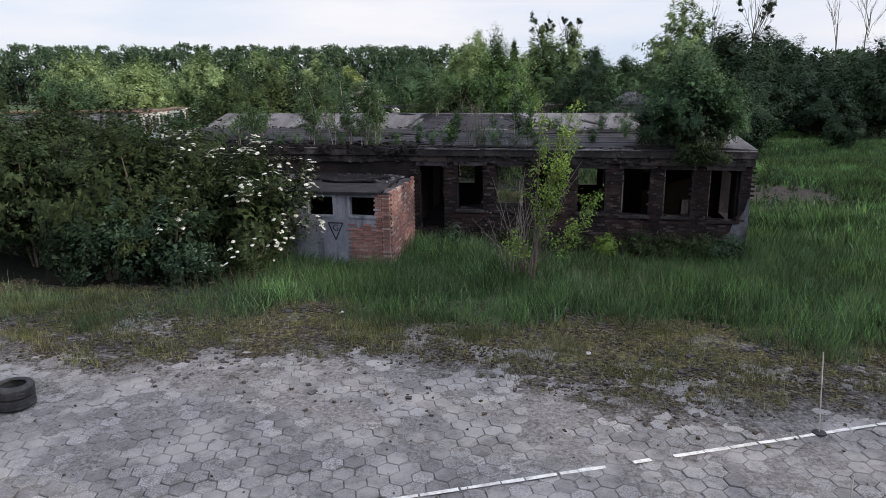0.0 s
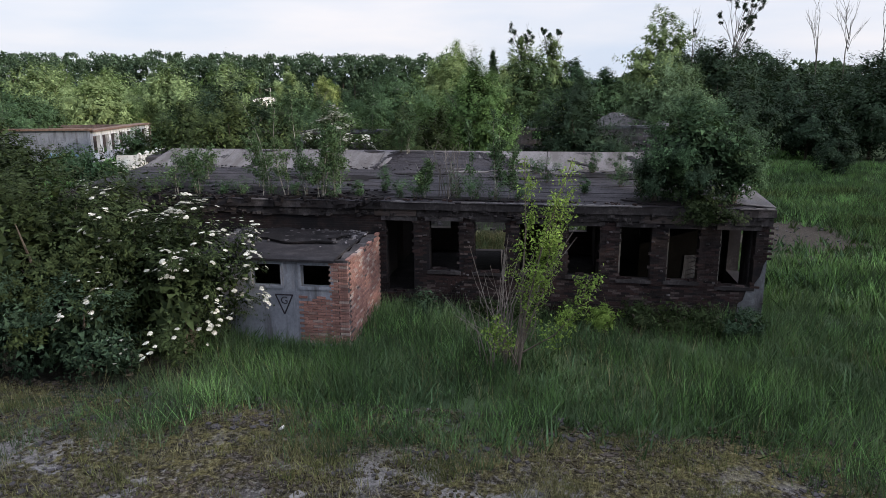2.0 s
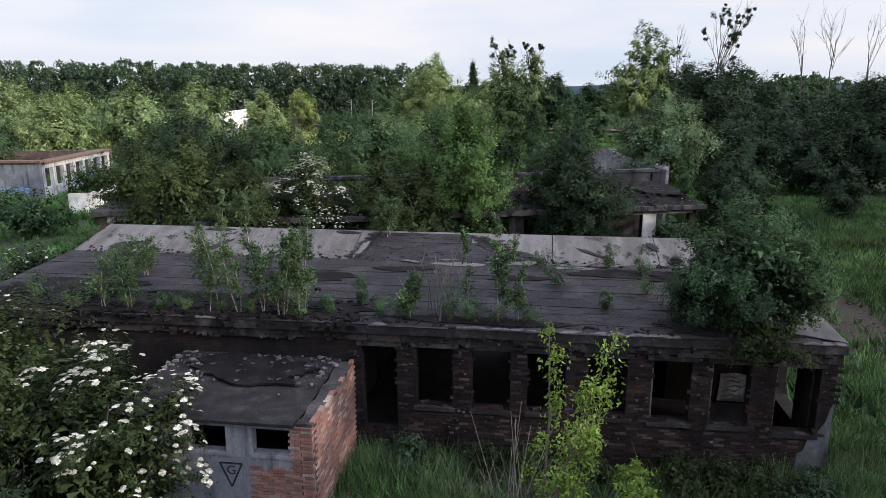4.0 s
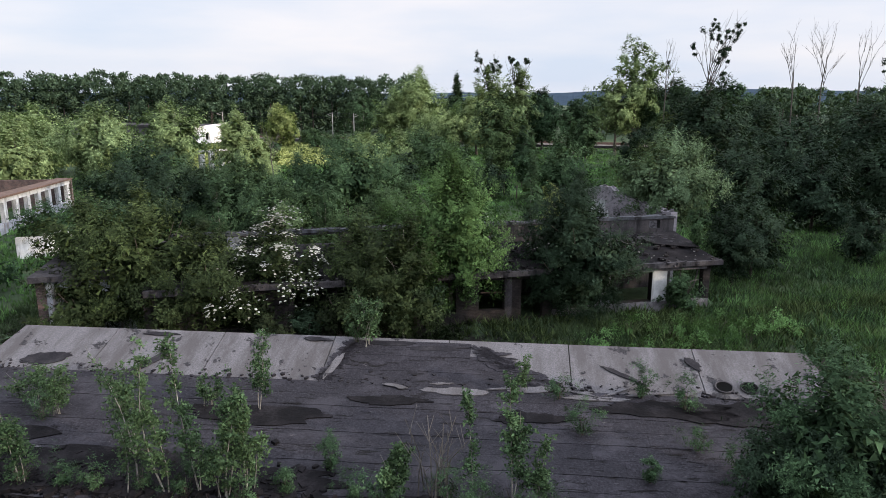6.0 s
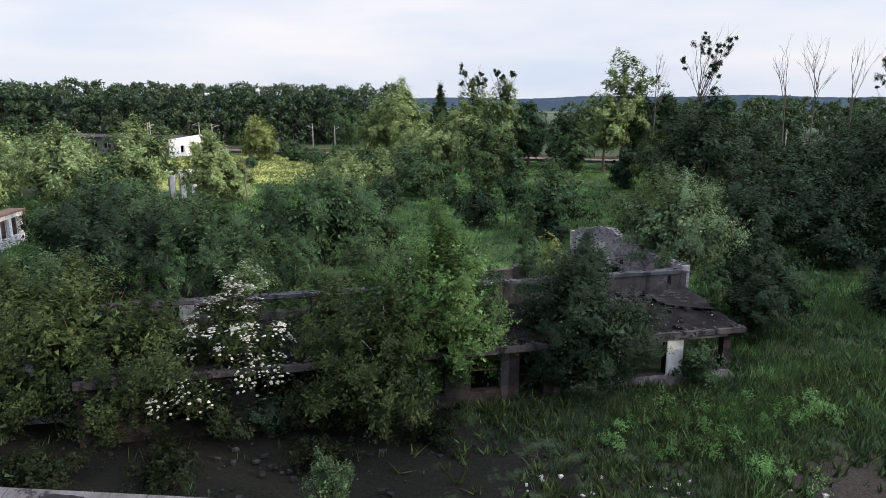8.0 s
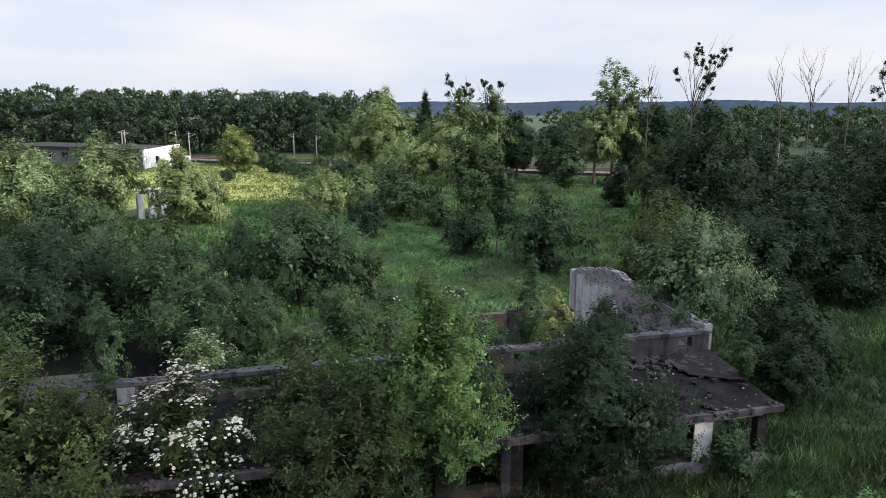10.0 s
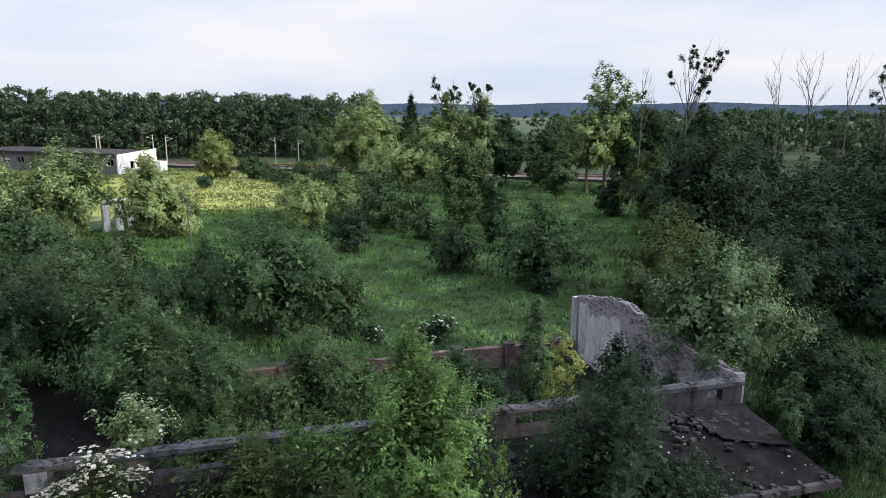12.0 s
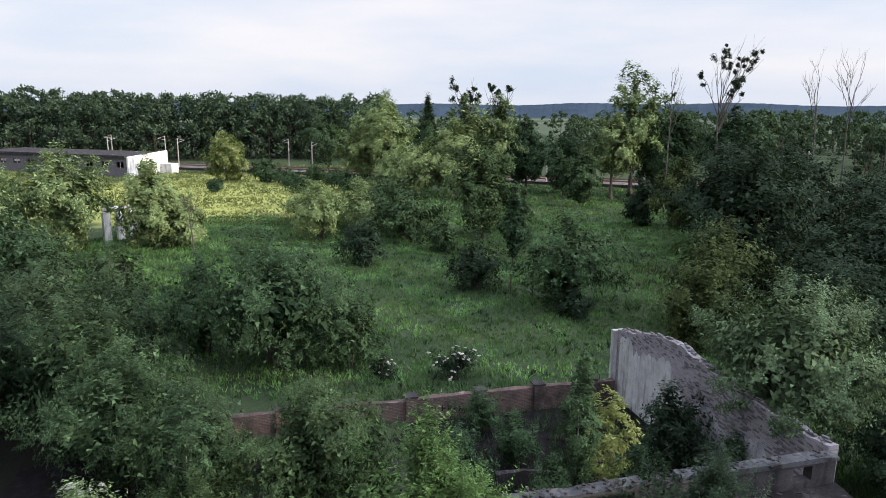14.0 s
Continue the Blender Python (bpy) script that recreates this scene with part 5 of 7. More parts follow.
g.box(0, 0.42, 0, 0.42, -0.1, 2.7)
part("corner_pier", g, M_BRICK_RUIN, wing)
g = Geo()
g.box(0, 0.4, 0.43, 6, -0.1, 2.7)
part("end_wall", g, M_BRICK_Y, wing)
g = Geo()
g.prism([(-0.2, -0.25, 2.7), (7, -0.25, 2.7), (7, 6.2, 2.9), (-0.2, 6.2, 2.9)], (0, 0, 0.28))
part("roof", g, M_CONCRETE, wing)

# ---- shed with pillars ----
left = thing("brick_shed", -43.4, 63.1, 0, 12, "derelict pale-plastered shed with open pillars", "shed")
g = Geo()
wall_run(g, "x", -16, 0, 0, 0.35, -0.1, 3.2, [(-9.5, -8.2, 1.0, 2.2), (-13, -11.8, 1.0, 2.2)])
part("front_wall", g, M_BLUE_PLASTER, left, "blue-grey plastered wall with blue scrawls")
for i in range(7):
    g = Geo()
    g.box(-4.5 + i * 0.5, -4.1 + i * 0.5, -0.012, -0.002, 0.5 + 0.1 * (i % 3), 1.0 + 0.12 * (i % 2))
    part("painted_bar", g, M_SPRAY_BLUE, left)
for i in range(8):
    g = Geo()
    g.box(-0.36, 0, 0.36 + i * 2.0, 0.86 + i * 2.0, 0.9, 2.6)
    part("pillar", g, M_PALE_PLASTER, left, "white plastered pillar")
g = Geo()
g.box(-0.36, 0.02, 0.36, 15, 2.602, 3.0)
part("beam", g, M_PALE_PLASTER, left)
g = Geo()
g.box(-0.36, 0.02, 0.36, 15, -0.1, 0.898)
part("parapet", g, M_PLASTER, left)
g = Geo()
g.box(-16.2, 0.25, -0.25, 0.45, 3.202, 3.4)
part("roof_edge", g, M_RUST, left, "rusty roof edge")
g = Geo()
g.prism([(-1.2, 0.46, 3.02), (0.25, 0.46, 3.02), (0.25, 15.2, 3.02), (-1.2, 15.2, 3.02)], (0, 0, 0.16))
part("roof_edge", g, M_RUST, left, "rusty roof edge")
g = Geo()
wall_run(g, "x", -16, 0, 15.25, 15.6, -0.1, 3.0)
part("rear_wall", g, M_BRICK_RUIN, left)

stub = thing("broken_wall", -33.5, 57.8, 0, 18, "broken stub of a pale plastered wall", "ruin")
g = Geo()
wall_run(g, "x", -3.0, 3.0, 0, 0.4, -0.1, 2.0, [(-0.6, 0.5, 0.8, 1.5)], lambda a: 2.2 - 0.35 * abs(a - 0.8) + 0.2 * math.sin(a * 9), 0.3)
part("wall", g, M_WHITE, stub)
stub = thing("broken_wall", -45.5, 104.5, 0, 60, "row of broken pale wall pillars", "ruin")
for i in range(4):
    g = Geo()
    g.box(i * 1.6, i * 1.6 + 0.8, 0, 0.4, -0.1, 3.4 + 0.2 * (i % 2))
    part("pillar", g, M_WHITE, stub)
g = Geo()
g.box(0, 6.4, 0.02, 0.38, 3.61, 3.9)
part("beam", g, M_WHITE, stub)

# ---- flat-roofed building far off ----
pale = thing("flat_roofed_building", -78.5, 171, 0, -14.5, "long low flat-roofed building with a bright white end wall", "building")
wins = [(-36 + i * 4.1, -34 + i * 4.1, 1.9, 3.1) for i in range(9)]
g = Geo()
wall_run(g, "x", -42, -0.4, 0, 0.4, -0.2, 4.0, wins)
part("front_wall", g, M_GREY_RUBBLE, pale, "grey wall with a row of windows")
g = Geo()
wall_run(g, "y", 0.0, 12.0, -0.398, 0.0, -0.2, 4.1, [(3.6, 4.8, 1.0, 2.6)], lambda a: 4.2 + 0.06 * a, 1.0)
part("end_wall", g, M_WHITE, pale, "bright white end wall")
g = Geo()
wall_run(g, "x", -42, -0.4, 11.6, 12.0, -0.2, 4.0)
part("rear_wall", g, M_CONCRETE, pale)
g = Geo()
g.box(-42.4, -0.42, -0.5, 12.3, 4.05, 4.5)
part("roof", g, M_CONCRETE, pale, "weathered flat roof with weeds")
for a, b, z0, z1 in wins:
    g = Geo()
    g.box(a + 0.95, a + 1.05, 0.1, 0.2, z0 + 0.001, z1 - 0.001)
    part("window_post", g, M_STEEL, pale)
g = Geo()
g.box(0.01, 3.2, 9.2, 11.5, -0.2, 2.2)
part("annex", g, M_WHITE, pale)


# rubble on the hall: along the broken end wall, on the beams, on the low roof
def in_hall(u, v, z):
    c, s = math.cos(radians(18)), math.sin(radians(18))
    return 7.8 + u * c - v * s, 54.6 + u * s + v * c, z


rng = random.Random(51)
joined_bricks("loose_brick", [((0.2 + rng.uniform(-0.14, 0.14), v, gable_top(v) + rng.uniform(-0.02, 0.05)), math.pi / 2 + rng.uniform(-0.5, 0.5)) for v in (rng.uniform(0.5, 14.1) for _ in range(150))], M_GREY_RUBBLE, hall, "loose bricks along the broken top", 52)
rubble("rubble", "crumbled concrete on the ring beam", [(rng.uniform(-28, 0), rng.uniform(-0.12, 0.45), 4.27 + rng.uniform(-0.05, 0.04), rng.uniform(0.03, 0.09)) for _ in range(420)], M_CONCRETE, hall, seed=53)
rubble("rubble", "broken edge of the low roof", [(rng.uniform(-28, 0.1), -4.9 + rng.uniform(-0.03, 0.4), 2.68 + rng.uniform(-0.2, 0.08), rng.uniform(0.03, 0.12)) for _ in range(520)], M_CONCRETE, hall, seed=54)
rubble("rubble", "broken bricks and slabs on the low roof", [(*in_hall(u, v, 2.72 + (v + 4.8) * 0.1), s) for u, v, s in ((rng.uniform(-26, -0.2), rng.uniform(-4.5, -0.2), rng.choice((0.03, 0.04, 0.06, 0.1, 0.16))) for _ in range(520))], M_DARK_CONCRETE, seed=55)
rubble("rubble", "pale crumbs on the low roof", [(*in_hall(u, v, 2.72 + (v + 4.8) * 0.1), s) for u, v, s in ((rng.uniform(-26, -0.2), rng.uniform(-4.5, -0.2), rng.choice((0.02, 0.03, 0.05, 0.07))) for _ in range(160))], M_STONE, seed=56)
rubble("rubble", "dark rubble between the two buildings", [(rng.uniform(-24, 8), rng.uniform(33, 43), 0.03, rng.choice((0.03, 0.05, 0.08, 0.15))) for _ in range(500)], M_DARK_CONCRETE, seed=57)
rubble("rubble", "pale stones beside the gravel patch", [(rng.gauss(9, 4), rng.gauss(38, 2.5), 0.02, rng.choice((0.03, 0.05, 0.08))) for _ in range(260)], M_CONCRETE, seed=58)

rubble("felt_scraps", "torn scraps of felt along the fold of the roof", [(x, y, roof_z(y) + 0.014, s) for x, y, s in ((rng.uniform(AX0 + 0.3, AX1 - 0.4), AYK + rng.gauss(0.05, 0.14), rng.choice((0.02, 0.03, 0.045, 0.07))) for _ in range(420))], M_PATCH, seed=59)
rubble("rubble", "heap of crumbled brick against the clerestory wall", [(*in_hall(u, v, 2.78 + (v + 4.8) * 0.1), s) for u, v, s in ((rng.uniform(-6, -0.1), -0.1 - abs(rng.gauss(0, 0.7)), rng.choice((0.04, 0.06, 0.1, 0.15))) for _ in range(260))], M_CONCRETE, seed=64)
# broken edges of the openings, and flakes of plaster left on the front
jamb = []
for x0, x1, z0, z1 in HOLES:
    for x in (x0, x1):
        jamb += [((x + (0.1 if x == x1 else -0.1) + rng.uniform(-0.05, 0.05), AY0 + rng.uniform(0.03, 0.14), rng.uniform(z0, z1)), rng.uniform(-0.12, 0.12)) for _ in range(9)]
    jamb += [((rng.uniform(x0, x1), AY0 + rng.uniform(0.02, 0.2), z0 + rng.uniform(0.0, 0.07)), rng.uniform(-0.6, 0.6)) for _ in range(5)]
joined_bricks("broken_brick", jamb, M_BRICK_SOOT_SHADE, front, "broken brick ends round the openings", 65)
rubble("flakes", "flakes of pale plaster on the sooty front", [(x, AY0 - 0.004, z, s) for x, z, s in ((rng.uniform(-5.1, AX1), rng.uniform(0.4, 3.2), rng.choice((0.015, 0.02, 0.03, 0.06))) for _ in range(420)) if not any(h[0] - 0.05 < x < h[1] + 0.05 and h[2] - 0.05 < z < h[3] + 0.05 for h in HOLES)], M_CONCRETE, front, seed=66)
rubble("debris", "crumbled plaster and brick on the lean-to roof", [(rng.uniform(NX0, NX1 - 0.3), AY0 - abs(rng.gauss(0, 0.8)), 2.5 + rng.uniform(-0.02, 0.03), rng.choice((0.015, 0.02, 0.03, 0.05, 0.09))) for _ in range(260)], M_GREY_RUBBLE, annex, seed=67)
joined_bricks("rough_brick", [((0.036 + rng.uniform(-0.012, 0.01), v, z), math.pi / 2 + rng.uniform(-0.15, 0.15)) for v, z in ((rng.uniform(0.5, 13.9), rng.uniform(0.8, 4.6)) for _ in range(900)) if z < gable_top(v) - 0.05 and (z > gable_top(v) - 0.9 or v < 8.0)], M_GREY_RUBBLE, hall, "rough bricks standing out of the end wall", 68)


# ---- railway beyond the meadow ----
RA, RB = Vector((-160.0, 215.0, 0)), Vector((200.0, 128.0, 0))
rail_way = (RB - RA).normalized()
rail_side = Vector((-rail_way.y, rail_way.x, 0))
track = thing("railway", 0, 0, 0, 0, "double railway track on a low ballast bank", "railway")


def band(w0, w1, z0, z1, off=0.0):
    g = Geo()
    a, b = RA + rail_side * off, RB + rail_side * off
    n = rail_side
    for p in (a, b):
        g.v += [tuple(p - n * w0 + Vector((0, 0, z0))), tuple(p - n * w1 + Vector((0, 0, z1))), tuple(p + n * w1 + Vector((0, 0, z1))), tuple(p + n * w0 + Vector((0, 0, z0)))]
    g.f = [(0, 1, 5, 4), (1, 2, 6, 5), (2, 3, 7, 6), (0, 3, 2, 1), (4, 5, 6, 7), (3, 0, 4, 7)]
    return g


part("ballast", band(5.2, 3.9, -0.1, 0.7), M_BALLAST, track)
for off in (-2.7, -1.3, 1.3, 2.7):
    part("rail", band(0.07, 0.04, 0.7, 0.88, off), M_RUST, track)
part("low_fence", band(0.08, 0.08, 0.2, 0.75, -7.5), M_CONCRETE, track, "low concrete kerb along the line")


def catenary_pole(f, side, tall=7.2):
    p = RA.lerp(RB, f) + rail_side * side
    ob = thing("catenary_pole", p.x, p.y, 0, math.degrees(math.atan2(rail_way.y, rail_way.x)), "grey railway catenary pole with a bracket arm", "pole", "poles along the railway")
    g = Geo()
    g.tube([(0, 0, -0.2), (0, 0, tall)], [0.16, 0.11], 6)
    part("post", g, M_STEEL, ob)
    s = -1 if side > 0 else 1
    g = Geo()
    g.tube([(0, 0, tall - 1.0), (0, s * 2.6, tall - 0.5)], [0.05, 0.04], 5)
    part("arm", g, M_STEEL, ob)
    g = Geo()
    g.tube([(0, 0, tall - 0.1), (0, s * 2.6, tall - 0.5)], [0.03, 0.03], 5)
    part("stay", g, M_STEEL, ob)


for f in (0.16, 0.205, 0.25, 0.30, 0.36, 0.44, 0.52, 0.60, 0.68, 0.77):
    catenary_pole(f, 4.6)
for f in (0.18, 0.235, 0.33, 0.47):
    catenary_pole(f, -4.6)
for off, z in ((-2.0, 6.1), (2.0, 6.1), (-2.0, 7.0), (2.0, 7.0)):
    part("contact_wire", band(0.02, 0.02, z, z + 0.03, off), M_RUBBER, track)

# ---- distant houses ----
rng = random.Random(77)
for i in range(9):
    x, y = rng.uniform(170, 420), rng.uniform(900, 1300)
    house = thing("house", x, y, 0, rng.uniform(0, 90), "small distant house with a pitched roof", "house", "houses on the horizon")
    g = Geo()
    g.box(-6, 6, -4.5, 4.5, -0.5, 5.2)
    part("wall", g, M_WHITE, house)
    g = Geo()
    g.v = [(-6.4, -5, 5.2), (6.4, -5, 5.2), (6.4, 5, 5.2), (-6.4, 5, 5.2), (-6.4, 0, 9), (6.4, 0, 9)]
    g.f = [(0, 1, 5, 4), (2, 3, 4, 5), (0, 4, 3), (1, 2, 5), (3, 2, 1, 0)]
    part("roof", g, M_RUST, house)

# ---- plants ----


def blossoms(ob, seed, wide, tall, low, count, size=0.19, lobes=0.48):
    """Flat white umbels over the outside of an elder."""
    _, m, mid, big, away, _ = puffs(np.random.default_rng(seed), wide, tall, low, "round", 1.25, 0.48, True)
    rng = np.random.default_rng(seed + 5)
    fit = np.flatnonzero(mid[:, 2] > tall * 0.24)
    i = rng.choice(fit, count)
    out = unit(away[i] * 0.8 + np.array([0, 0, 0.5]) + rng.normal(size=(count, 3)) * 0.45)
    c = mid[i] + out * np.array([1, 1, 0.85]) * (big[i] * rng.uniform(0.98, 1.12, count))[:, None]
    nrm = unit(out * 0.5 + np.array([0, 0, 0.9]) + rng.normal(size=(count, 3)) * 0.2)
    u = unit(np.cross(nrm, np.array([0.3, 0.8, 0.1])))
    w = np.cross(nrm, u)
    quads = []
    sz = size * rng.uniform(0.6, 1.2, count)
    for k in range(7):
        a = 2 * math.pi * k / 7 + rng.uniform(0, 0.6)
        d = u * math.cos(a) + w * math.sin(a)
        e = u * math.cos(a + 0.55) + w * math.sin(a + 0.55)
        f = u * math.cos(a - 0.55) + w * math.sin(a - 0.55)
        h = sz[:, None] * 0.5
        quads.append(np.stack([c + nrm * h * 0.25, c + f * h * 0.75 + nrm * h * 0.12, c + d * h * (0.9 + 0.25 * rng.random((count, 1))), c + e * h * 0.75 + nrm * h * 0.12], 1).reshape(-1, 3))
    part("blossom", quads_mesh("blossom", np.concatenate(quads)), L_BLOSSOM, ob, "flat white elder flower heads", "stuff")


def elder(x, y, tall, wide, leaf, count, size=0.19, z=0.0, label="elder bush covered with flat white flower heads", mat=None):
    seed = int(abs(x * 37 + y * 101) * 10) % 9973
    ob = plant("bush", x, y, tall, wide, leaf, z, seed, label, "elder_bush", "", mat)
    blossoms(ob, seed, wide, tall, tall * 0.03, count, size)
    return ob


def twigs(g, base, way, length, thick, rng, depth, spread=0.6):
    """Bare forking branches."""
    tip = base + way * length
    mid = base.lerp(tip, 0.5) + Vector((rng.uniform(-1, 1), rng.uniform(-1, 1), rng.uniform(-0.3, 0.6))) * length * 0.06
    g.tube([base, mid, tip], [thick, thick * 0.75, thick * 0.45], 5 if thick > 0.03 else 4)
    ends = [tip]
    if depth:
        for i in range(rng.randint(2, 3)):
            f = rng.uniform(0.45, 1.0)
            b = base.lerp(tip, f)
            w = (way + Vector((rng.uniform(-1, 1), rng.uniform(-1, 1), rng.uniform(-0.1, 0.7))) * spread).normalized()
            ends += twigs(g, b, w, length * rng.uniform(0.4, 0.62), max(0.012, thick * 0.5), rng, depth - 1, spread)
    return ends


def dead_tree(x, y, tall, seed, forks=4, balls=0, label="tall bare dead tree with broken limbs", spread=0.5, thick=0.13):
    rng = random.Random(seed)
    ob = thing("dead_tree", x, y, 0, seed * 31 % 360, label, "tree")
    g = Geo()
    stem = [Vector((0, 0, -0.2)), Vector((rng.uniform(-0.2, 0.2), 0, tall * 0.3)), Vector((rng.uniform(-0.4, 0.4), rng.uniform(-0.3, 0.3), tall * 0.6)), Vector((rng.uniform(-0.5, 0.5), 0, tall * 0.8))]
    g.tube(stem, [thick * 1.3, thick, thick * 0.7, thick * 0.4], 6)
    ends = twigs(g, stem[3], Vector((rng.uniform(-0.2, 0.2), rng.uniform(-0.2, 0.2), 1)).normalized(), tall * 0.2, thick * 0.4, rng, 2, 0.45)
    for i in range(forks):
        f = rng.uniform(0.35, 0.98)
        b = stem[1].lerp(stem[3], f)
        a = rng.uniform(0, 6.283)
        ends += twigs(g, b, Vector((math.cos(a) * spread, math.sin(a) * spread, 1)).normalized(), tall * rng.uniform(0.18, 0.36), thick * 0.45, rng, 2, 0.5)
    part("trunk", g, M_DEADWOOD, ob)
    r2 = np.random.default_rng(seed)
    for i in range(balls):
        e = rng.choice(ends)
        rad = rng.choice((0.16, 0.22, 0.3, 0.42))
        n = 150
        d = unit(r2.normal(size=(n, 3)))
        p = np.array(e)[None] + r2.normal(size=(3, 3))[r2.integers(0, 3, n)] * rad * 0.6 + d * (rad * r2.uniform(0.1, 1.3, n))[:, None]
        part("mistletoe", quads_mesh("mistletoe", leaf_corners(r2, p, d, 0.3, 0.45, 0.0), 3), L_DARK, ob, "dark ball of mistletoe", "stuff")
    return ob


def ivy_top(ob, tall, seed, balls=10):
    """Dead crown with mistletoe above the green of a tree."""
    rng = random.Random(seed)
    g = Geo()
    ends = []
    for i in range(4):
        a = rng.uniform(0, 6.283)
        ends += twigs(g, Vector((0, 0, tall * 0.6)), Vector((math.cos(a) * 0.3, math.sin(a) * 0.3, 1)).normalized(), tall * 0.26, 0.1, rng, 2, 0.4)
    part("dead_limb", g, M_DEADWOOD, ob)
    r2 = np.random.default_rng(seed)
    for i in range(balls):
        e = rng.choice(ends)
        n = 150
        d = unit(r2.normal(size=(n, 3)))
        rad = rng.choice((0.16, 0.24, 0.34))
        p = np.array(e)[None] + r2.normal(size=(3, 3))[r2.integers(0, 3, n)] * rad * 0.6 + d * (rad * r2.uniform(0.1, 1.3, n))[:, None]
        part("mistletoe", quads_mesh("mistletoe", leaf_corners(r2, p, d, 0.34, 0.45, 0.0), 3), L_DARK, ob, "dark ball of mistletoe", "stuff")


# before and beside the front building
THICKET = "dense dark thicket of leafy bushes"
for x, y, tall, wide, leaf in ((-12.9, 20.2, 4.9, 5.6, 0.14), (-16.8, 20.0, 4.9, 5.2, 0.15), (-13.2, 19.0, 3.0, 3.6, 0.14), (-11.0, 18.9, 2.5, 3.0, 0.13), (-19.8, 21.0, 5.6, 6.0, 0.17), (-16.2, 23.2, 5.2, 5.6, 0.16), (-22.4, 19.2, 4.6, 5.6, 0.17), (-23.5, 25.5, 6.0, 7.0, 0.2), (-28.5, 30.0, 5.6, 6.0, 0.2), (-30.3, 38.0, 5.6, 5.0, 0.2)):
    plant("bush", x, y, tall, wide, leaf, label=THICKET, mat=L_THICKET if tall > 4.5 else L_DARK, low=0.05)
elder(-9.3, 20.6, 4.1, 4.0, 0.11, 420, 0.155, mat=L_THICKET)
elder(-11.4, 21.6, 4.8, 3.6, 0.12, 150, 0.155, mat=L_THICKET)
elder(-9.9, 19.0, 0.9, 0.9, 0.1, 22, 0.12, label="low elder shoot with white flowers")
elder(-22.5, 36.0, 2.6, 3.0, 0.18, 40, 0.16)
plant("bush", -19.5, 30.5, 2.6, 4.0, 0.18, label="low green scrub beside the building")
plant("bush", -20.0, 35.0, 2.2, 5.0, 0.18, label="low green scrub beside the building")
plant("bush", 1.9, 23.9, 0.8, 0.9, 0.1, label="low leafy weed before the brick wall", mat=L_BRIGHT)
plant("bush", 5.6, 23.7, 0.9, 1.6, 0.1, label="low leafy weed before the brick wall")
plant("bush", -3.4, 24.3, 0.8, 1.4, 0.1, label="low leafy weed before the brick wall")
for x, tall, wide in ((3.9, 0.7, 1.5), (2.9, 0.8, 1.3), (0.9, 0.7, 1.2), (-0.4, 0.8, 1.3), (4.8, 0.7, 1.4), (-1.6, 0.7, 1.2), (6.0, 0.6, 1.0)):
    plant("bush", x, 24.3, tall, wide, 0.1, label="low leafy weed before the brick wall", mat=L_THICKET)


def sapling(x, y, seed):
    """A young tree with fresh leaves hanging along its thin branches."""
    rng = random.Random(seed)
    r2 = np.random.default_rng(seed)
    ob = thing("sapling", x, y, 0, 0, "young maple sapling with fresh yellow-green leaves", "tree")
    g = Geo()
    corners = []
    lines = [[Vector((0, 0, -0.1)), Vector((0.15, 0.0, 1.7)), Vector((0.55, -0.1, 3.6)), Vector((1.12, -0.12, 5.4))],
             [Vector((0.05, 0, 0.4)), Vector((0.05, 0.1, 1.9)), Vector((0.12, 0.2, 3.7)), Vector((0.06, 0.25, 5.35))],
             [Vector((0.12, 0.0, 1.2)), Vector((0.55, -0.1, 2.3)), Vector((0.72, 0.0, 3.6)), Vector((0.8, 0.0, 4.6))],
             [Vector((0.1, 0.0, 0.8)), Vector((0.85, -0.3, 1.4)), Vector((1.3, -0.4, 2.0)), Vector((1.58, -0.45, 2.85))],
             [Vector((0.1, 0.0, 1.0)), Vector((0.4, 0.15, 1.9)), Vector((0.6, 0.2, 2.9)), Vector((0.7, 0.2, 3.7))],
             [Vector((0.0, 0.0, 0.5)), Vector((-0.2, -0.1, 0.95)), Vector((-0.32, -0.15, 1.25)), Vector((-0.4, -0.15, 1.6))]]
    for i, ln in enumerate(lines):
        t0 = 0.032 if i < 2 else 0.02
        g.tube(ln, [t0, t0 * 0.8, t0 * 0.55, t0 * 0.25], 5)
        for k in range(15 if i != 5 else 7):
            f = (0.30 if i < 4 else 0.55) + (0.7 if i < 4 else 0.45) * (k + rng.random()) / (15 if i != 5 else 7)
            q = f * 3
            j = min(2, int(q))
            c = ln[j].lerp(ln[j + 1], q - j) + Vector((rng.gauss(0, 0.14), rng.gauss(0, 0.14), rng.gauss(0, 0.08)))
            n = 52
            p = np.array(c)[None] + r2.normal(size=(n, 3)) * np.array([0.085, 0.085, 0.11])
            d = unit(r2.normal(size=(n, 3)) * 0.6 + np.array([0, 0, -0.8]))
            corners.append(leaf_corners(r2, p, d, 0.085, 0.55, -0.4))
    part("trunk", g, M_BARK, ob)
    part("crown", quads_mesh("crown", np.concatenate(corners), 3), L_BRIGHT, ob)


sapling(-0.35, 19.95, 4)


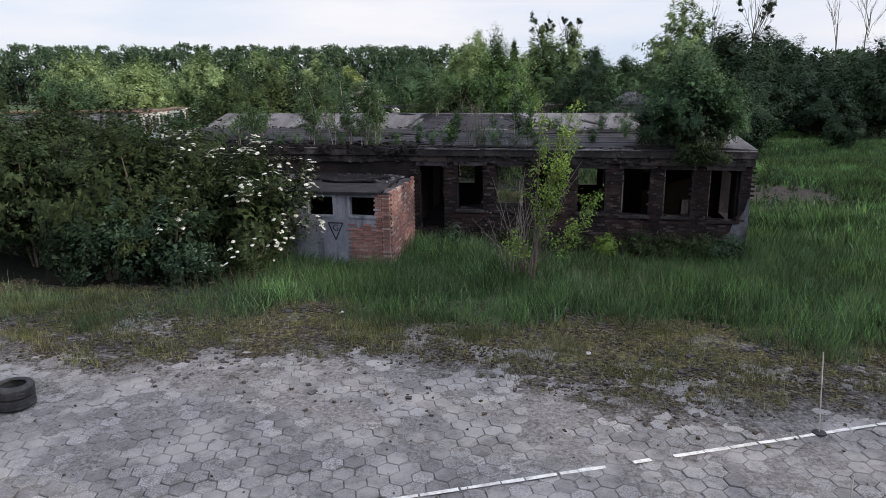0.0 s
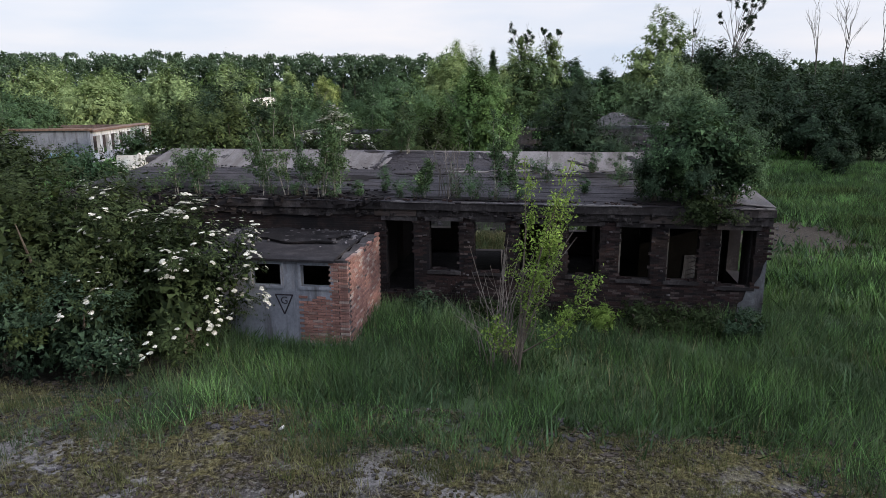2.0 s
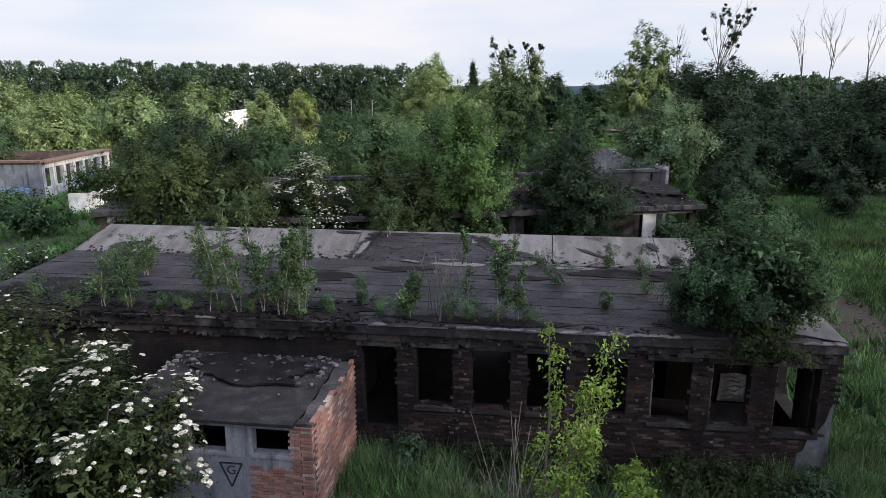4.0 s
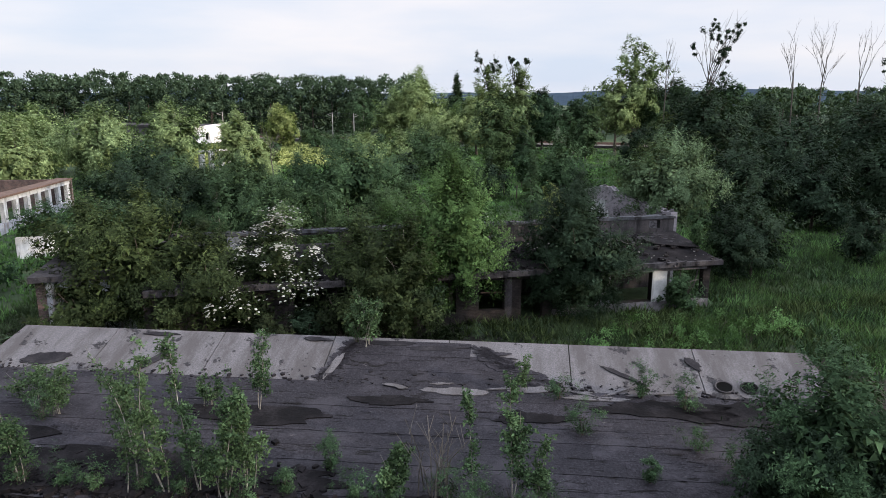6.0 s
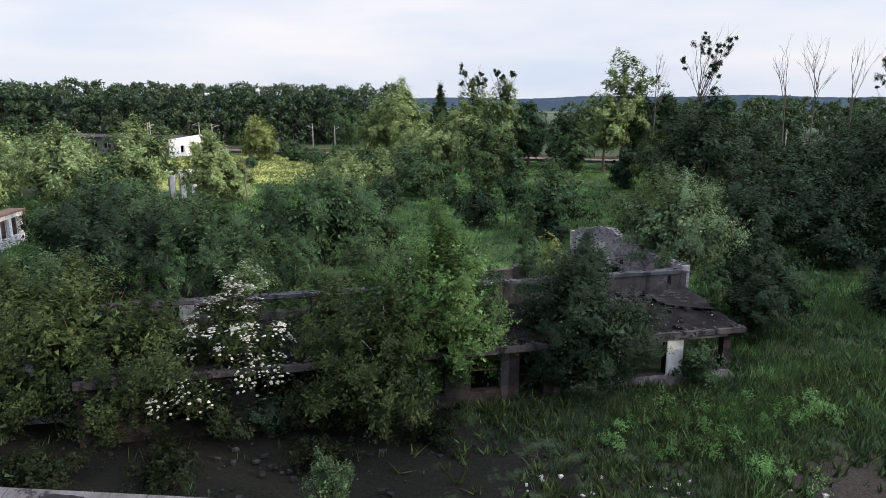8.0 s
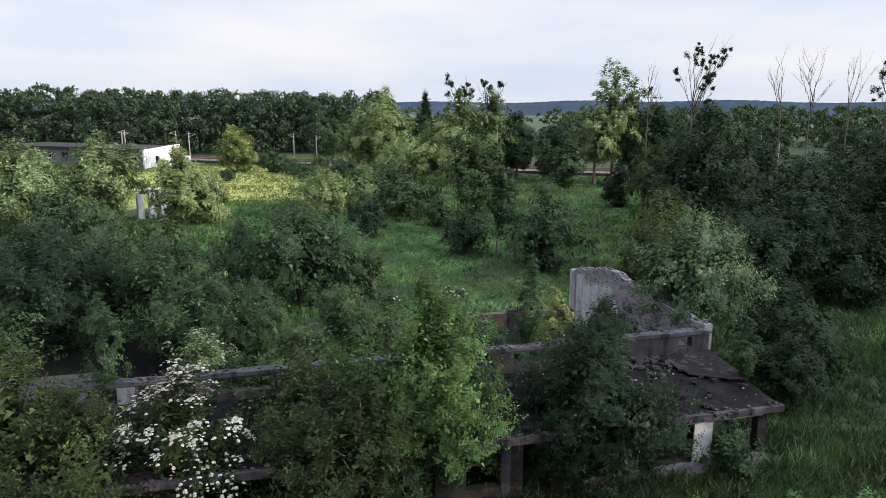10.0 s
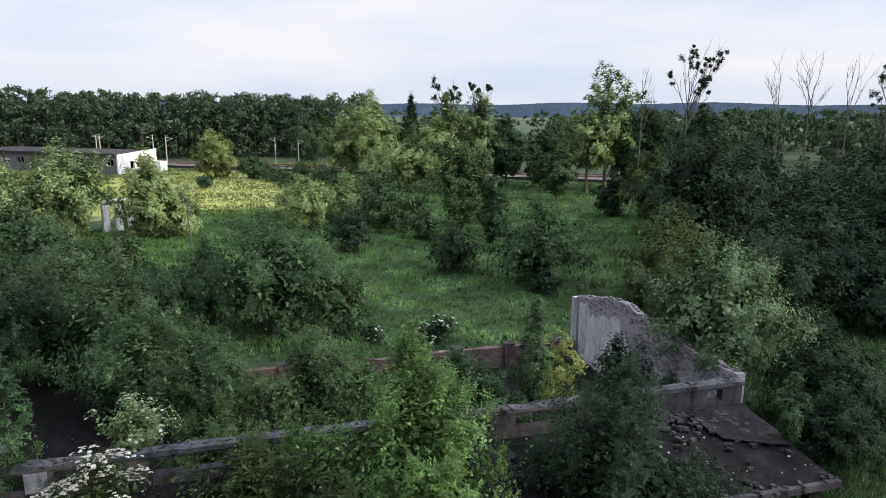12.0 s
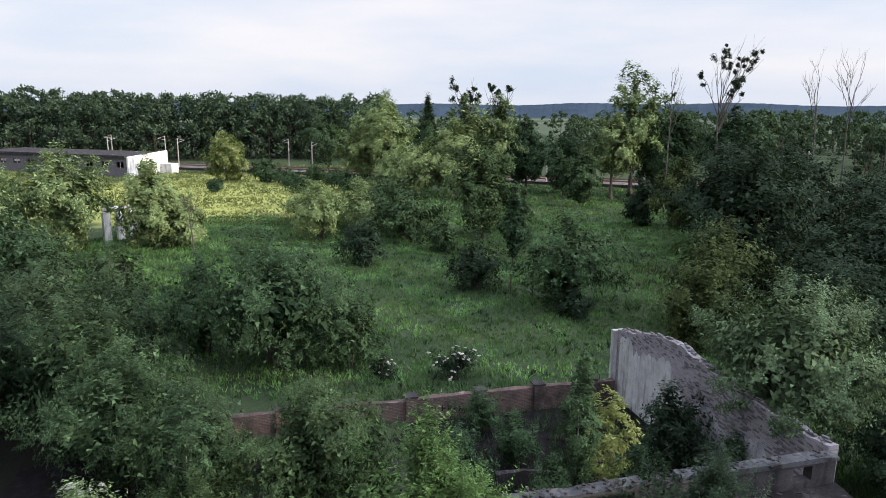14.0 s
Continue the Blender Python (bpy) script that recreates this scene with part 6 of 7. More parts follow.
def bare_shrub(x, y, tall, wide, count, seed, z=0.0):
    rng = random.Random(seed)
    ob = thing("bare_shrub", x, y, z, 0, "leafless shrub of many thin grey stems", "bush")
    for i in range(count):
        a, r = rng.uniform(0, 6.283), wide * rng.uniform(0.1, 0.5)
        h = tall * rng.uniform(0.45, 1.0)
        b = Vector((rng.gauss(0, 0.2), rng.gauss(0, 0.2), -0.05))
        g = Geo()
        tip = b + Vector((math.cos(a) * r, math.sin(a) * r, h))
        mid = b.lerp(tip, 0.5) + Vector((-math.cos(a), -math.sin(a), 0.5)) * r * 0.22
        g.tube([b, mid, tip], [0.018, 0.013, 0.005], 4)
        for k in range(2):
            f = b.lerp(tip, rng.uniform(0.5, 0.85))
            g.tube([f, f + Vector((rng.uniform(-0.3, 0.3), rng.uniform(-0.3, 0.3), rng.uniform(0.2, 0.5)))], [0.008, 0.003], 4)
        part("stem", g, M_TWIG, ob)


bare_shrub(-0.75, 20.8, 3.6, 3.4, 30, 3)
bare_shrub(-2.9, 25.6, 1.9, 1.2, 14, 5, roof_z(25.6))

# on the roof
def roof_birch(x, y, tall, wide, count, lean, leafy):
    """A self-sown birch of a few thin pale stems, with fine twigs and small leaves along their upper part."""
    seed = int(abs(x * 53 + y * 29) * 10)
    rng, r2 = random.Random(seed), np.random.default_rng(seed)
    ob = thing("birch", x, y, roof_z(min(y, AY1)), 0, "self-sown young birch growing out of the roof", "tree", "birches on the roof")
    leaves = []
    for i in range(count):
        h = tall * (1.0 if i == 0 else rng.uniform(0.55, 0.92))
        way = Vector((lean * rng.uniform(0.7, 1.3) + rng.uniform(-0.5, 0.5) * wide / tall, rng.uniform(-0.3, 0.3) * wide / tall, 0))
        bow = Vector((rng.uniform(-0.06, 0.06), rng.uniform(-0.06, 0.06), 0)) * h
        base = Vector((rng.uniform(-0.12, 0.12), rng.uniform(-0.05, 0.1), -0.05)) * (0.3 if count == 1 else 1)
        line = [base + way * h * f * f + bow * math.sin(math.pi * f) + Vector((0, 0, h * f)) for f in (0, 0.2, 0.4, 0.6, 0.8, 1.0)]
        g = Geo()
        t0 = 0.005 + 0.0048 * h
        g.tube(line, [t0 * (1 - 0.85 * k / 5) for k in range(6)], 5)
        fine = Geo()
        for k in range(int(h * 12)):
            f = rng.uniform(0.22, 0.98)
            j = min(4, int(f * 5))
            at = line[j].lerp(line[j + 1], f * 5 - j)
            a = rng.uniform(0, 6.283)
            reach = wide * 0.5 * (1.15 - 0.75 * f) * rng.uniform(0.4, 1.0)
            tip = at + Vector((math.cos(a) * reach, math.sin(a) * reach, reach * rng.uniform(0.3, 1.1)))
            fine.tube([at, tip], [t0 * 0.25, 0.0012], 3)
            n = int(leafy * rng.uniform(16, 46))
            q = r2.uniform(0.25, 1.1, n)[:, None]
            p = np.array(at)[None] * (1 - q) + np.array(tip)[None] * q + r2.normal(size=(n, 3)) * 0.045
            leaves.append(blades(r2, p, r2.normal(size=(n, 3)) + np.array([0, 0, -0.5]), r2.normal(size=(n, 3)) * 0.5 + np.array([0.1, -0.2, 0.7]), 0.068, 0.66))
        part("twigs", fine, M_BARK, part("stem", g, M_BIRCH, ob), kind="stuff")
    part("crown", quads_mesh("crown", np.concatenate(leaves), 3), L_SALLOW, ob)


for spec in ((-8.0, 25.25, 3.3, 0.8, 2, -0.08, 1.0), (-7.55, 25.3, 3.2, 0.9, 2, -0.1, 1.1), (-6.95, 25.2, 2.3, 1.1, 5, 0.0, 1.2), (-6.5, 25.4, 2.0, 0.8, 3, 0.05, 1.0), (-8.8, 25.2, 3.1, 0.6, 2, -0.12, 0.35), (-7.57, 28.46, 2.1, 0.8, 2, 0.03, 1.1), (-9.5, 26.5, 1.9, 1.3, 5, 0.0, 1.2), (-5.5, 31.45, 1.5, 1.0, 4, 0.05, 1.0), (-8.8, 28.5, 0.9, 0.8, 4, 0.0, 0.9),
             (-12.2, 27.8, 1.2, 1.1, 5, 0.0, 0.9), (-12.0, 25.25, 1.6, 1.2, 4, 0.05, 0.8), (-11.2, 25.3, 1.7, 0.8, 3, 0.0, 0.8), (-2.15, 25.4, 2.4, 0.4, 1, 0.0, 0.9), (-1.4, 25.4, 2.8, 0.8, 2, 0.05, 1.3), (-0.95, 25.45, 1.6, 0.6, 2, 0.05, 1.0), (-1.2, 29.9, 1.0, 0.5, 2, 0.0, 0.9), (-3.7, 25.4, 1.3, 0.7, 4, 0.0, 1.3), (-13.0, 28.2, 1.2, 1.1, 4, 0.0, 0.8)):
    roof_birch(*spec)
for x, y, tall, wide in ((-5.1, 26.3, 0.8, 0.6), (2.5, 27.7, 0.5, 0.9), (-0.3, 29.7, 0.55, 0.9), (2.6, 29.4, 0.9, 0.9), (0.1, 28.1, 0.8, 0.8), (-5.8, 31.6, 1.1, 0.8), (-5.8, 25.5, 0.5, 0.5), (-10.3, 25.3, 0.5, 0.6), (1.3, 26.5, 0.5, 0.4), (-4.4, 25.4, 0.6, 0.7), (-0.7, 25.4, 0.5, 0.9), (-12.4, 27.6, 0.7, 0.9), (-2.6, 25.4, 0.8, 1.0), (-1.4, 25.35, 0.9, 1.0), (-2.0, 25.3, 0.7, 0.8),
                         (-8.6, 25.3, 0.8, 1.0), (-7.7, 25.25, 0.7, 0.9), (-3.9, 25.35, 0.6, 0.8), (3.1, 26.9, 0.7, 0.8), (1.7, 29.9, 0.9, 0.6), (-9.6, 25.2, 0.6, 0.9), (-11.2, 25.3, 0.7, 1.1), (-12.6, 25.2, 0.6, 1.0), (-14.0, 25.4, 0.8, 1.2), (-6.6, 25.15, 0.5, 0.8)):
    plant("willow", x, y, tall, wide, 0.07, roof_z(y), label="tuft of weeds growing out of the roof", name="weed_tuft", mat=L_MID, group="weeds on the roof", thick=0.006, cover=0.55, up=1.2, sprigs=2.0, slim=0.35, core=False)
for x, y, tall, wide, mat in ((4.25, 25.7, 3.3, 3.1, L_MID), (5.5, 25.5, 2.2, 1.8, L_MID), (3.3, 25.6, 1.8, 1.8, L_DARK), (4.5, 25.6, 2.2, 2.4, L_DARK)):
    plant("bush", x, y, tall, wide, 0.085, roof_z(y), label="dense leafy bush rooted in the roof", mat=mat, thick=0.03, cover=1.6, lobes=0.35)
plant("bush", 4.7, 25.05, 0.8, 2.2, 0.085, 3.05, label="leafy shoots hanging over the eave", mat=L_THICKET, thick=0.008, up=0.0)

# near-black bushes added for the deep shade between the two buildings
for x, y, tall, wide in ((-23.0, 36.0, 1.0, 3.6), (-16.0, 36.0, 0.8, 3.4), (-13.5, 39.4, 0.9, 3.4), (-18.0, 39.0, 1.0, 3.6), (-8.5, 41.0, 0.8, 3.0), (-22.5, 39.6, 1.2, 3.6), (-4.6, 42.8, 0.8, 2.6), (-25.5, 33.5, 1.2, 3.6)):
    plant("bush", x, y, tall, wide, 0.12, label="low near-black bush added for deep shade", group="brambles between the buildings", thick=0.015, mat=L_SHADE_LEAF)
# nettles beside the ruin
for x, y, tall, wide in ((4.2, 45.6, 0.9, 2.2), (6.0, 44.6, 1.1, 2.6), (8.2, 46.0, 1.1, 2.6), (9.3, 44.8, 1.0, 2.4), (6.7, 42.6, 1.0, 2.6), (4.4, 42.6, 0.8, 2.2), (11.0, 46.6, 0.9, 2.4), (2.6, 43.6, 0.8, 2.0), (7.8, 41.6, 0.8, 2.4)):
    plant("bush", x, y, tall, wide, 0.11, label="low bright nettle patch beside the ruin", name="nettles", group="nettle patches", mat=L_MEADOW, thick=0.012, core=False)
# round the ruined hall
for x, y, tall, wide, leaf, mat in ((-19.2, 44.0, 6.9, 7.0, 0.15, L_OLIVE), (-23.2, 45.4, 6.0, 6.0, 0.17, L_OLIVE), (-15.8, 43.4, 5.2, 5.4, 0.15, L_THICKET), (-9.35, 46.5, 5.7, 4.2, 0.13, L_OLIVE), (-8.0, 44.0, 4.6, 4.8, 0.15, L_THICKET),
                                    (-24.5, 49.5, 5.0, 5.0, 0.2, L_MID), (-27.5, 53.0, 5.0, 6.0, 0.22, L_MID), (-17.6, 42.4, 3.6, 5.0, 0.15, L_THICKET), (-13.4, 43.2, 2.4, 4.0, 0.15, L_SHADE_LEAF), (-9.6, 44.0, 2.8, 3.6, 0.15, L_SHADE_LEAF), (-6.4, 45.6, 3.4, 4.0, 0.15, L_DARK), (-21.6, 42.6, 3.4, 5.4, 0.15, L_THICKET)):
    plant("bush", x, y, tall, wide, leaf, label="dense dark bush before the ruined hall", mat=mat, low=0.05)
elder(-12.95, 44.6, 5.5, 4.9, 0.14, 1300, 0.14, label="large elder bush white with flower heads", mat=L_THICKET)
elder(-11.0, 43.0, 1.6, 1.6, 0.14, 16, 0.2, label="low elder with a few white flowers")
elder(-14.0, 49.0, 2.6, 2.5, 0.12, 90, 0.13, 2.95, "elder growing on the ruin's flat roof", L_PALE)
elder(-5.2, 70.2, 1.7, 2.6, 0.16, 60, 0.2)
elder(-9.2, 69.6, 1.3, 1.6, 0.16, 20, 0.2)
plant("birch", -6.6, 43.6, 5.7, 4.4, 0.13, cover=1.3, label="birch with drooping fine leaves", mat=L_THICKET, low=0.08, core=True, style="round")
plant("poplar", -4.7, 46.4, 8.8, 6.0, 0.1, cover=1.4, mat=L_POPLAR, up=1.0, style="plume", slim=0.42, lobes=0.22)
plant("poplar", -5.2, 47.0, 6.4, 3.8, 0.1, mat=L_POPLAR, up=1.0, style="plume", slim=0.42)
plant("spruce", 1.6, 48.0, 7.4, 6.2, 0.1, cover=1.5, mat=L_DARK, style="plume", lobes=0.25, label="dark bushy evergreen tree before the ruin")
plant("spruce", 2.3, 48.4, 5.0, 4.0, 0.1, style="plume", label="dark bushy evergreen tree before the ruin")
plant("bush", 7.2, 49.2, 2.2, 2.4, 0.14, label="leafy bush against the ruin's corner", mat=L_MID)
plant("tree", 11.4, 54.6, 3.8, 3.2, 0.16, label="young tree beside the ruined hall", mat=L_DARK)
plant("tree", 13.2, 57.0, 4.2, 3.8, 0.17, label="young tree beside the ruined hall", mat=L_DARK)
plant("birch", 8.6, 52.2, 2.6, 0.9, 0.12, 2.75, label="self-sown young birch on the ruin's roof")
plant("birch", -0.6, 53.4, 4.4, 1.0, 0.13, 3.0, label="tall thin self-sown tree on the ruin", cover=0.3)
plant("birch", 0.7, 55.2, 3.4, 1.5, 0.13, 2.2, label="thin tree with yellowish leaves on the ruin", mat=L_YELLOW)
plant("birch", -16.7, 47.0, 4.6, 1.3, 0.11, 2.8, label="thin white-stemmed birch on the ruin's roof")
plant("birch", -12.6, 52.4, 3.4, 1.4, 0.13, 3.0, label="thin white-stemmed birch on the ruin's roof")
plant("willow", 8.1, 59.2, 8.8, 7.6, 0.13, style="round", label="broad grey-green sallow leaning over the end wall", up=0.15, slim=0.5, mat=L_GREY, lobes=0.25, sprigs=0.3, low=0.34, cover=1.6)
plant("willow", 12.6, 58.4, 4.4, 4.2, 0.15, label="lower sallow beside the end wall", up=0.1, slim=0.5, mat=L_DARK, low=0.1)
plant("willow", 13.6, 59.6, 5.0, 5.0, 0.2, label="broad dark sallow behind the end wall", up=0.3, slim=0.5, mat=L_DARK)
for x, y, tall, wide in ((-13.4, 55.6, 1.6, 2.4), (-10.5, 57.0, 2.0, 2.8)):
    plant("bush", x, y, tall, wide, 0.17, 0.05, label="dark bush inside the roofless hall")
plant("bush", 4.4, 61.0, 3.6, 3.4, 0.17, 0.05, label="bush inside the roofless hall")
plant("bush", 6.2, 58.8, 2.6, 2.6, 0.17, 0.05, label="bush inside the roofless hall")
for x, y, tall, wide in ((1.0, 62.5, 2.4, 2.2), (-2.2, 60.6, 2.4, 2.4), (-4.4, 58.6, 2.8, 2.4), (-3.6, 63.6, 2.0, 2.2), (2.4, 58.4, 2.2, 2.2), (-0.8, 57.4, 2.0, 2.4)):
    plant("willow", x, y, tall, wide, 0.13, 0.05, label="young sallow shoots inside the roofless hall", mat=L_MID, cover=0.9, sprigs=1.0)
for x, y, tall, wide in ((-20.5, 60.0, 7.0, 6.8), (-17.4, 57.4, 5.6, 5.4), (-13.9, 55.6, 5.0, 4.6), (-9.9, 56.6, 5.3, 5.0), (-12.3, 51.9, 4.0, 4.2), (-8.2, 57.6, 3.6, 3.0)):
    plant("willow", x, y, tall, wide, 0.14, 0.05, label="grey-green sallow inside the roofless hall", mat=L_SALLOW, up=0.9, sprigs=0.9, style="round", low=0.05, cover=1.5)
for x, y, tall, wide in ((-25.0, 62.6, 6.0, 5.6), (-27.8, 59.6, 7.4, 7.0), (-27.0, 68.0, 5.6, 6.4), (-33.2, 66.0, 5.6, 6.6), (-24.4, 71.5, 4.4, 6.0), (-31.5, 73.0, 4.8, 7.0), (-35.0, 79.7, 4.4, 5.2), (-32.2, 83.0, 4.4, 5.4), (-38.5, 73.0, 5.0, 7.0), (-29.4, 77.4, 3.6, 5.0)):
    plant("willow", x, y, tall, wide, 0.19 if y < 66 else 0.23, mat=L_WILLOW if y > 66 else L_DARK)
# meadow behind
plant("bush", -15.9, 71.0, 8.0, 10.4, 0.2, mat=L_MID, cover=1.7, label="large dark round bush in the meadow", lobes=0.3, low=0.05)
plant("bush", -11.4, 70.6, 4.8, 4.6, 0.2, mat=L_MID, label="lower dark bush beside the large one")
plant("bush", -20.8, 72.6, 6.0, 5.0, 0.2, mat=L_MID, label="lower dark bush beside the large one")
plant("bush", -4.4, 89.0, 4.1, 5.6, 0.24, label="low dark rounded bush in the meadow")
plant("bush", 2.7, 84.4, 7.4, 8.4, 0.24, mat=L_MID, label="tall dark rounded bush in the meadow")
plant("bush", 2.9, 81.6, 2.1, 2.6, 0.22)
plant("bush", 16.2, 122.0, 5.6, 4.0, 0.33)
plant("bush", -15.4, 97.0, 4.2, 4.2, 0.27)
for x, y, tall, wide in ((-22.6, 109.0, 6.2, 6.4), (-19.0, 114.0, 6.2, 7.4), (-12.4, 109.6, 6.0, 8.1), (-25.6, 118.0, 5.4, 8.0), (-8.4, 104.0, 3.4, 4.0), (-15.6, 117.0, 7.0, 8.0)):
    plant("bush", x, y, tall, wide, 0.29, mat=L_PALE if x < -17 else L_SALLOW)
plant("tree", -4.0, 112.0, 11.3, 7.0, 0.3, low=0.06, style="oval", label="dense upright tree in the meadow", mat=L_SALLOW)
plant("birch", -0.9, 99.0, 7.0, 1.6, 0.26, label="thin half-dead tree in the meadow", cover=0.3, bark=M_BARK)
plant("birch", 0.2, 103.0, 6.4, 1.4, 0.26, label="thin half-dead tree in the meadow", cover=0.25, bark=M_BARK)
plant("tree", 9.4, 150.0, 10.4, 7.2, 0.38, mat=L_MID)
plant("tree", 10.6, 138.0, 7.6, 5.0, 0.36, mat=L_SALLOW)
plant("tree", 20.2, 149.0, 20.6, 8.6, 0.38, low=0.3, style="oval", cover=1.0, lobes=0.8, clump=0.85, mat=L_PALE, label="tall old poplar with a ragged crown")
plant("tree", 17.0, 148.0, 14.0, 7.0, 0.4, low=0.3, cover=0.9, lobes=0.7, mat=L_PALE, label="side crown of an old poplar")
plant("tree", 24.6, 151.0, 14.0, 8.0, 0.42, low=0.12)
plant("tree", 29.0, 154.0, 14.0, 9.0, 0.42, mat=L_MID)
plant("tree", 36.5, 148.0, 14.5, 9.0, 0.42)
dead_tree(33.0, 146.0, 22.4, 8, 14, 46, "dead tree full of dark mistletoe balls", 0.45, 0.17)
dead_tree(25.3, 146.0, 20.5, 3, 3, 1, spread=0.35)
dead_tree(47.2, 144.0, 21.6, 5, 4, 0, spread=0.26)
dead_tree(52.2, 144.5, 21.8, 6, 6, 0, spread=0.4)
dead_tree(58.6, 145.0, 20.6, 12, 4, 0, spread=0.3)
dead_tree(64.5, 144.0, 20.4, 14, 6, 16, spread=0.45)
dead_tree(-32.8, 98.4, 6.0, 9, 7, 0, "small brown dead shrub", 0.7, 0.07)
for x, y, s in ((-7.4, 150.5, 2), (-1.6, 154.0, 4)):
    ivy_top(plant("tree", x, y, 16.2, 7.2, 0.4, low=0.1, cover=0.9, style="oval", lobes=0.6, mat=L_PALE, label="poplar with a dead top full of mistletoe"), 19.0, s, 14)
plant("spruce", -19.5, 214.0, 16.8, 8.5, 0.5, mat=L_MID, label="dark spruce among the meadow trees", style="cone")
plant("willow", -24.6, 174.0, 16.8, 12.0, 0.48, name="willow_tree", label="tall silvery willow tree", style="oval", up=0.5, mat=L_PALE)
plant("willow", -30.0, 176.0, 13.0, 10.0, 0.48, name="willow_tree", label="tall silvery willow tree", style="oval", up=0.5, mat=L_PALE)
plant("willow", -16.3, 147.0, 9.0, 13.6, 0.42, name="willow_tree", label="broad grey-green willow tree", mat=L_PALE)
plant("tree", -9.5, 146.0, 11.5, 9.0, 0.42, mat=L_PALE)
plant("tree", 3.4, 158.0, 12.5, 8.0, 0.42, mat=L_MID)
plant("birch", -42.0, 192.0, 12.6, 8.4, 0.48, cover=0.9, label="tall birch beside the railway line")
plant("tree", -56.0, 167.0, 9.4, 8.4, 0.4, mat=L_YELLOW, low=0.04)
plant("bush", -51.5, 150.0, 2.0, 3.0, 0.33, mat=L_MID)
for x, y in ((-47, 166), (-42, 162), (-38, 169), (-33, 165), (-52, 178), (-29, 155), (-36, 150)):
    plant("bush", x, y, 2.6 + (x % 3) * 0.6, 6.4, 0.4, mat=L_SALLOW)
# sunlit trees beyond the shed, sunlight raised in the leaf colour
for x, y, tall, wide in ((-47.6, 100.5, 10.8, 9.0), (-39.2, 102.6, 9.2, 6.4), (-54.0, 95.0, 10.0, 10.0), (-60.0, 106.0, 8.4, 9.0), (-66.0, 97.0, 9.0, 10.0), (-58.0, 85.0, 7.6, 8.0), (-72.0, 108.0, 10.0, 11.0), (-36.5, 104.0, 5.0, 5.0), (-82.0, 104.0, 10.5, 11.0), (-92.0, 120.0, 11.0, 12.0)):
    plant("tree", x, y, tall, wide, 0.33, low=0.04, mat=L_PALE, label="sunlit broad-leaved tree beyond the shed")
for x, y, tall, wide in ((-38.0, 82.0, 5.4, 7.0), (-45.0, 88.0, 6.4, 7.0), (-52.0, 55.0, 2.6, 5.0), (-39.0, 54.0, 2.2, 4.0), (-33.0, 48.0, 3.0, 5.0), (-36.5, 60.5, 3.6, 4.0), (-55.0, 70.0, 6.0, 8.0), (-64.0, 80.0, 7.0, 9.0)):
    plant("bush", x, y, tall, wide, 0.26, mat=L_MID)
# dark trees at the meadow's edge
for x, y, tall, wide in ((19.2, 93.0, 12.2, 10.4), (27.0, 101.0, 10.4, 10.0), (22.5, 108.0, 11.5, 11.0), (35.4, 106.0, 8.8, 11.0), (19.0, 80.0, 7.2, 7.4), (24.6, 84.0, 8.4, 8.4), (28.4, 84.6, 6.2, 7.0), (17.6, 72.6, 6.6, 6.4), (23.6, 74.0, 6.0, 7.0), (36.0, 92.0, 10.4, 11.0), (30.0, 76.0, 7.4, 8.0), (45.0, 112.0, 11.0, 13.0), (41.0, 84.0, 9.6, 11.0),
                          (52.0, 98.0, 11.0, 13.0), (33.0, 118.0, 10.5, 11.0), (35.0, 69.0, 6.4, 8.0)):
    plant("tree", x, y, tall, wide, 0.26 + 0.0014 * max(0, y - 70), low=0.03, mat=L_DARK, label="dark broad-leaved tree at the meadow's edge")
plant("tree", 12.8, 80.5, 7.5, 8.0, 0.23, low=0.03, mat=L_OLIVE, label="olive-green leafy tree at the meadow's edge")
plant("tree", 9.8, 76.0, 5.6, 5.0, 0.22, low=0.03, mat=L_OLIVE, label="olive-green leafy tree at the meadow's edge")
plant("bush", 21.0, 121.5, 8.4, 7.0, 0.33, mat=L_OLIVE)
plant("bush", 21.3, 60.7, 4.0, 3.0, 0.2, label="round bush standing alone in the grass")


def far_woods(name, label, spots, seed, leaf=0.8, dense=0.62):
    """Woods far off: many crowns as one mass of leaves, with trunks."""
    rng = np.random.default_rng(seed)
    corners, g = [], Geo()
    for x, y, h, w in spots:
        n = int(dense * math.pi * w * h / (0.25 * leaf * leaf) * 0.6)
        k = max(10, n // 26)
        s, an = rng.uniform(0.02, 1, k) ** 0.8, rng.uniform(0, 6.283, k)
        r = np.maximum(profile("round", s), np.where(s < 0.4, 0.75, 0)) * w * 0.5 * (0.7 + 0.35 * rng.random(k)) * (1 + 0.2 * np.sin(an * 3 + x) + 0.15 * np.sin(s * 11 + y))
        c = np.stack([x + np.cos(an) * r, y + np.sin(an) * r, s * h], 1)
        p = np.repeat(c, 26, 0) + unit(rng.normal(size=(k * 26, 3))) * np.array([1.2, 1.2, 0.9]) * rng.uniform(0.4, 1.1, (k * 26, 1))
        p[:, 2] = np.maximum(p[:, 2], 0.1)
        corners.append(leaf_corners(rng, p, unit(unit(p - np.array([x, y, h * 0.4])) * 0.6 + unit(p - np.repeat(c, 26, 0)) * 0.6), leaf, 0.65, 0.2))
        g.tube([(x, y, -0.2), (x, y, h * 0.6)], [0.22, 0.12], 5)
    ob = part(name, quads_mesh(name, np.concatenate(corners), 3), L_FOREST)
    tagged(ob, label, "woods", kind="stuff")
    part("trunk", g, M_BARK, ob, "bare lower trunks", "stuff")


rng = random.Random(11)
spots = []
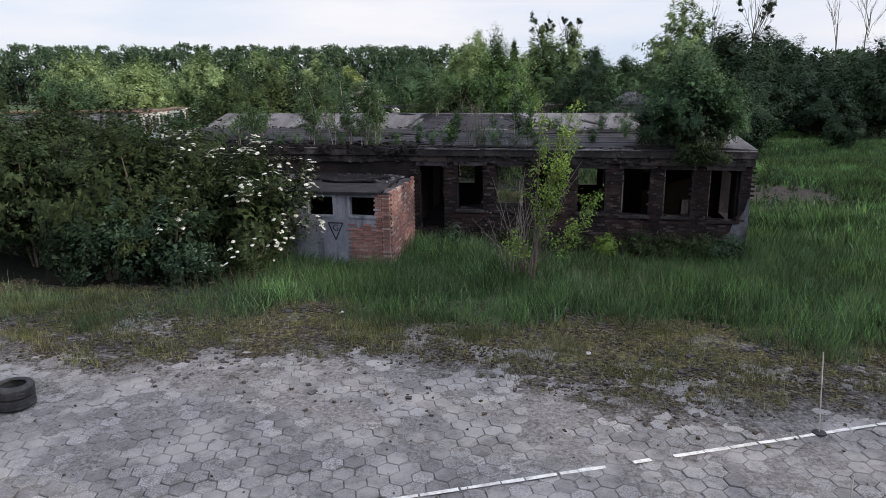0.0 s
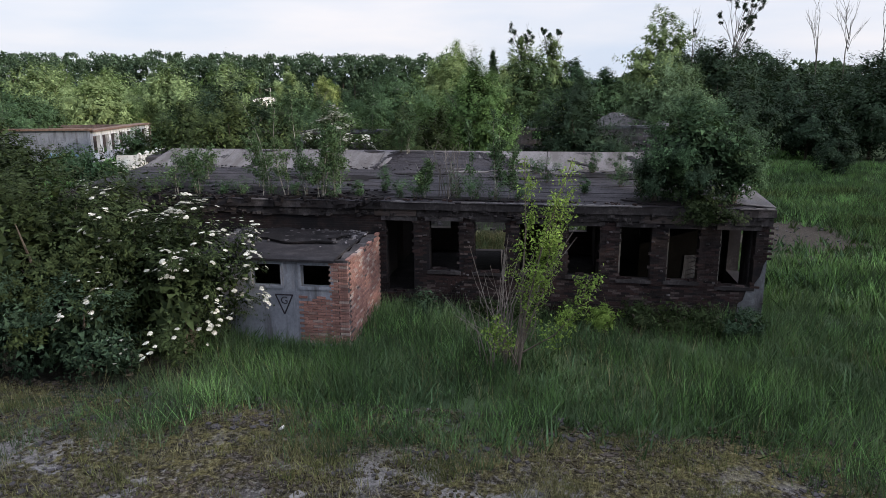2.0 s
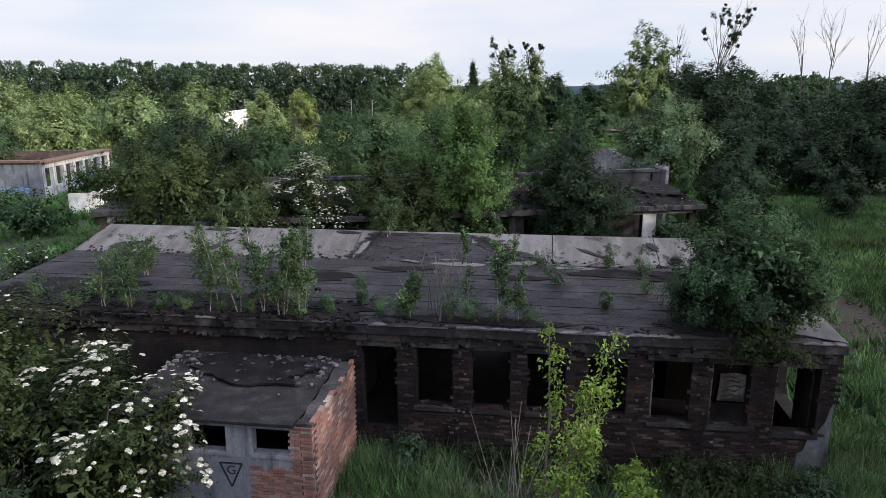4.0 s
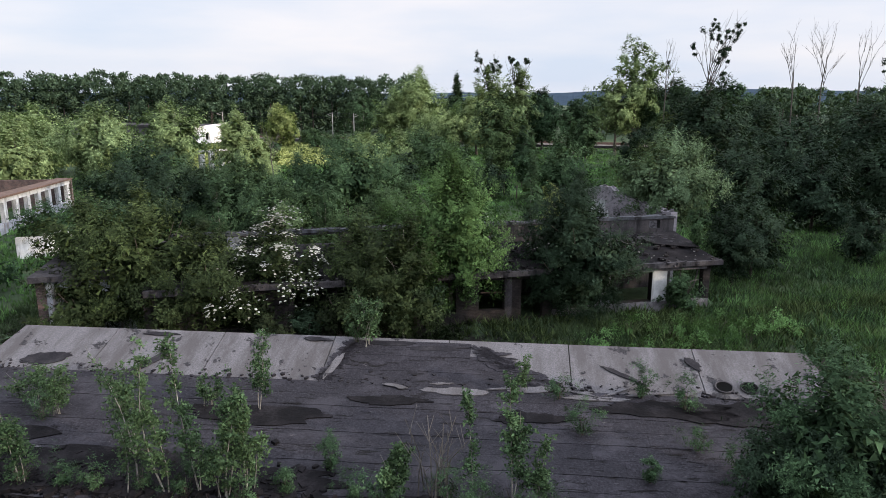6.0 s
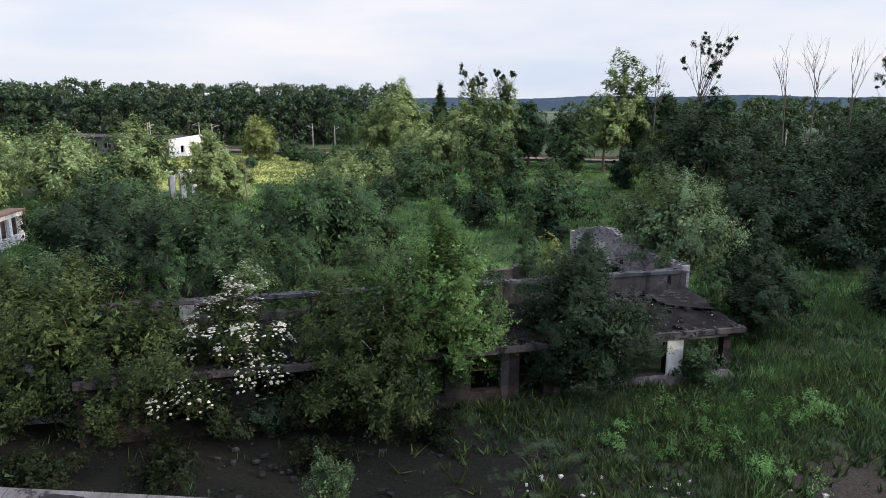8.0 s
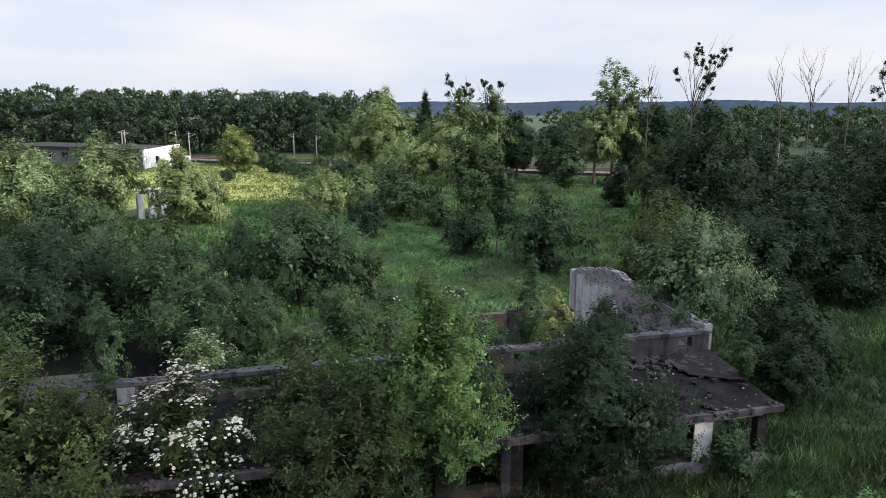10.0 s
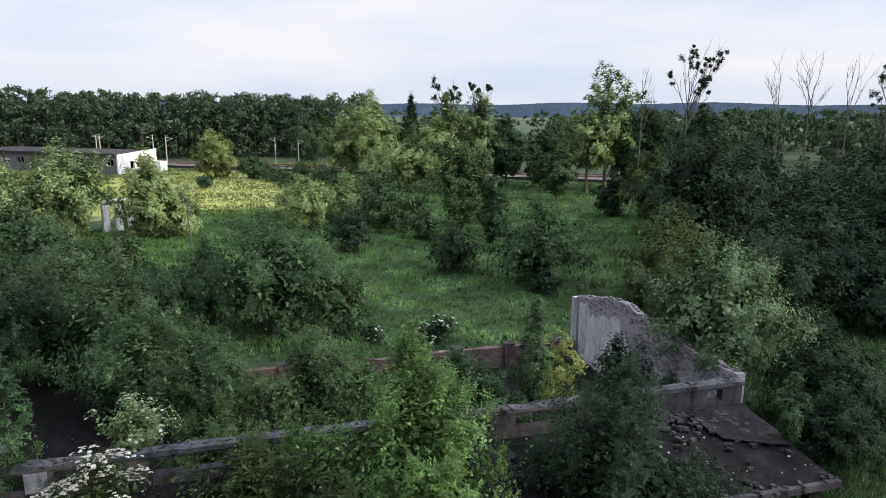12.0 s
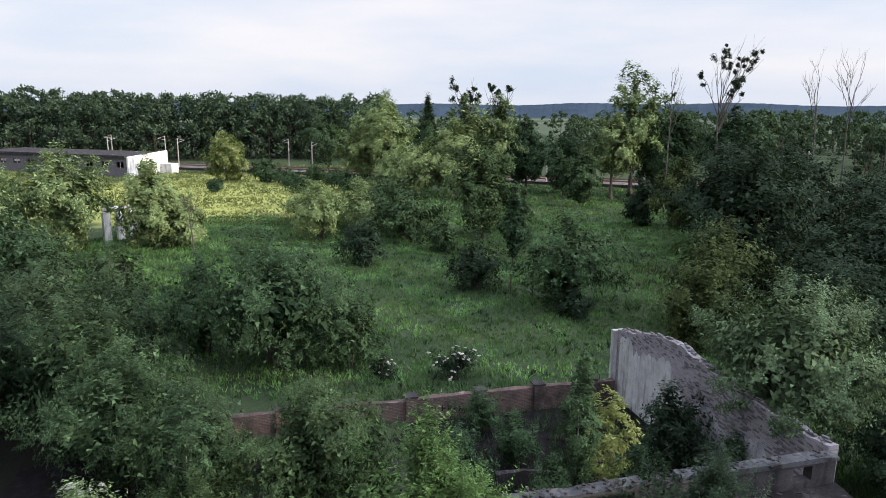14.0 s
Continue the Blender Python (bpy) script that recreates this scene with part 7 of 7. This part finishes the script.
for row in range(3):
    for i in range(50):
        f = i / 49
        x, y = -300 + 268 * f, 158 + 72 * f ** 0.8
        spots.append((x + rng.uniform(-2.5, 2.5) - row * 2, y + row * 7 + rng.uniform(-2.5, 2.5), rng.uniform(16.5, 18.5) + row * 1.0 - 2.0 * f, rng.uniform(8, 11)))
far_woods("woodland", "dark dense edge of a broad-leaved wood", spots, 3, 0.9, 0.9)
# out of view: trees added to keep the low sun off the foreground
spots = [(38 + max(0, j - 7) * 1.6 + 8 * i + rng.uniform(-2, 2), -24 + 9 * j + rng.uniform(-3, 3), rng.uniform(14, 17), rng.uniform(9, 12)) for j in range(12) for i in range(2)]
spots += [(64 + rng.uniform(-4, 4), 78 + 9 * j, rng.uniform(12, 14), rng.uniform(9, 12)) for j in range(5)]
far_woods("woodland", "unseen wood added to shade the yard", spots, 8, 1.3, 0.7)
# unseen trees behind and to the left, added to block low sky light
spots = [(-62 + 7 * i + rng.uniform(-2, 2), -30 - 7 * (i % 2) + rng.uniform(-3, 3), rng.uniform(15, 19), rng.uniform(9, 12)) for i in range(15)]
spots += [(-58 + rng.uniform(-4, 4), -22 + 8 * i, rng.uniform(13, 16), rng.uniform(9, 12)) for i in range(7)]
far_woods("woodland", "unseen wood added to dim the yard's near side", spots, 9, 1.6, 0.6)
spots = [(48 + rng.uniform(0, 240), 192 + rng.uniform(0, 55), rng.uniform(10, 14), rng.uniform(8, 12)) for _ in range(90)]
far_woods("woodland", "dark wood beyond the railway", spots, 4, 1.15)
spots += [(50 + rng.uniform(0, 300), 252 + rng.uniform(0, 70), rng.uniform(12, 15), rng.uniform(9, 13)) for _ in range(70)]
far_woods("woodland", "dark wood beyond the railway", spots[90:], 14, 1.3)
spots = [(-34 + rng.uniform(0, 100), 212 + rng.uniform(0, 45), rng.uniform(8, 11.5), rng.uniform(7, 10)) for _ in range(46)]
far_woods("woodland", "line of trees behind the railway", spots, 5, 0.95)
spots = [(rng.uniform(-500, 600), rng.uniform(300, 640), rng.uniform(8, 13), rng.uniform(10, 16)) for _ in range(150)]
far_woods("woodland", "scattered trees among far fields", spots, 6, 1.6, 0.5)


def grass_field(name, label, area, count, height, width, mat, seed, lean=0.35, inside=None, per=6, z=None, patch=0.5):
    """Tufts of blades scattered over the area (x, x, y, y), thicker and thinner in patches."""
    rng = np.random.default_rng(seed)
    x, y = rng.uniform(area[0], area[1], count), rng.uniform(area[2], area[3], count)
    lush = 0.5 + 0.5 * np.sin(x * 0.9 + seed * 1.3 + 1.7 * np.sin(y * 0.55)) * np.sin(y * 0.8 + 1.3 * np.sin(x * 0.4))
    keep = rng.random(count) < (1 - patch) + patch * lush
    if inside is not None:
        keep &= inside(x, y, rng)
    x, y, lush = x[keep], y[keep], lush[keep]
    n = len(x)
    bx = np.repeat(x, per) + rng.normal(size=n * per) * 0.08
    by = np.repeat(y, per) + rng.normal(size=n * per) * 0.08
    h = height * np.repeat(rng.uniform(0.55, 1.1, n) * (0.7 + 0.5 * lush), per) * rng.uniform(0.6, 1.15, n * per)
    a = rng.uniform(0, 6.283, n * per)
    base = np.stack([bx, by, (ground_height(bx, by) - 0.02) if z is None else np.full(n * per, z)], 1)
    side = np.stack([np.cos(a), np.sin(a), np.zeros_like(a)], 1) * width * 0.5
    tip = base + np.stack([rng.normal(size=n * per) * lean * h, rng.normal(size=n * per) * lean * h, h], 1)
    v = np.stack([base - side, base + side, tip], 1).reshape(-1, 3)
    return tagged(part(name, quads_mesh(name, v, 3), mat), label, "grass", kind="stuff")


def clumps(x, y):
    """Uneven clumps about a metre across, 0 between them and 1 inside."""
    f = np.sin(x * 1.7 + 1.9 * np.sin(y * 1.3 + 0.6)) * np.sin(y * 2.6 + 1.4 * np.sin(x * 0.9 + 2.0)) + 0.5 * np.sin(x * 4.3 + y * 2.1) * np.sin(y * 5.2 - x * 1.2)
    return np.clip(f * 2.2 - 0.1, 0.03, 1)


HC, HS = math.cos(radians(18)), math.sin(radians(18))


def off_buildings(x, y, rng):
    a = (x > AX0) & (x < AX1) & (y > AY0) & (y < AY1)
    b = (x > NX0) & (x < NX1) & (y > NY0) & (y < AY0)
    u, v = (x - 7.8) * HC + (y - 54.6) * HS, -(x - 7.8) * HS + (y - 54.6) * HC
    return ~(a | b | ((u > -29) & (u < 0.5) & (v > -4.6) & (v < 14.4)))


def near_edge(x, y, rng):
    thicket = ((x + 16.0) / 7.5) ** 2 + ((y - 19.8) / 3.3) ** 2 < 1
    return ~thicket & (y > 16.95 + 0.9 * np.sin(x * 0.7) + 0.5 * np.sin(x * 1.9) + rng.normal(size=len(x)) * 0.5 - np.where(x < -7, 1.4, 0)) & off_buildings(x, y, rng)


def off_bare(x, y, rng):
    d = ((x - 11.0) / 4.2) ** 2 + ((y - 38.5) / 6.0) ** 2
    e = ((x + 13.0) / 17.0) ** 2 + ((y - 39.5) / 8.5) ** 2
    return off_buildings(x, y, rng) & (rng.random(len(x)) < np.clip(np.minimum(d - 0.25, e * 1.2 - 0.5), 0.03, 1))


grass_field("grass", "tall lush green grass before the building", (-26, 30, 14.5, 27.5), 34000, 0.66, 0.024, L_GRASS, 1, inside=near_edge)
grass_field("grass", "tall green meadow grass", (6.5, 38, 26.5, 70), 26000, 0.58, 0.05, L_GRASS, 2, inside=off_bare, per=5)
grass_field("grass", "green grass and weeds between the ruins", (-28, 8, 32.5, 52), 17000, 0.5, 0.045, L_GRASS, 3, inside=off_bare)
grass_field("grass", "green meadow grass behind the ruin", (-48, 26, 66, 124), 50000, 0.34, 0.085, L_MEADOW, 4, inside=off_buildings, patch=0.15, per=4)
grass_field("grass", "pale sunlit grass of the far field", (-130, -18, 118, 205), 26000, 0.42, 0.2, L_FIELD, 6, patch=0.2, per=4)
grass_field("grass", "green grass among the far trees", (-20, 48, 122, 168), 12000, 0.42, 0.18, L_MEADOW, 18, patch=0.3, per=4)
grass_field("grass", "pale seeding grass in the meadow", (6.5, 38, 26.5, 70), 14000, 0.7, 0.045, L_MEADOW, 12, inside=off_bare, patch=0.97)
grass_field("weeds", "dark broad-leaved weeds in the meadow", (6.5, 38, 26.5, 70), 13000, 0.52, 0.12, L_MID, 13, inside=off_bare, patch=0.97, lean=0.6)
grass_field("weeds", "dark broad-leaved weeds before the building", (-8, 30, 16.6, 25), 6500, 0.5, 0.07, L_MID, 15, inside=near_edge, patch=0.97, lean=0.6)
grass_field("grass", "pale seeding grass before the building", (-10, 30, 16.4, 27), 9000, 0.7, 0.02, L_MEADOW, 16, inside=near_edge, patch=0.95)
grass_field("weeds", "dark weeds in the meadow behind the ruin", (-48, 26, 68, 122), 2600, 0.5, 0.14, L_MID, 17, inside=off_buildings, patch=0.99, lean=0.6)
grass_field("weeds", "leafy weeds before the ruined hall", (-6, 20, 34, 53), 9000, 0.55, 0.11, L_OLIVE, 20, inside=off_bare, patch=0.9, lean=0.6)
grass_field("grass", "rough grass round the shed", (-80, -27, 42, 104), 11000, 0.6, 0.15, L_MEADOW, 9, inside=off_buildings)
grass_field("grass", "weeds inside the roofless hall", (-14, 6, 55, 69), 2600, 0.5, 0.04, L_MID, 7, z=0.02)
grass_field("dry_grass", "dry tufts on the silted paving edge", (-17, 15, 13.0, 17.8), 24000, 0.26, 0.014, L_DRYGRASS, 5, inside=lambda x, y, r: r.random(len(x)) < clumps(x + 3, y) * np.clip((y - 13.6 - 0.8 * np.cos((x + 3.3) * 0.5)) / 2.0, 0, 1), z=0.0)
grass_field("dry_grass", "dry straw-coloured grass behind the building", (-4.6, 0.6, 32.1, 36.5), 3600, 0.4, 0.02, L_DRYGRASS, 22, patch=0.2)
grass_field("dry_grass", "pale dry stalks among the green grass", (-24, 28, 16.5, 25), 1800, 0.85, 0.012, L_DRYGRASS, 8, inside=near_edge, per=4)
grass_field("grass", "olive tufts on the silted paving", (-17, 15, 11.6, 17.6), 22000, 0.26, 0.016, L_TUFT, 19, inside=lambda x, y, r: r.random(len(x)) < clumps(x, y) * np.clip((y - 13.4 - 0.8 * np.cos((x + 3.3) * 0.5)) / 1.6, 0, 1), z=0.0, patch=0.4)


# ---- paved yard ----
yard = tagged(thing("pavement"), "worn hexagonal concrete paving with silted joints", "paving", kind="structure")
HR = 0.197                                 # half the width over corners
PT = radians(20)


def paver_mesh(seed):
    rng = random.Random(seed)
    g = Geo()
    k = 6
    top = [(math.cos(math.pi / 6 + i * math.pi / 3) * (HR - 0.013) * rng.uniform(0.95, 1.0), math.sin(math.pi / 6 + i * math.pi / 3) * (HR - 0.013) * rng.uniform(0.95, 1.0)) for i in range(k)]
    low = [(math.cos(math.pi / 6 + i * math.pi / 3) * (HR - 0.007), math.sin(math.pi / 6 + i * math.pi / 3) * (HR - 0.007)) for i in range(k)]
    g.v = [(x, y, 0) for x, y in top] + [(x, y, -0.012) for x, y in low] + [(x, y, -0.1) for x, y in low]
    g.f = [tuple(range(k))] + [(k + i, k + (i + 1) % k, (i + 1) % k, i) for i in range(k)] + [(2 * k + i, 2 * k + (i + 1) % k, k + (i + 1) % k, k + i) for i in range(k)]
    return g


rng = random.Random(12)
pavers = [paver_mesh(i).mesh("paver") for i in range(5)]
proto = paver_mesh(2)
rest = Geo()
count = 0
DX, DY = HR * math.sqrt(3), HR * 1.5
for j in range(-46, 66):
    for i in range(-60, 70):
        u, v = (i + (0.5 if j % 2 else 0)) * DX, j * DY
        x, y = u * math.cos(PT) - v * math.sin(PT), 9 + u * math.sin(PT) + v * math.cos(PT)
        if not (-14 < x < 12 and 6.4 < y < 15.2):
            continue
        z = rng.uniform(-0.014, 0.008)
        m = pose(x, y, z, rng.uniform(-1.6, 1.6), rng.uniform(-1.6, 1.6), math.degrees(PT) + rng.uniform(-2, 2))
        if -5.2 < x < 3.2 and 8.4 < y < 12.0 and count < 300:
            ob = part("paver", pavers[count % 5], M_PAVER, yard)
            ob.matrix_basis = m
            count += 1
        else:
            n = len(rest.v)
            rest.v += [tuple(m @ Vector(p)) for p in proto.v]
            rest.f += [tuple(n + q for q in f) for f in proto.f]
part("paver_field", rest, M_PAVER_REST, yard, "worn hexagonal concrete pavers", "stuff")

# painted line in broken lengths
la, lb = Vector((-1.79, 9.35, 0)), Vector((6.13, 13.06, 0))
lw = (lb - la).normalized()
ln = Vector((-lw.y, lw.x, 0)) * 0.042
f = -0.6
while f < 1.25:
    w = rng.uniform(0.03, 0.07)
    if not (0.398 < f < 0.43 or 0.47 < f < 0.512):
        a, b = la.lerp(lb, f), la.lerp(lb, f + w)
        g = Geo()
        pts = [a - ln * rng.uniform(0.7, 1.1), b - ln * rng.uniform(0.7, 1.1), b + ln * rng.uniform(0.7, 1.1), a + ln * rng.uniform(0.7, 1.1)]
        g.prism([(p.x, p.y, 0.0095) for p in pts], (0, 0, 0.004))
        part("line_mark", g, M_PAINT, yard, "worn white painted line")
    f += w + rng.uniform(0.001, 0.007)


def marker_post(x, y, tall, lean):
    ob = thing("marker_post", x, y, 0.0, 0, "thin grey steel rod standing in a flat round foot", "post", "rods on the yard")
    g = Geo()
    g.tube([(0, 0, 0.03), (lean * 0.5, 0, tall * 0.5), (lean, 0, tall)], [0.011, 0.01, 0.01], 8)
    part("rod", g, M_STEEL, ob)
    g = Geo()
    g.tube([(0, 0, 0.0), (0, 0, 0.03), (0, 0, 0.045)], [0.11, 0.11, 0.04], 14)
    part("foot", g, M_RUBBER, ob)


marker_post(4.98, 12.54, 1.46, -0.1)
marker_post(4.66, 10.3, 0.58, 0.0)


def tyre(x, y, z, seed, r=0.34, w=0.24):
    """An old car tyre lying flat: a tread with grooves, side walls and a hollow middle."""
    g = Geo()
    prof = [(0.60, 0.10), (0.63, 0.02), (0.78, 0.0), (0.93, 0.06), (1.0, 0.18), (1.0, 0.36), (0.975, 0.37), (0.975, 0.41), (1.0, 0.42), (1.0, 0.58), (0.975, 0.59), (0.975, 0.63), (1.0, 0.64), (1.0, 0.82), (0.93, 0.94), (0.78, 1.0), (0.63, 0.98), (0.60, 0.90), (0.86, 0.78), (0.9, 0.5), (0.86, 0.22)]
    n, k = 36, len(prof)
    for i in range(n):
        a = 2 * math.pi * i / n
        g.v += [(math.cos(a) * p * r, math.sin(a) * p * r, q * w) for p, q in prof]
    g.f = [(i * k + j, ((i + 1) % n) * k + j, ((i + 1) % n) * k + (j + 1) % k, i * k + (j + 1) % k) for i in range(n) for j in range(k)]
    ob = part("tyre", g, M_RUBBER)
    ob.matrix_world = pose(x, y, z, random.Random(seed).uniform(-3, 3), 0, seed * 50)
    return tagged(ob, "old black rubber car tyre lying in a stack", "tyre", "stacked tyres on the yard")


for i, (x, y, z) in enumerate(((-9.31, 10.98, 0.01), (-9.29, 10.96, 0.25), (-10.02, 10.83, 0.01), (-9.99, 10.85, 0.25))):
    tyre(x, y, z, i + 1)

# clods, stones and scraps on the yard
rng = random.Random(44)
rubble("clods", "dark clods and dead tufts on the paving", [(x, y, max(0.012, silt_height(x, y)) + 0.008, s) for x, y, s in ((rng.uniform(-13, 10), 9 + 6.5 * rng.random() ** 0.8, rng.choice((0.012, 0.02, 0.03, 0.05))) for _ in range(260))], M_SOIL_CLOD, seed=5)
rubble("stones", "small pale stones and plaster scraps", [(x, y, max(0.01, silt_height(x, y)) + 0.01, s) for x, y, s in ((rng.uniform(-15, 13), rng.uniform(12.5, 17.6), rng.choice((0.015, 0.02, 0.03, 0.06))) for _ in range(260))], M_CONCRETE, seed=6)
for x, y in ((1.2, 15.2), (-5.0, 16.9)):
    g = Geo()
    g.prism([(px, py, 0) for px, py in blob(rng, 0, 0, 0.09, 0.05, rng.uniform(0, 3), 9, 0.3)], (0, 0, 0.03))
    ob = part("scrap", g, M_PAINT)
    ob.matrix_world = pose(x, y, 0.07, 6, 4, rng.uniform(0, 360))
    tagged(ob, "white scrap lying on mossy ground", "scrap")
for x, y in ((-1.5, 88.0), (0.2, 87.0), (1.6, 86.0), (-3.0, 92.5)):
    ob = thing("fence_post", x, y, 0, 0, "weathered wooden fence post in the grass", "post", "old fence posts")
    g = Geo()
    g.tube([(0, 0, -0.2), (0.03, 0, 1.7)], [0.08, 0.07], 6)
    part("stake", g, M_BARK, ob)


# moss cushions, mud lumps and broken crust in the silted band
def band_spots(count, seed, sizes, bias):
    rng = random.Random(seed)
    out = []
    while len(out) < count:
        x, y = rng.uniform(-16, 14), rng.uniform(11.6, 18.2)
        edge = (y - silt_edge(x) + 0.6) / 1.8
        n = noise.fractal(Vector((x * 0.35 + seed, y * 0.8, seed * 3.1)), 1.0, 2.0, 4)
        if rng.random() < max(0.02, min(1, edge)) and n > bias:
            out.append((x, y, max(-0.01, silt_height(x, y)) + 0.004, rng.choice(sizes) * rng.uniform(0.7, 1.3)))
    return out


rubble("moss", "brown and olive moss cushions on the silted paving", band_spots(7000, 61, (0.012, 0.018, 0.028, 0.045), 0.12), M_MOSS, seed=61)
rubble("mud", "dark crusts of mud on the silted paving", band_spots(3000, 62, (0.015, 0.025, 0.04, 0.06), 0.16), M_SOIL_CLOD, seed=62)
rubble("crust", "grey lumps of broken paving and dust", band_spots(1500, 63, (0.02, 0.03, 0.05, 0.08), 0.05), M_CONCRETE, seed=63)
